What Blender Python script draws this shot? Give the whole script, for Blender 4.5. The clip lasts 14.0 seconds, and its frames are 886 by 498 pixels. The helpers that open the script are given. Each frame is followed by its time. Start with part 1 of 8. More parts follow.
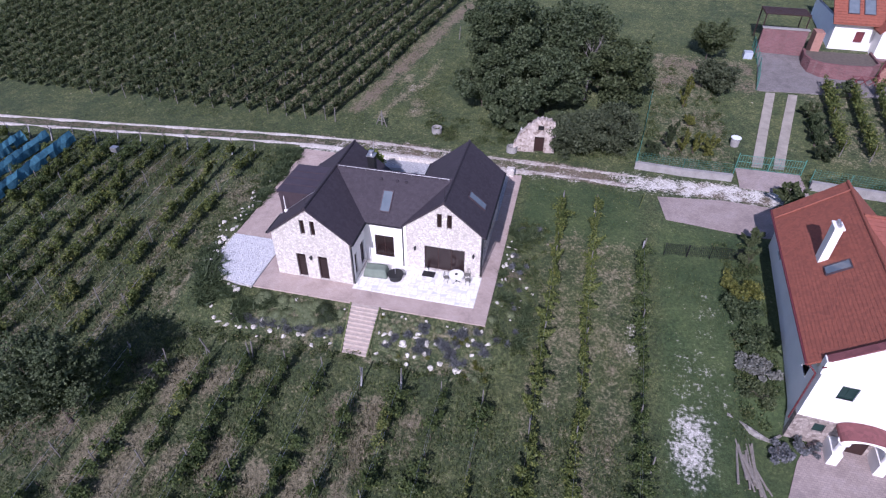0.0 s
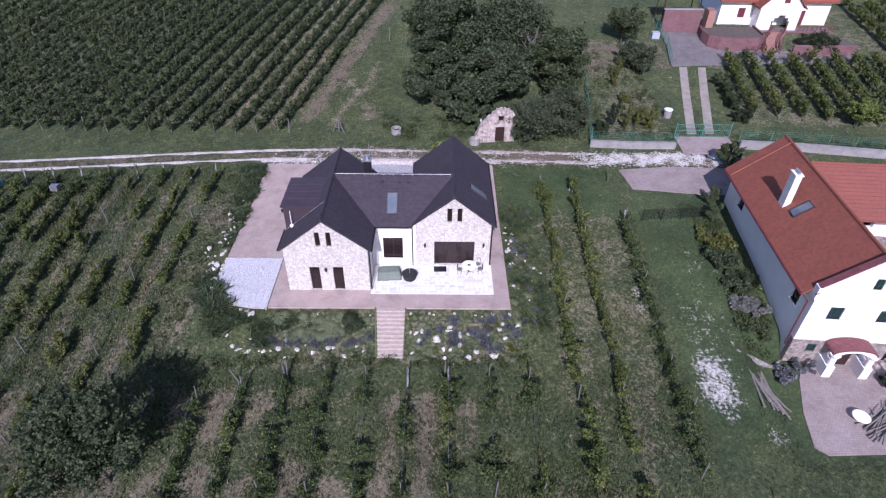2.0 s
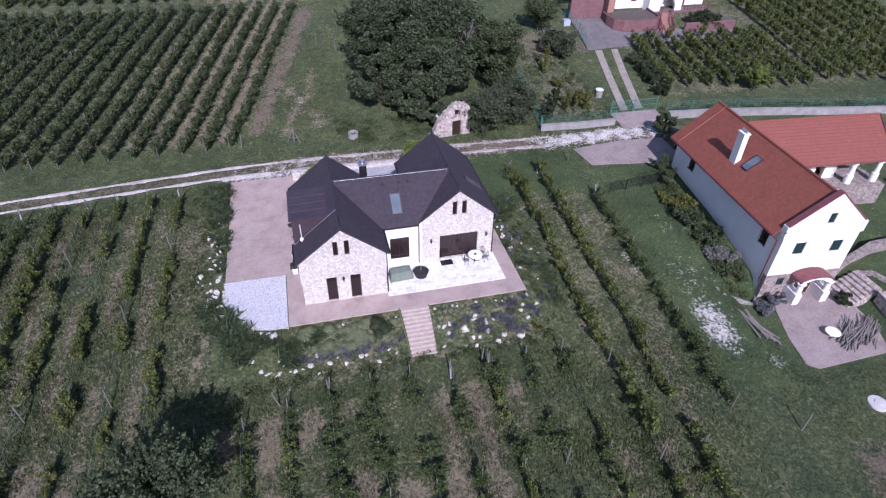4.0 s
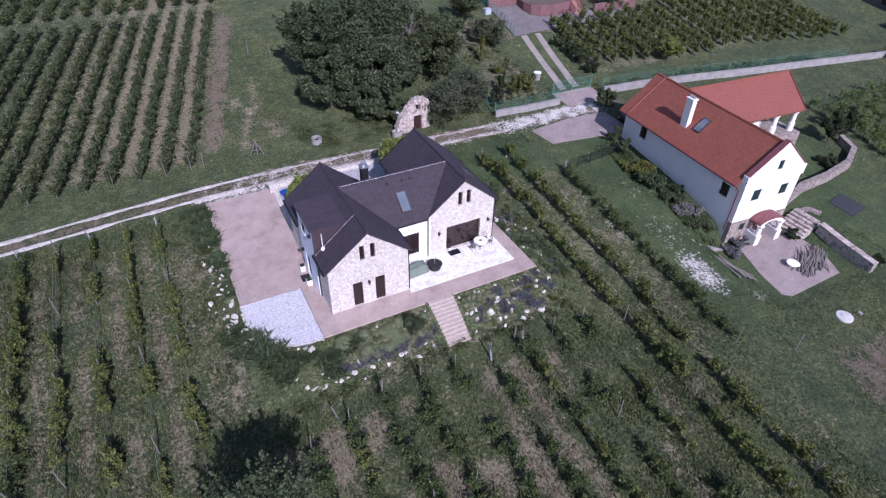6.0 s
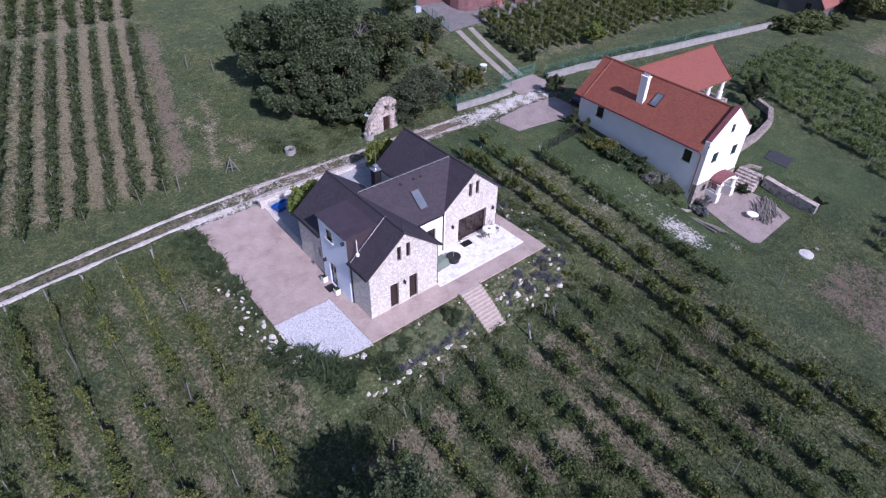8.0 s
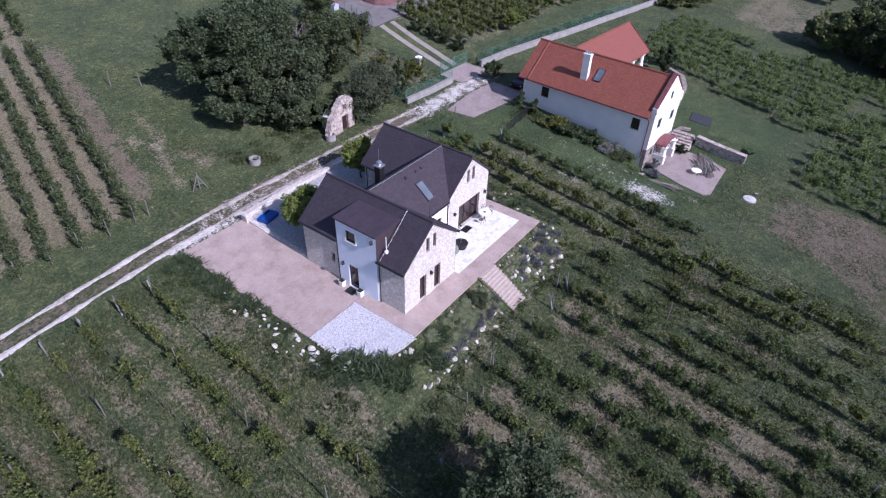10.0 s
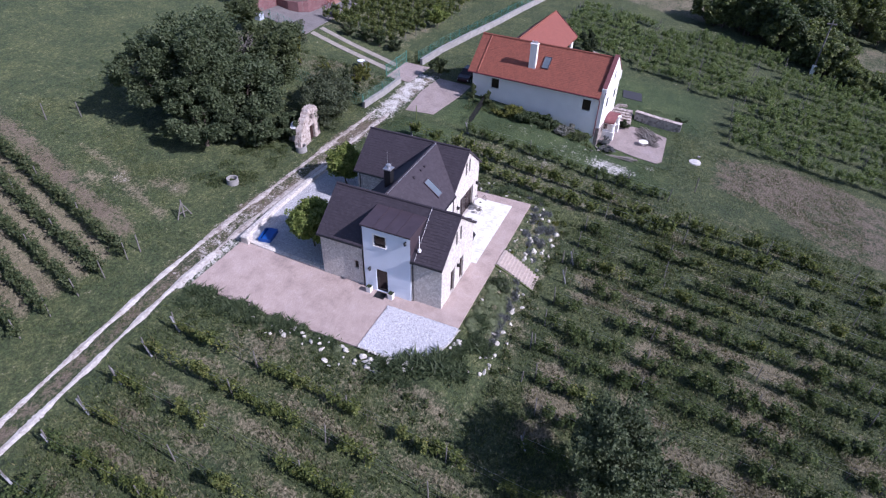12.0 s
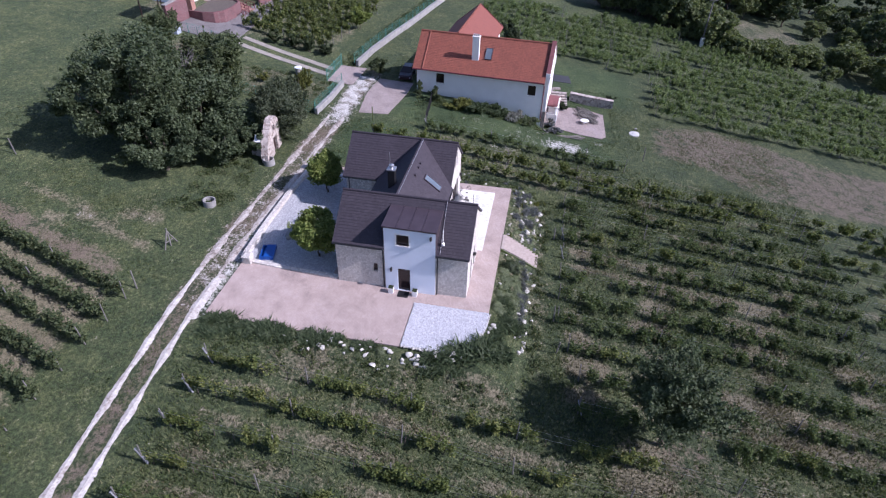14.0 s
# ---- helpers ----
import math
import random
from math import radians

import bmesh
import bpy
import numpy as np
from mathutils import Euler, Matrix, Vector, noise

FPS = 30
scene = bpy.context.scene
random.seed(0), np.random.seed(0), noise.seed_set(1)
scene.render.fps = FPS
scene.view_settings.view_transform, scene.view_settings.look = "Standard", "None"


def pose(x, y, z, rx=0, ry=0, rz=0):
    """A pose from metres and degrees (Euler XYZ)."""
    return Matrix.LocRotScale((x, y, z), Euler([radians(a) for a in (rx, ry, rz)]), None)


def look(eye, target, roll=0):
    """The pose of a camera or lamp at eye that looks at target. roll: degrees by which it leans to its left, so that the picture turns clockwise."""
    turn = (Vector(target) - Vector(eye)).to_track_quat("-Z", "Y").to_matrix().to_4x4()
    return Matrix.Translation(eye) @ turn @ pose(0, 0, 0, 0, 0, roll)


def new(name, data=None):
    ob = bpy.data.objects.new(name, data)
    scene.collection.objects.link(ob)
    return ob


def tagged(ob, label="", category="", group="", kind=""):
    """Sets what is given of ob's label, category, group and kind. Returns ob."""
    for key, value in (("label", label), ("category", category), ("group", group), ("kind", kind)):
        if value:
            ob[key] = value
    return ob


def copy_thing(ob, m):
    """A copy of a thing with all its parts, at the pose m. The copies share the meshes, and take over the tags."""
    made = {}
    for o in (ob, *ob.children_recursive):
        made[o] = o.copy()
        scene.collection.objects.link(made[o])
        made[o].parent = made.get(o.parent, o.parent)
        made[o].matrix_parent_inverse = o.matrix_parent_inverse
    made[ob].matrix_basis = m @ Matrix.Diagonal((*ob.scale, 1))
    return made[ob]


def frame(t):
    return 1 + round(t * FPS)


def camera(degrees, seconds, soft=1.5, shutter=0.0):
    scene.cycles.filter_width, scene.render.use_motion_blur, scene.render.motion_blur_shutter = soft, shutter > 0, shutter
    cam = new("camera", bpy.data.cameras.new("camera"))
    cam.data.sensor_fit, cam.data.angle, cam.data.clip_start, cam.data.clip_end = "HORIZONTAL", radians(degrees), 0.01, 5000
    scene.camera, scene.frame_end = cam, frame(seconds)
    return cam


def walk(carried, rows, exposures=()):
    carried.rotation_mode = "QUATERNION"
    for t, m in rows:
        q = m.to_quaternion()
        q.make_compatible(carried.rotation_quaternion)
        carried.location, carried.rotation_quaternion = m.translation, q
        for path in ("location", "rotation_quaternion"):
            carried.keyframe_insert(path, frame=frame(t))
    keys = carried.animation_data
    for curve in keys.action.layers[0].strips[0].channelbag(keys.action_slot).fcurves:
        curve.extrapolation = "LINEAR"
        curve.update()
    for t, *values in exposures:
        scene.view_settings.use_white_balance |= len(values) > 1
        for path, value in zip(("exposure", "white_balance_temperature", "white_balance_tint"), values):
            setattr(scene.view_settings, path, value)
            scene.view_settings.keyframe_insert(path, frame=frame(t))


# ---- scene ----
cam = camera(74.6, 14.0, 1.25)
PATH = [
    (0, (20.528, -31.097, 30.137), (20.172, -29.57, 28.895), 0.4),
    (0.5, (18.214, -31.818, 30.243), (17.955, -30.271, 29.003), 0.6),
    (1, (16.036, -32.482, 30.335), (15.868, -30.921, 29.097), 0.6),
    (1.5, (13.736, -32.954, 30.374), (13.664, -31.385, 29.135), 0.7),
    (2, (11.377, -33.334, 30.371), (11.394, -31.763, 29.133), 0.8),
    (2.2, (10.387, -33.454, 30.351), (10.446, -31.884, 29.114), 0.9),
    (4.3, (0.372, -33.066, 30.413), (0.821, -31.558, 29.178), 1.2),
    (4.5, (-0.555, -32.843, 30.523), (-0.076, -31.35, 29.283), 1.1),
    (5, (-2.685, -32.343, 30.527), (-2.119, -30.88, 29.287), 1.0),
    (5.5, (-4.992, -31.671, 30.629), (-4.345, -30.244, 29.387), 1.1),
    (6, (-7.242, -30.983, 30.726), (-6.509, -29.596, 29.486), 1.2),
    (6.5, (-9.566, -30.08, 30.921), (-8.753, -28.738, 29.681), 1.2),
    (7, (-11.828, -29.043, 31.025), (-10.935, -27.751, 29.786), 1.3),
    (7.5, (-13.873, -27.92, 31.039), (-12.916, -26.675, 29.8), 1.4),
    (8, (-15.999, -26.573, 30.858), (-14.977, -25.379, 29.621), 1.4),
    (8.2, (-16.769, -25.98, 30.834), (-15.717, -24.814, 29.595), 1.5),
    (10.3, (-24.53, -18.852, 30.425), (-23.215, -17.986, 29.191), 1.9),
    (10.5, (-25.132, -18.142, 30.43), (-23.797, -17.306, 29.198), 1.8),
    (11, (-26.627, -16.23, 30.42), (-25.244, -15.475, 29.188), 1.7),
    (11.5, (-28.031, -14.316, 30.487), (-26.607, -13.637, 29.257), 1.7),
    (12, (-29.409, -12.355, 30.625), (-27.954, -11.745, 29.396), 1.7),
    (12.5, (-30.533, -10.347, 30.601), (-29.045, -9.814, 29.375), 1.6),
    (13, (-31.585, -8.29, 30.642), (-30.069, -7.841, 29.417), 1.6),
    (13.5, (-32.514, -6.011, 30.706), (-30.975, -5.652, 29.48), 1.6),
    (14, (-33.289, -3.856, 30.717), (-31.732, -3.586, 29.492), 1.6),
]
EXPOSURES = [(0, 0.41, 5480, 30.5), (5, 0.38, 5450, 30.5), (8, 0.39, 5430, 30), (11, 0.53, 5460, 28.5), (14, 0.66, 5530, 26)]
walk(cam, [(t, look(eye, target, roll)) for t, eye, target, roll in PATH], EXPOSURES)

# ---- light ----
SUN_AZ, SUN_EL = -5.0, 38.0          # degrees east of south, degrees above the horizon
world = bpy.data.worlds.new("world")
scene.world = world
world.use_nodes = True
wn = world.node_tree
sky = wn.nodes.new("ShaderNodeTexSky")
sky.sky_type = "NISHITA"
sky.sun_disc = False
sky.sun_elevation = radians(SUN_EL)
sky.sun_rotation = radians(180 - SUN_AZ)
sky.air_density, sky.dust_density = 1.0, 1.2
wn.links.new(sky.outputs[0], wn.nodes["Background"].inputs[0])
wn.nodes["Background"].inputs[1].default_value = 0.09
sun_data = bpy.data.lights.new("sun", "SUN")
sun_data.energy, sun_data.angle, sun_data.color = 4.2, radians(0.6), (1.0, 0.93, 0.86)
sun = new("sun", sun_data)
sun_dir = Vector((math.sin(radians(SUN_AZ)) * math.cos(radians(SUN_EL)), -math.cos(radians(SUN_AZ)) * math.cos(radians(SUN_EL)), math.sin(radians(SUN_EL))))
sun.matrix_world = look(sun_dir * 200, (0, 0, 0))


# ---- materials ----
def nodes_of(name, rough=0.8, metal=0.0):
    m = bpy.data.materials.new(name)
    m.use_nodes = True
    nt = m.node_tree
    b = nt.nodes["Principled BSDF"]
    b.inputs["Roughness"].default_value = rough
    b.inputs["Metallic"].default_value = metal
    return m, nt, b


def link(nt, a, b):
    nt.links.new(a, b)


def coords(nt, scale=(1, 1, 1), kind="Object"):
    tc = nt.nodes.new("ShaderNodeTexCoord")
    mp = nt.nodes.new("ShaderNodeMapping")
    mp.inputs["Scale"].default_value = scale
    link(nt, tc.outputs[kind], mp.inputs["Vector"])
    return mp.outputs["Vector"]


def noise_of(nt, vec, scale, detail=4.0, rough=0.55):
    n = nt.nodes.new("ShaderNodeTexNoise")
    n.inputs["Scale"].default_value, n.inputs["Detail"].default_value, n.inputs["Roughness"].default_value = scale, detail, rough
    link(nt, vec, n.inputs["Vector"])
    return n.outputs["Fac"]


def ramp(nt, fac, stops):
    r = nt.nodes.new("ShaderNodeValToRGB")
    e = r.color_ramp.elements
    while len(e) < len(stops):
        e.new(0.5)
    for i, (p, c) in enumerate(stops):
        e[i].position = p
        e[i].color = (*c, 1) if len(c) == 3 else c
    link(nt, fac, r.inputs["Fac"])
    return r.outputs["Color"]


def mix(nt, fac, a, b, mode="MIX"):
    n = nt.nodes.new("ShaderNodeMix")
    n.data_type, n.blend_type = "RGBA", mode
    for sock, v in ((n.inputs[0], fac), (n.inputs[6], a), (n.inputs[7], b)):
        if isinstance(v, bpy.types.NodeSocket):
            link(nt, v, sock)
        elif isinstance(v, (int, float)):
            sock.default_value = v
        else:
            sock.default_value = (*v, 1)
    return n.outputs[2]


def math_of(nt, op, a, b=0.0):
    n = nt.nodes.new("ShaderNodeMath")
    n.operation = op
    for sock, v in ((n.inputs[0], a), (n.inputs[1], b)):
        if isinstance(v, bpy.types.NodeSocket):
            link(nt, v, sock)
        else:
            sock.default_value = v
    return n.outputs[0]


def bump(nt, bsdf, height, strength=0.5, dist=0.02):
    n = nt.nodes.new("ShaderNodeBump")
    n.inputs["Strength"].default_value, n.inputs["Distance"].default_value = strength, dist
    link(nt, height, n.inputs["Height"])
    link(nt, n.outputs["Normal"], bsdf.inputs["Normal"])


def plain(name, colour, rough=0.7, metal=0.0, vary=0.25, scale=3.0, grain=0.3):
    """A surface of one colour with stains and fine grain."""
    m, nt, b = nodes_of(name, rough, metal)
    v = coords(nt)
    big, fine = noise_of(nt, v, scale), noise_of(nt, v, scale * 14, 3)
    f = mix(nt, 0.4, big, fine)
    lo = tuple(c * (1 - vary) for c in colour)
    hi = tuple(min(1, c * (1 + vary)) for c in colour)
    link(nt, ramp(nt, f, [(0.3, lo), (0.7, hi)]), b.inputs["Base Color"])
    bump(nt, b, fine, grain, 0.01)
    return m


def rubble(name, light, dark, joint, size, strength=0.8):
    """Irregular stones laid in mortar."""
    m, nt, b = nodes_of(name, 0.9)
    v = coords(nt)
    warp = mix(nt, 0.12, v, noise_vec(nt, v, 2.5))
    vo = nt.nodes.new("ShaderNodeTexVoronoi")
    vo.inputs["Scale"].default_value = 1 / size
    link(nt, warp, vo.inputs["Vector"])
    ve = nt.nodes.new("ShaderNodeTexVoronoi")
    ve.feature = "DISTANCE_TO_EDGE"
    ve.inputs["Scale"].default_value = 1 / size
    link(nt, warp, ve.inputs["Vector"])
    sep = nt.nodes.new("ShaderNodeSeparateColor")
    link(nt, vo.outputs["Color"], sep.inputs[0])
    stone = ramp(nt, sep.outputs[0], [(0.0, dark), (0.45, tuple((a + c) / 2 for a, c in zip(light, dark))), (1.0, light)])
    fine = noise_of(nt, v, 9, 6)
    stone = mix(nt, 0.5, stone, ramp(nt, fine, [(0.25, (0.35, 0.35, 0.35)), (0.75, (1, 1, 1))]), "MULTIPLY")
    edge = ramp(nt, ve.outputs["Distance"], [(0.0, (0, 0, 0)), (0.09, (1, 1, 1))])
    link(nt, mix(nt, edge, joint, stone), b.inputs["Base Color"])
    bump(nt, b, mix(nt, 0.3, edge, fine), strength, 0.04)
    return m


def noise_vec(nt, vec, scale):
    n = nt.nodes.new("ShaderNodeTexNoise")
    n.inputs["Scale"].default_value = scale
    link(nt, vec, n.inputs["Vector"])
    return n.outputs["Color"]


def leaves_mat(name, dark, mid, light, yellow=None, share=0.0):
    m, nt, b = nodes_of(name, 0.55)
    g = nt.nodes.new("ShaderNodeNewGeometry")
    stops = [(0.0, dark), (0.5, mid), (1.0 - share, light)]
    if yellow:
        stops[2] = (max(0.55, 0.97 - share), light)
        stops.append((1.0, yellow))
    c = ramp(nt, g.outputs["Random Per Island"], stops)
    v = coords(nt)
    c = mix(nt, 0.6, c, ramp(nt, noise_of(nt, v, 0.7, 3), [(0.3, (0.45, 0.5, 0.45)), (0.7, (1, 1, 0.95))]), "MULTIPLY")
    link(nt, c, b.inputs["Base Color"])
    b.inputs["Specular IOR Level"].default_value = 0.25
    b.inputs["Roughness"].default_value = 0.6
    # thin leaves let part of the light through
    thin = nt.nodes.new("ShaderNodeBsdfTranslucent")
    link(nt, mix(nt, 1.0, c, (1.5, 1.6, 0.9), "MULTIPLY"), thin.inputs["Color"])
    both = nt.nodes.new("ShaderNodeMixShader")
    both.inputs[0].default_value = 0.32
    link(nt, b.outputs[0], both.inputs[1])
    link(nt, thin.outputs[0], both.inputs[2])
    link(nt, both.outputs[0], nt.nodes["Material Output"].inputs["Surface"])
    return m


def tiles_mat(name, base, dark, course, width, rough=0.75):
    """Roof tiles: columns and courses by generated brick offsets in plan, on the stepped geometry."""
    m, nt, b = nodes_of(name, rough)
    v = coords(nt)
    fine, big = noise_of(nt, v, 18, 4), noise_of(nt, v, 0.6, 4)
    vo = nt.nodes.new("ShaderNodeTexVoronoi")
    vo.inputs["Scale"].default_value = 1 / width
    link(nt, v, vo.inputs["Vector"])
    sep = nt.nodes.new("ShaderNodeSeparateColor")
    link(nt, vo.outputs["Color"], sep.inputs[0])
    f = mix(nt, 0.45, sep.outputs[0], fine)
    f = mix(nt, 0.35, f, big)
    link(nt, ramp(nt, f, [(0.25, dark), (0.75, base)]), b.inputs["Base Color"])
    bump(nt, b, f, 0.5, 0.02)
    return m


def pavers_mat(name, a, c, joint, w, h, upright=False):
    m, nt, b = nodes_of(name, 0.85)
    v = coords(nt)
    if upright:
        # courses lie along the wall: its length and its height carry the bond
        s_ = nt.nodes.new("ShaderNodeSeparateXYZ")
        c_ = nt.nodes.new("ShaderNodeCombineXYZ")
        link(nt, v, s_.inputs[0])
        link(nt, math_of(nt, "ADD", s_.outputs[0], s_.outputs[1]), c_.inputs[0])
        link(nt, s_.outputs[2], c_.inputs[1])
        v = c_.outputs[0]
    br = nt.nodes.new("ShaderNodeTexBrick")
    br.inputs["Scale"].default_value = 1.0
    br.inputs["Brick Width"].default_value, br.inputs["Row Height"].default_value = w, h
    br.inputs["Mortar Size"].default_value = 0.012
    br.inputs["Color1"].default_value, br.inputs["Color2"].default_value, br.inputs["Mortar"].default_value = (*a, 1), (*c, 1), (*joint, 1)
    link(nt, v, br.inputs["Vector"])
    stain = ramp(nt, noise_of(nt, v, 0.6, 6, 0.7), [(0.32, (0.7, 0.68, 0.68)), (0.5, (0.93, 0.91, 0.89)), (0.68, (1.04, 1.04, 1.06))])
    grain = ramp(nt, noise_of(nt, v, 14, 3), [(0.3, (0.9, 0.9, 0.9)), (0.7, (1, 1, 1))])
    col = mix(nt, 1.0, mix(nt, 1.0, br.outputs["Color"], stain, "MULTIPLY"), grain, "MULTIPLY")
    link(nt, col, b.inputs["Base Color"])
    bump(nt, b, br.outputs["Fac"], 0.3, -0.01)
    return m


def ground_mat():
    m, nt, b = nodes_of("ground_cover", 0.95)
    v = coords(nt)
    at = nt.nodes.new("ShaderNodeAttribute")
    at.attribute_name = "cover"
    sep = nt.nodes.new("ShaderNodeSeparateColor")
    link(nt, at.outputs["Color"], sep.inputs[0])
    n1, n2, n3, n4 = noise_of(nt, v, 0.22, 5, 0.6), noise_of(nt, v, 1.3, 6, 0.65), noise_of(nt, v, 4.5, 6, 0.7), noise_of(nt, v, 15.0, 4, 0.65)
    g = mix(nt, 0.5, mix(nt, 0.6, n1, n2), n3)
    blade = ramp(nt, n4, [(0.32, (0.42, 0.42, 0.42)), (0.5, (0.92, 0.92, 0.92)), (0.68, (1.6, 1.6, 1.5))])
    tuft = ramp(nt, n3, [(0.38, (0.45, 0.46, 0.46)), (0.5, (0.95, 0.95, 0.93)), (0.62, (1.6, 1.58, 1.5))])
    grass = ramp(nt, g, [(0.36, (0.032, 0.046, 0.019)), (0.5, (0.056, 0.074, 0.03)), (0.62, (0.086, 0.104, 0.046))])
    grass = mix(nt, 0.55, mix(nt, 0.6, grass, tuft, "MULTIPLY"), blade, "MULTIPLY")
    lawn = ramp(nt, mix(nt, 0.4, n1, n3), [(0.36, (0.034, 0.058, 0.021)), (0.64, (0.064, 0.092, 0.036))])
    lawn = mix(nt, 0.45, mix(nt, 0.45, lawn, tuft, "MULTIPLY"), blade, "MULTIPLY")
    dry = ramp(nt, mix(nt, 0.5, n1, n2), [(0.4, (0.78, 0.86, 0.86)), (0.6, (1.24, 1.16, 1.1))])
    lawn, grass = mix(nt, 0.8, lawn, dry, "MULTIPLY"), mix(nt, 1.0, grass, dry, "MULTIPLY")
    straw = ramp(nt, mix(nt, 0.5, n3, n4), [(0.34, (0.07, 0.066, 0.042)), (0.5, (0.155, 0.138, 0.088)), (0.66, (0.31, 0.275, 0.185))])
    soil = ramp(nt, mix(nt, 0.5, n3, n4), [(0.34, (0.072, 0.057, 0.044)), (0.66, (0.205, 0.166, 0.118))])
    chalk = ramp(nt, n4, [(0.35, (0.33, 0.31, 0.28)), (0.6, (0.7, 0.68, 0.65))])
    fleck = ramp(nt, mix(nt, 0.55, n2, n4), [(0.56, (0, 0, 0)), (0.68, (0.35, 0.35, 0.35))])
    ragged = math_of(nt, "MULTIPLY", math_of(nt, "SUBTRACT", mix(nt, 0.6, n2, n3), 0.5), 2.9)

    def mask(sock):
        t = math_of(nt, "ADD", sock, ragged)
        return ramp(nt, t, [(0.34, (0, 0, 0)), (0.74, (1, 1, 1))])

    col = mix(nt, at.outputs["Alpha"], mix(nt, fleck, grass, straw), lawn)
    col = mix(nt, mask(sep.outputs[0]), col, straw)
    col = mix(nt, mask(sep.outputs[1]), col, soil)
    col = mix(nt, mask(sep.outputs[2]), col, chalk)
    link(nt, col, b.inputs["Base Color"])
    b.inputs["Specular IOR Level"].default_value = 0.4
    b.inputs["Diffuse Roughness"].default_value = 0.35
    bump(nt, b, mix(nt, 0.5, n3, n4), 1.0, 0.2)
    return m


def chalk_mat(name, dirt):
    m, nt, b = nodes_of(name, 0.95)
    v = coords(nt)
    n1, n2 = noise_of(nt, v, 0.9, 6, 0.7), noise_of(nt, v, 5, 6, 0.7)
    c = ramp(nt, mix(nt, 0.5, n1, n2), [(0.34 + dirt, (0.14, 0.11, 0.092)), (0.43 + dirt, (0.34, 0.3, 0.27)), (0.58 + dirt, (0.56, 0.53, 0.49))])
    link(nt, c, b.inputs["Base Color"])
    bump(nt, b, n2, 0.6, 0.03)
    return m


M_ground = ground_mat()
M_stone_white = rubble("white_rubble", (0.86, 0.81, 0.75), (0.56, 0.51, 0.46), (0.4, 0.365, 0.33), 0.14)
M_stone_grey = rubble("grey_rubble", (0.42, 0.4, 0.38), (0.16, 0.15, 0.14), (0.25, 0.23, 0.21), 0.3, 1.0)
M_stone_ruin = rubble("ruin_stone", (0.46, 0.4, 0.36), (0.2, 0.16, 0.14), (0.24, 0.2, 0.18), 0.2, 1.0)
M_stone_cellar = rubble("limewashed_ruin_stone", (0.66, 0.58, 0.53), (0.26, 0.2, 0.17), (0.46, 0.4, 0.36), 0.24, 1.0)
M_plaster = plain("white_plaster", (0.8, 0.78, 0.75), 0.9, 0, 0.06, 0.8, 0.15)
# pale blue of the entrance bay; also gives the villa's west wall its shade tint
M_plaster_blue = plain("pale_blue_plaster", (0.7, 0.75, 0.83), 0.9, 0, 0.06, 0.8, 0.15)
M_roof_dark = tiles_mat("dark_roof_tile", (0.046, 0.037, 0.047), (0.028, 0.022, 0.029), 0.33, 0.2)
M_roof_metal = plain("dark_sheet_metal", (0.075, 0.056, 0.066), 0.38, 0.3, 0.25, 1.5, 0.06)
M_roof_red = tiles_mat("red_roof_tile", (0.265, 0.082, 0.05), (0.18, 0.057, 0.037), 0.33, 0.2)
M_roof_red2 = tiles_mat("bright_red_roof_tile", (0.225, 0.072, 0.052), (0.18, 0.058, 0.042), 0.33, 0.2)
M_roof_edge = plain("dark_red_trim", (0.12, 0.025, 0.03), 0.6)
M_dark = plain("dark_brown_wood", (0.03, 0.014, 0.012), 0.5)
M_black = plain("black_metal", (0.015, 0.015, 0.017), 0.5, 0.2)
M_steel = plain("galvanised_steel", (0.5, 0.5, 0.52), 0.4, 0.8)
M_white = plain("white_paint", (0.8, 0.79, 0.77), 0.6, 0, 0.06)
M_pavers = pavers_mat("pink_pavers", (0.49, 0.4, 0.36), (0.42, 0.335, 0.305), (0.34, 0.275, 0.25), 0.2, 0.1)
M_pavers2 = pavers_mat("grey_pink_pavers", (0.37, 0.31, 0.29), (0.31, 0.258, 0.244), (0.25, 0.21, 0.2), 0.24, 0.16)
M_flag = plain("pale_flagstone", (0.72, 0.7, 0.66), 0.8, 0, 0.1, 1.2)
M_joint = plain("pale_mortar", (0.6, 0.58, 0.55), 0.95)
M_cobble = rubble("white_cobble", (0.62, 0.62, 0.64), (0.44, 0.44, 0.46), (0.24, 0.24, 0.25), 0.13, 1.0)
M_gravel = rubble("white_gravel", (0.55, 0.55, 0.58), (0.38, 0.38, 0.4), (0.27, 0.27, 0.29), 0.05, 1.0)
M_rut = chalk_mat("chalk_track", 0.0)
M_rut_dirty = chalk_mat("muddy_chalk_track", 0.06)
M_wood = plain("weathered_wood", (0.42, 0.33, 0.3), 0.85, 0, 0.3, 4)
M_wood_pale = plain("pale_weathered_wood", (0.4, 0.335, 0.295), 0.85, 0, 0.25, 4)
M_wood_grey = plain("grey_wood", (0.15, 0.14, 0.13), 0.9, 0, 0.3, 6)
M_post = plain("pale_grey_end_post", (0.25, 0.25, 0.26), 0.9, 0, 0.3, 5)
M_log = plain("bark_log", (0.2, 0.18, 0.16), 0.9, 0, 0.35, 6)
M_bark = plain("bark", (0.09, 0.07, 0.055), 0.95, 0, 0.35, 5, 0.8)
M_pavers3 = pavers_mat("grey_pavers", (0.22, 0.205, 0.205), (0.17, 0.158, 0.158), (0.12, 0.115, 0.11), 0.24, 0.16)
M_concrete = plain("concrete", (0.26, 0.25, 0.24), 0.9, 0, 0.35, 1.2, 0.5)
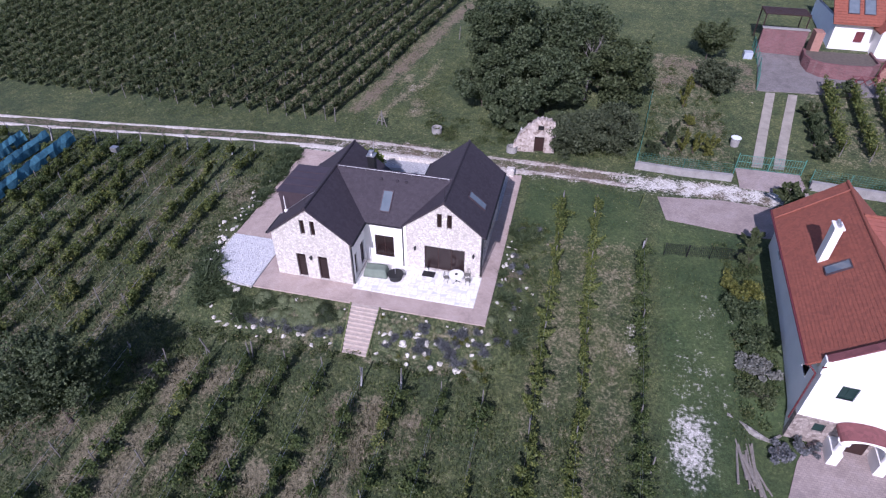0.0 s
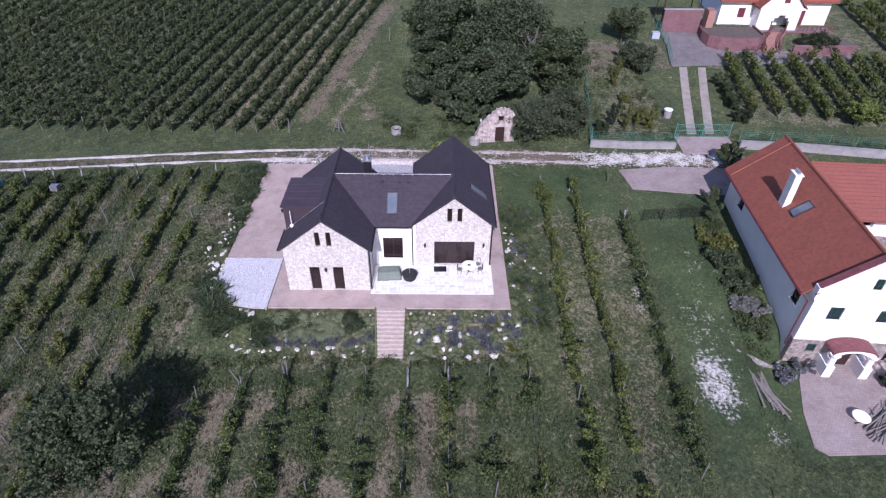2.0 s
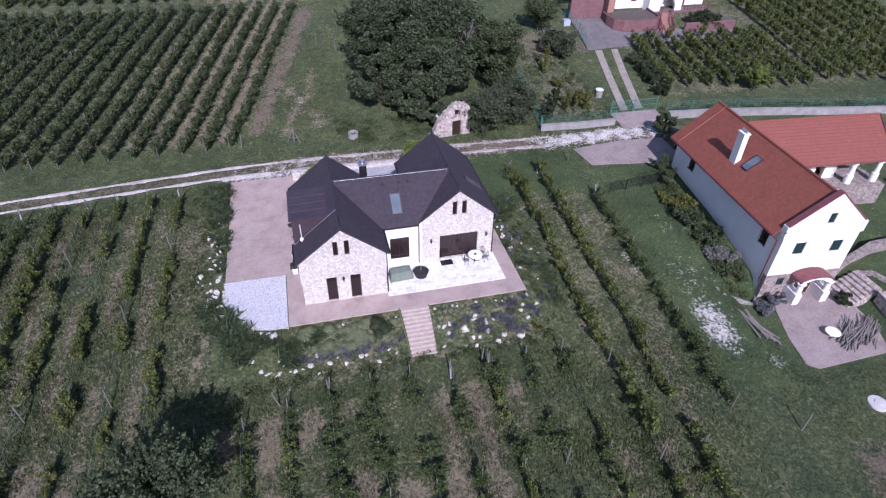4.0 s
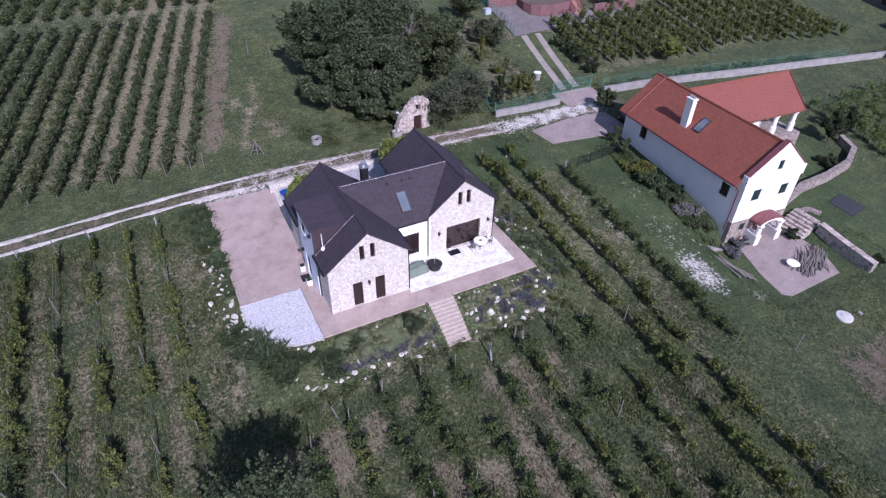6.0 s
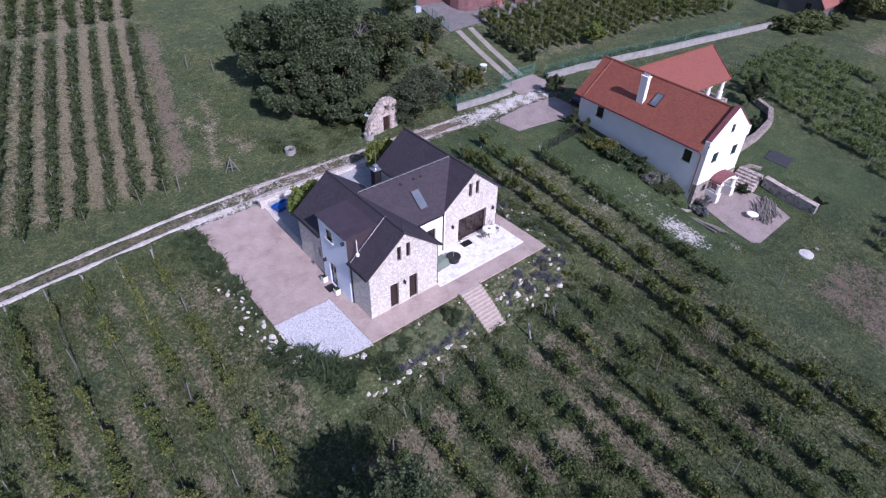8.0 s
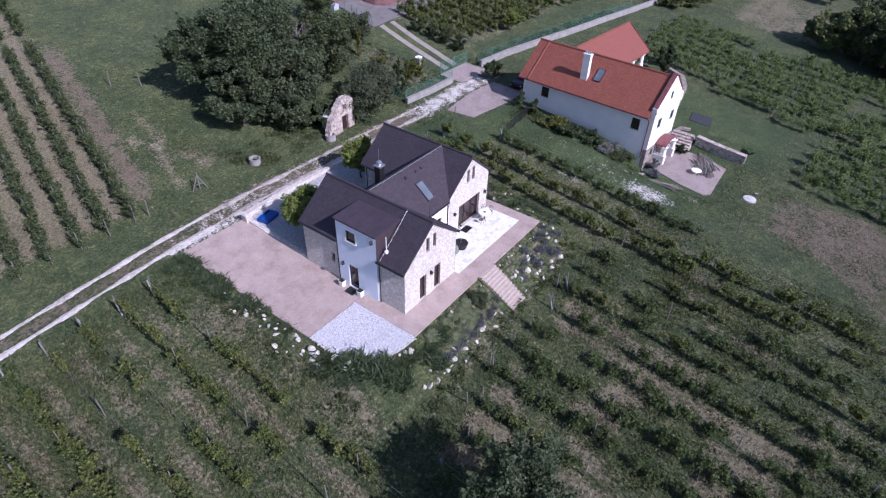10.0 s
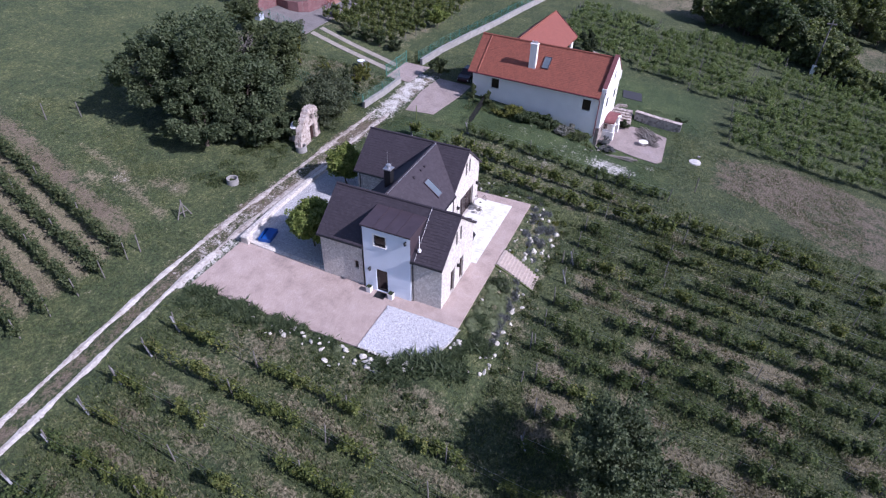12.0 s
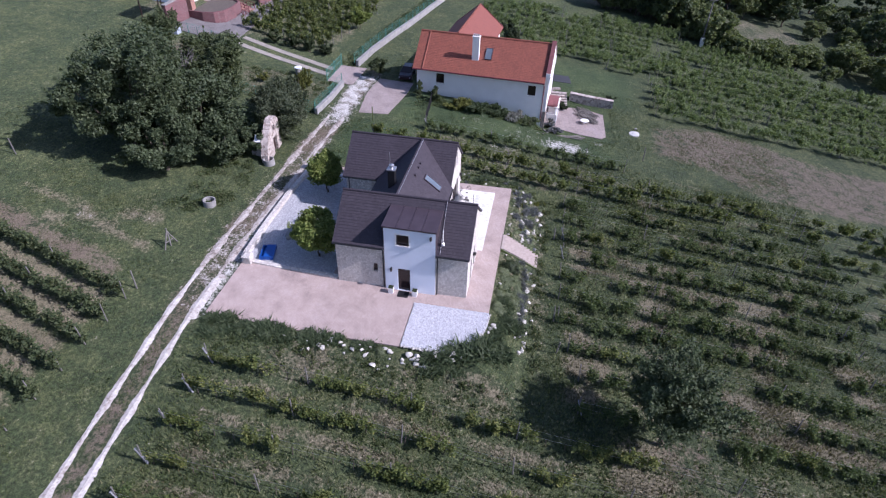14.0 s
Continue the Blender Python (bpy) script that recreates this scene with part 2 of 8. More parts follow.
M_well = plain("pale_worn_concrete", (0.48, 0.47, 0.45), 0.9, 0, 0.2, 1.5, 0.4)
M_strip = plain("sandy_concrete", (0.27, 0.245, 0.21), 0.95, 0, 0.3, 1.2, 0.5)
M_brick = pavers_mat("brick_wall", (0.2, 0.085, 0.09), (0.135, 0.056, 0.06), (0.21, 0.15, 0.15), 0.26, 0.09, True)
M_tread = plain("worn_brick_tread", (0.3, 0.16, 0.125), 0.85, 0, 0.25, 4)
M_soil = plain("garden_soil", (0.1, 0.082, 0.066), 0.95, 0, 0.4, 3, 0.8)
M_coping = tiles_mat("dull_red_coping_tile", (0.2, 0.07, 0.072), (0.13, 0.045, 0.048), 0.33, 0.2)
M_shutter = plain("dark_green_shutter", (0.012, 0.032, 0.03), 0.5)
M_roof_far = tiles_mat("faded_red_roof_tile", (0.3, 0.115, 0.09), (0.2, 0.075, 0.06), 0.33, 0.2)
M_wall_grey = plain("grey_render", (0.1, 0.095, 0.09), 0.9, 0, 0.2, 1.0, 0.3)
M_rock = rubble("white_rock", (0.76, 0.72, 0.63), (0.46, 0.43, 0.38), (0.6, 0.58, 0.53), 0.5, 0.5)
M_cover = plain("green_canvas", (0.15, 0.185, 0.15), 0.8, 0, 0.2, 2)
M_blue = plain("blue_plastic", (0.01, 0.07, 0.3), 0.4, 0, 0.15)
M_net = plain("blue_netting", (0.045, 0.15, 0.21), 0.9, 0, 0.5, 4, 0.8)
M_car = plain("dark_car_paint", (0.03, 0.012, 0.014), 0.25, 0, 0.1, 1.0, 0.02)
M_tank = plain("dull_blue_white_plastic", (0.36, 0.4, 0.46), 0.6, 0, 0.2)
M_fence = plain("green_wire", (0.06, 0.2, 0.16), 0.6)
M_mulch = plain("dark_weed_sheet", (0.035, 0.036, 0.04), 0.7)
M_leaf = leaves_mat("vine_leaves", (0.042, 0.0658, 0.0224), (0.07, 0.0994, 0.0336), (0.1176, 0.1484, 0.0518), (0.21, 0.21, 0.07), 0.03)
M_leaf_n = leaves_mat("dense_vine_leaves", (0.038, 0.056, 0.025), (0.073, 0.097, 0.043), (0.125, 0.146, 0.068), (0.19, 0.175, 0.088), 0.05)
M_leaf_yy = leaves_mat("sunlit_yellow_vine_leaves", (0.06, 0.08, 0.022), (0.135, 0.16, 0.05), (0.22, 0.235, 0.075), (0.28, 0.26, 0.09), 0.08)
M_leaf_far = leaves_mat("distant_vine_leaves", (0.042, 0.062, 0.023), (0.07, 0.094, 0.036), (0.105, 0.128, 0.053))
M_leaf_e = leaves_mat("pale_vine_leaves", (0.076, 0.111, 0.038), (0.127, 0.172, 0.064), (0.19, 0.228, 0.09))
M_hedge = leaves_mat("hedge_leaves", (0.054, 0.072, 0.034), (0.084, 0.107, 0.05), (0.132, 0.154, 0.074))
M_wood = leaves_mat("woodland_leaves", (0.08, 0.102, 0.042), (0.13, 0.158, 0.066), (0.195, 0.22, 0.095))
M_hedge_g = leaves_mat("grey_green_leaves", (0.056, 0.071, 0.042), (0.086, 0.104, 0.06), (0.135, 0.153, 0.094))
M_silver = leaves_mat("silver_shrub_leaves", (0.13, 0.135, 0.125), (0.2, 0.2, 0.19), (0.3, 0.3, 0.29))
M_leaf_y = leaves_mat("yellowing_vine_leaves", (0.045, 0.065, 0.0187), (0.11, 0.1375, 0.04), (0.185, 0.21, 0.0625), (0.275, 0.2562, 0.0813), 0.06)
M_tree = leaves_mat("walnut_leaves", (0.046, 0.064, 0.034), (0.077, 0.102, 0.052), (0.13, 0.158, 0.085))
M_tree_l = leaves_mat("light_tree_leaves", (0.09, 0.13, 0.03), (0.19, 0.24, 0.06), (0.32, 0.34, 0.11))
M_tree_d = leaves_mat("dark_shrub_leaves", (0.024, 0.036, 0.018), (0.0432, 0.06, 0.0288), (0.0744, 0.0936, 0.0432))
M_lav = leaves_mat("grey_lavender", (0.1, 0.108, 0.12), (0.165, 0.172, 0.195), (0.25, 0.25, 0.285))
M_jun = leaves_mat("juniper_needles", (0.036, 0.055, 0.026), (0.066, 0.092, 0.042), (0.11, 0.138, 0.07))
M_carpet = leaves_mat("light_ground_cover", (0.11, 0.135, 0.07), (0.17, 0.2, 0.11), (0.25, 0.275, 0.165))
M_bush_y = leaves_mat("yellow_green_shrub", (0.07, 0.08, 0.02), (0.13, 0.14, 0.035), (0.22, 0.22, 0.06))
M_grass = leaves_mat("grass_blades", (0.035, 0.0525, 0.0175), (0.0675, 0.09, 0.0312), (0.1063, 0.1275, 0.05), (0.2, 0.1812, 0.1), 0.06)

M_straw = leaves_mat("dried_grass_blades", (0.075, 0.067, 0.042), (0.14, 0.124, 0.08), (0.24, 0.215, 0.15))


def glass_mat():
    m, nt, b = nodes_of("dark_window_glass", 0.06)
    b.inputs["Base Color"].default_value = (0.022, 0.014, 0.014, 1)
    v = coords(nt)
    link(nt, ramp(nt, noise_of(nt, v, 1.5, 2), [(0.3, (0.05, 0.05, 0.05)), (0.7, (0.16, 0.16, 0.16))]), b.inputs["Roughness"])
    return m


def sky_glass_mat():
    m, nt, b = nodes_of("roof_window_glass", 0.12)
    v = coords(nt)
    link(nt, ramp(nt, noise_of(nt, v, 1.2, 2), [(0.3, (0.1, 0.125, 0.15)), (0.7, (0.14, 0.165, 0.19))]), b.inputs["Base Color"])
    return m


M_glass, M_skyglass = glass_mat(), sky_glass_mat()


# ---- building blocks ----
class Geo:
    """Gathers the faces of one mesh."""

    def __init__(self):
        self.v, self.f, self.subs, self.weld = [], [], [], False

    def poly(self, *pts):
        i = len(self.v)
        self.v += [tuple(p) for p in pts]
        self.f.append(tuple(range(i, i + len(pts))))
        return self

    def hexa(self, p):
        """Eight corners: four below, four above, each counter-clockwise from above."""
        i = len(self.v)
        self.v += [tuple(q) for q in p]
        for a in ((3, 2, 1, 0), (4, 5, 6, 7), (0, 1, 5, 4), (1, 2, 6, 5), (2, 3, 7, 6), (3, 0, 4, 7)):
            self.f.append(tuple(i + k for k in a))
        return self

    def ring(self, outer, inner, back):
        """A closed frame between two outlines of four corners each, set back by a vector."""
        i = len(self.v)
        for pts in (outer, inner):
            self.v += [tuple(p) for p in pts] + [tuple(p + back) for p in pts]
        for k in range(4):
            j = (k + 1) % 4
            self.f += [(i + k, i + j, i + 8 + j, i + 8 + k), (i + 4 + j, i + 4 + k, i + 12 + k, i + 12 + j), (i + j, i + k, i + 4 + k, i + 4 + j), (i + 8 + k, i + 8 + j, i + 12 + j, i + 12 + k)]
        return self

    def box(self, x0, x1, y0, y1, z0, z1):
        return self.hexa([(x0, y0, z0), (x1, y0, z0), (x1, y1, z0), (x0, y1, z0), (x0, y0, z1), (x1, y0, z1), (x1, y1, z1), (x0, y1, z1)])

    def tube(self, p0, p1, r0, r1=None, n=8, caps=True):
        r1 = r0 if r1 is None else r1
        p0, p1 = Vector(p0), Vector(p1)
        d = (p1 - p0).normalized()
        a = d.orthogonal().normalized()
        b = d.cross(a)
        i = len(self.v)
        for p, r in ((p0, r0), (p1, r1)):
            for k in range(n):
                t = 2 * math.pi * k / n
                self.v.append(tuple(p + (a * math.cos(t) + b * math.sin(t)) * r))
        for k in range(n):
            self.f.append((i + k, i + (k + 1) % n, i + n + (k + 1) % n, i + n + k))
        if caps:
            self.f.append(tuple(i + k for k in reversed(range(n))))
            self.f.append(tuple(i + n + k for k in range(n)))
        return self

    def lathe(self, x, y, profile, n=20):
        """Profile: (radius, z) from below to above."""
        i = len(self.v)
        for r, z in profile:
            for k in range(n):
                t = 2 * math.pi * k / n
                self.v.append((x + r * math.cos(t), y + r * math.sin(t), z))
        for j in range(len(profile) - 1):
            for k in range(n):
                a, b = i + j * n + k, i + j * n + (k + 1) % n
                self.f.append((a, b, b + n, a + n))
        self.f.append(tuple(i + k for k in reversed(range(n))))
        j = i + (len(profile) - 1) * n
        self.f.append(tuple(j + k for k in range(n)))
        return self

    def prism(self, outline, z0, z1):
        n = len(outline)
        i = len(self.v)
        self.v += [(x, y, z0) for x, y in outline] + [(x, y, z1) for x, y in outline]
        self.f.append(tuple(i + k for k in reversed(range(n))))
        self.f.append(tuple(i + n + k for k in range(n)))
        for k in range(n):
            self.f.append((i + k, i + (k + 1) % n, i + n + (k + 1) % n, i + n + k))
        return self

    def mesh(self, name, material):
        me = bpy.data.meshes.new(name)
        me.from_pydata(self.v, [], self.f)
        if name in ("wall", "front_wall", "plinth", "porch_roof", "porch_arch", "masonry", "coping", "planter_wall"):
            bm = bmesh.new()
            bm.from_mesh(me)
            bmesh.ops.remove_doubles(bm, verts=bm.verts, dist=0.0005)
            bm.to_mesh(me)
            bm.free()
        me.materials.append(material)
        me.update()
        if self.weld:
            bm = bmesh.new()
            bm.from_mesh(me)
            bmesh.ops.remove_doubles(bm, verts=bm.verts, dist=1e-4)
            bm.to_mesh(me)
            bm.free()
        return me


def part(name, geo, material, parent=None, label=""):
    """Links a Geo (or a finished mesh) as one object, under a thing where one is given."""
    me = geo.mesh(name, material) if isinstance(geo, Geo) else geo
    ob = new(name, me)
    if parent is not None:
        ob.parent = parent
    if isinstance(geo, Geo):
        for sub_name, sub in geo.subs:
            part(sub_name, sub, material, ob)
    return tagged(ob, label)


def thing(name, label, category, m=None, group="", kind=""):
    ob = new(name)
    if m is not None:
        ob.matrix_world = m
    return tagged(ob, label, category, group, kind)


def smooth(a, b, t):
    t = np.clip((t - a) / (b - a), 0, 1)
    return t * t * (3 - 2 * t)


# ---- the lie of the land ----
SLOPE_Y = (-60, -32, -24, -16, -8, -4, 4, 14, 21, 25, 34, 45, 90)
SLOPE_Z = (-8, -4.7, -3.8, -2.9, -2.1, -1.7, -0.45, 0.25, 0.45, 0.7, 1.8, 3.6, 9.5)


def land(x, y):
    """Height of the ground, for numbers or arrays."""
    x, y = np.asarray(x, float), np.asarray(y, float)
    base = sum(np.interp(y + k, SLOPE_Y, SLOPE_Z) for k in (-1.5, -0.5, 0.5, 1.5)) / 4
    dx = np.maximum(np.maximum(-6.0 - x, x - 16.9), 0)
    dy = np.maximum(np.maximum(-1.95 - y, y - 18.6), 0)
    w = np.clip(np.hypot(dx, dy) / 3.0, 0, 1)
    yard = np.clip((y - 11) / 7.5, 0, 1) * 0.38
    z = yard * (1 - w) + base * w
    px = np.maximum(np.maximum(35.4 - x, x - 45.0), 0)
    py = np.maximum(np.maximum(-12.4 - y, y + 4.2), 0)
    p = smooth(0, 1.6, np.hypot(px, py))
    return -2.9 * (1 - p) + z * p


def hgt(x, y):
    return float(land(x, y))


# ---- ground ----
def axis(lo, hi, step, reach):
    a = list(np.arange(lo, hi + step / 2, step))
    s, left, right = step, [], []
    p, q = lo, hi
    while p > -reach or q < reach:
        s *= 1.35
        p, q = p - s, q + s
        left.append(p)
        right.append(q)
    return np.array(left[::-1] + a + right)


def wave(x, y, scale, seed):
    """Cheap smooth noise between 0 and 1 on arrays."""
    rng = np.random.default_rng(seed)
    t = np.zeros_like(x)
    for k in range(7):
        a, f, ph = rng.uniform(0, 6.28), scale * rng.uniform(0.6, 1.9), rng.uniform(0, 6.28)
        t += np.sin((x * math.cos(a) + y * math.sin(a)) * f + ph)
    return np.clip(0.5 + t / 7, 0, 1)


ROAD_X = (-80, -43, -29, -16, -6, 3, 12, 20, 28, 36, 45, 60, 80, 110)
ROAD_Y = (13.4, 16.7, 18.0, 19.4, 20.35, 20.6, 20.4, 20.3, 20.1, 20.0, 19.7, 18.2, 15.6, 12)


def road_y(x):
    return np.interp(x, ROAD_X, ROAD_Y)


STRAW = []


def ground():
    xs, ys = axis(-62, 98, 0.5, 1600), axis(-66, 92, 0.5, 1600)
    X, Y = np.meshgrid(xs, ys)
    Z = land(X, np.clip(Y, -60, 90)) + 0.05 * (wave(X, Y, 1.3, 3) - 0.5)
    inside = smooth(0, 1, np.maximum(np.maximum(-6.2 - X, X - 16.9), np.maximum(-2 - Y, Y - 18.6)))
    Z -= 0.12 * (1 - inside)
    # cover: straw, soil, chalk, lawn
    n_big, n_mid = wave(X, Y, 0.35, 11), wave(X, Y, 1.1, 12)
    straw = 0.06 * n_big
    south = smooth(-6.5, -9, Y) * smooth(29, 27, X) * smooth(-21, -17, X)
    n_fine = wave(X, Y, 2.3, 41)
    ps = np.mod(X - 0.95 + 0.006 * (Y + 7), 2.8) / 2.8
    mid_s = np.clip(1.8 - 2.6 * np.abs(ps - 0.5) * 2, 0, 1)
    straw = np.maximum(straw, south * (0.1 + 0.2 * smooth(16, 8, X) + 0.1 * n_fine + mid_s * (0.12 + 0.5 * n_mid + 0.26 * n_fine)) * (0.3 + 0.85 * smooth(0.32, 0.66, wave(X, Y, 0.5, 51))) * (0.6 + 0.4 * smooth(14, 7, X)) * (1 - 0.45 * smooth(-26, -34, Y)))
    straw = np.maximum(straw, (0.2 + 0.45 * n_mid) * np.exp(-((X - 26.0) / 1.0) ** 2) * smooth(12, 8, Y) * smooth(-16, -12, Y))
    straw = np.maximum(straw, (0.15 + 0.4 * n_mid) * np.exp(-((X - 22.6) / 0.7) ** 2) * smooth(14, 10, Y) * smooth(-16, -12, Y))
    west = smooth(-8.5, -10.5, X) * smooth(16, 14, Y) * smooth(-30, -24, X)
    pw = np.mod(X + 10.25 + 0.014 * (15 - Y), 2.55) / 2.55
    mid_w = np.clip(1.5 - 2.6 * np.abs(pw - 0.5) * 2, 0, 1)
    straw = np.maximum(straw, west * (0.12 + mid_w * (0.1 + 0.36 * n_mid + 0.28 * n_fine)))
    strip_e = smooth(19.5, 20.5, X) * smooth(28.5, 27, X) * smooth(13, 9, Y) * smooth(-20, -14, Y)
    straw = np.maximum(straw, strip_e * (0.5 + 0.5 * smooth(-12, -5, Y)) * (0.16 + 0.18 * n_mid + 0.28 * n_fine))
    u = X - 0.255 * (Y - 25)
    north = smooth(25, 27, Y) * smooth(-4.8, -6, u)
    phase = np.mod(u + 6.1 + 1.165, 2.33) / 2.33
    straw = np.maximum(straw, north * (0.27 + 0.47 * smooth(-27, -11, u)) * np.clip(1.55 - 3.2 * np.minimum(phase, 1 - phase), 0, 1) + north * 0.1)
    west_e, east_e = np.interp(Y, (-38, -30, -24, -18), (28.0, 28.0, 33.4, 34.0)), np.interp(Y, (-41, -31, -25, -19), (40.0, 43.5, 44.3, 42.0))
    dry = smooth(-1.5, 0.8, X - west_e) * smooth(-17.0, -19.2, Y) * smooth(-75, -66, Y)
    edge_e = smooth(1.0, -1.2, X - east_e)
    straw = np.maximum(straw, dry * edge_e * (0.2 + 0.5 * n_fine * n_mid))
    soil = np.zeros_like(X)
    soil = np.maximum(soil, dry * edge_e * (0.26 + 0.4 * n_big + 0.3 * n_fine))
    maize = smooth(95, 98, X) * smooth(128, 122, X) * smooth(-19, -16, Y) * smooth(5, 1, Y)
    straw = np.maximum(straw, maize * (0.45 + 0.3 * n_mid))
    fallow = smooth(86, 89, X) * smooth(110, 106, X) * smooth(-56, -53, Y) * smooth(-33, -36, Y)
    straw = np.maximum(straw, fallow * (0.3 + 0.4 * n_mid))
    villa_vines = smooth(45, 47, X) * smooth(98, 94, X) * smooth(25.5, 28, Y) * smooth(60, 56, Y)
    straw = np.maximum(straw, villa_vines * (0.22 + 0.35 * n_mid))
    bank = smooth(-13, -9, X) * smooth(-6.2, -7.2, X) * smooth(-7, -4, Y) * smooth(16, 12, Y)
    bank = np.maximum(bank, smooth(-9, -7, X) * smooth(7, 5, X) * smooth(-7.5, -6, Y) * smooth(-3.6, -4.6, Y) * 0.8)
    straw = np.maximum(straw, bank * (0.16 + 0.3 * n_mid + 0.2 * n_fine))
    bed = smooth(-1.5, 0, X) * smooth(18.4, 17.4, X) * smooth(-6.0, -5.4, Y) * smooth(-1.6, -2.2, Y)
    straw = np.maximum(straw, bed * (0.25 + 0.35 * n_fine))
    soil = np.maximum(soil, 0.5 * smooth(17, 17.4, X) * smooth(20, 19, X) * smooth(2, 4, Y) * smooth(9, 7, Y) * n_mid)
    garden = smooth(30, 31, X) * smooth(42, 41, X) * smooth(38, 40, Y) * smooth(47, 45, Y)
    soil = np.maximum(soil, garden * (0.25 + 0.5 * n_mid))
    sandy = smooth(28.5, 30, X) * smooth(41, 40, X) * smooth(40, 42, Y) * smooth(48, 46, Y)
    straw = np.maximum(straw, sandy * (0.35 + 0.4 * n_fine))
    plot = smooth(28.5, 30, X) * smooth(38, 36.5, X) * smooth(23, 24, Y) * smooth(47, 43, Y)
    straw = np.maximum(straw, plot * (0.2 + 0.35 * n_mid))
    soil = np.maximum(soil, plot * 0.4 * wave(X, Y, 1.6, 31))
    path = np.exp(-((u + 4.3) / 1.5) ** 2) * smooth(26, 28, Y) * smooth(62, 56, Y)
    soil = np.maximum(soil, path * (0.5 + 0.3 * n_mid))
    straw = np.maximum(straw, path * (0.4 + 0.4 * n_fine))
    meadow = np.exp(-((u + 0.4 - 0.5 * np.sin(Y * 0.4)) / 0.9) ** 2) * smooth(25, 27, Y) * smooth(44, 36, Y)
    straw = np.maximum(straw, meadow * (0.3 + 0.5 * n_fine))
    for cx, cy in ((1.6, 33.4), (1.0, 31.2), (3.2, 30.2), (3.4, 28.4), (0.4, 35.6)):
        straw = np.maximum(straw, 0.75 * np.exp(-(((X - cx) / 1.1) ** 2 + ((Y - cy) / 1.3) ** 2)))
    soil = np.maximum(soil, 0.5 * np.exp(-(((X - 5.5) / 2.2) ** 2 + ((Y - 29.5) / 1.6) ** 2)) * n_mid)
    soil = np.maximum(soil, 0.75 * np.exp(-(((X + 9.2) / 2.6) ** 2 + ((Y + 16.0) / 2.2) ** 2)) * (0.5 + 0.5 * n_fine))
    soil = np.maximum(soil, 0.3 * south * n_mid * smooth(0.5, 0.8, n_big))
    near = np.exp(-((Y - road_y(X)) / 1.5) ** 4) * smooth(47, 42, X)
    soil = np.maximum(soil, near * (0.46 + 0.3 * n_mid) * smooth(-14, -2, X) + near * 0.22 * n_mid)
    crown = np.exp(-((Y - road_y(X)) / 0.75) ** 4) * smooth(47, 42, X)
    soil = np.maximum(soil, crown * (0.42 + 0.3 * n_fine))
    chalk = np.zeros_like(X)
    spots = ((31.0, -7.0, 1.35, 2.8, 0.6), (31.6, -2.5, 2.0, 3.4, 0.25), (33.0, 3.0, 1.6, 3.0, 0.18), (33.6, -11.2, 0.9, 0.6, 0.45), (1.6, 33.6, 0.7, 1.0, 0.3), (3.0, 29.0, 0.5, 1.4, 0.24), (27.5, 0.6, 0.8, 2.4, 0.3), (21.5, -6.5, 1.2, 0.5, 0.3))
    for cx, cy, rx, ry, s in spots:
        d = ((X - cx) / rx) ** 2 + ((Y - cy) / ry) ** 2
        chalk = np.maximum(chalk, s * np.exp(-d ** 2 * 0.6))
    ry_ = road_y(X)
    broken = np.exp(-((Y - ry_) / 1.7) ** 4) * smooth(23, 28, X) * smooth(43, 40, X)
    chalk = np.maximum(chalk, broken * (0.36 + 0.5 * n_fine))
    verge = np.exp(-((Y - ry_ + 0.3) / 1.9) ** 4) * smooth(-10, -2, X) * smooth(26, 20, X)
    chalk = np.maximum(chalk, verge * (0.16 + 0.3 * n_fine))
    yard_edge = np.exp(-((Y - 19.1) / 0.8) ** 4) * smooth(-7.5, -5.5, X) * smooth(18, 15, X)
    chalk = np.maximum(chalk, 0.52 * yard_edge)
    lawn = np.clip(smooth(28.5, 30, X) * smooth(16, 12, Y) * smooth(-16, -10, Y) * smooth(50, 46, X) + smooth(17.2, 18.2, X) * smooth(29, 27, X) * smooth(19, 17, Y) * smooth(8, 11, Y) , 0, 1)
    lawn = np.clip(lawn + smooth(45, 47, X) * smooth(62, 56, X) * smooth(-19, -14, Y) * smooth(16, 12, Y), 0, 1)
    verts = np.stack([X, Y, Z], -1).reshape(-1, 3)
    nx, ny = len(xs), len(ys)
    i = np.arange((ny - 1) * (nx - 1))
    a = (i // (nx - 1)) * nx + i % (nx - 1)
    faces = np.stack([a, a + 1, a + nx + 1, a + nx], -1)
    me = quads_mesh("ground", verts, faces, M_ground)
    at = me.attributes.new("cover", "FLOAT_COLOR", "POINT")
    at.data.foreach_set("color", np.stack([straw, soil, chalk, lawn], -1).reshape(-1).astype(np.float32))
    me.shade_smooth()
    STRAW.append((xs, ys, straw))
    return tagged(new("ground", me), "rough green grass slope with straw, soil and chalk patches", "ground", kind="structure")


def quads_mesh(name, verts, faces, material):
    me = bpy.data.meshes.new(name)
    nv, nf = len(verts), len(faces)
    me.vertices.add(nv)
    me.vertices.foreach_set("co", np.asarray(verts, np.float32).reshape(-1))
    me.loops.add(nf * 4)
    me.loops.foreach_set("vertex_index", np.asarray(faces, np.int32).reshape(-1))
    me.polygons.add(nf)
    me.polygons.foreach_set("loop_start", np.arange(0, nf * 4, 4, dtype=np.int32))
    me.materials.append(material)
    me.update(calc_edges=True)
    me.validate()
    return me


ground()


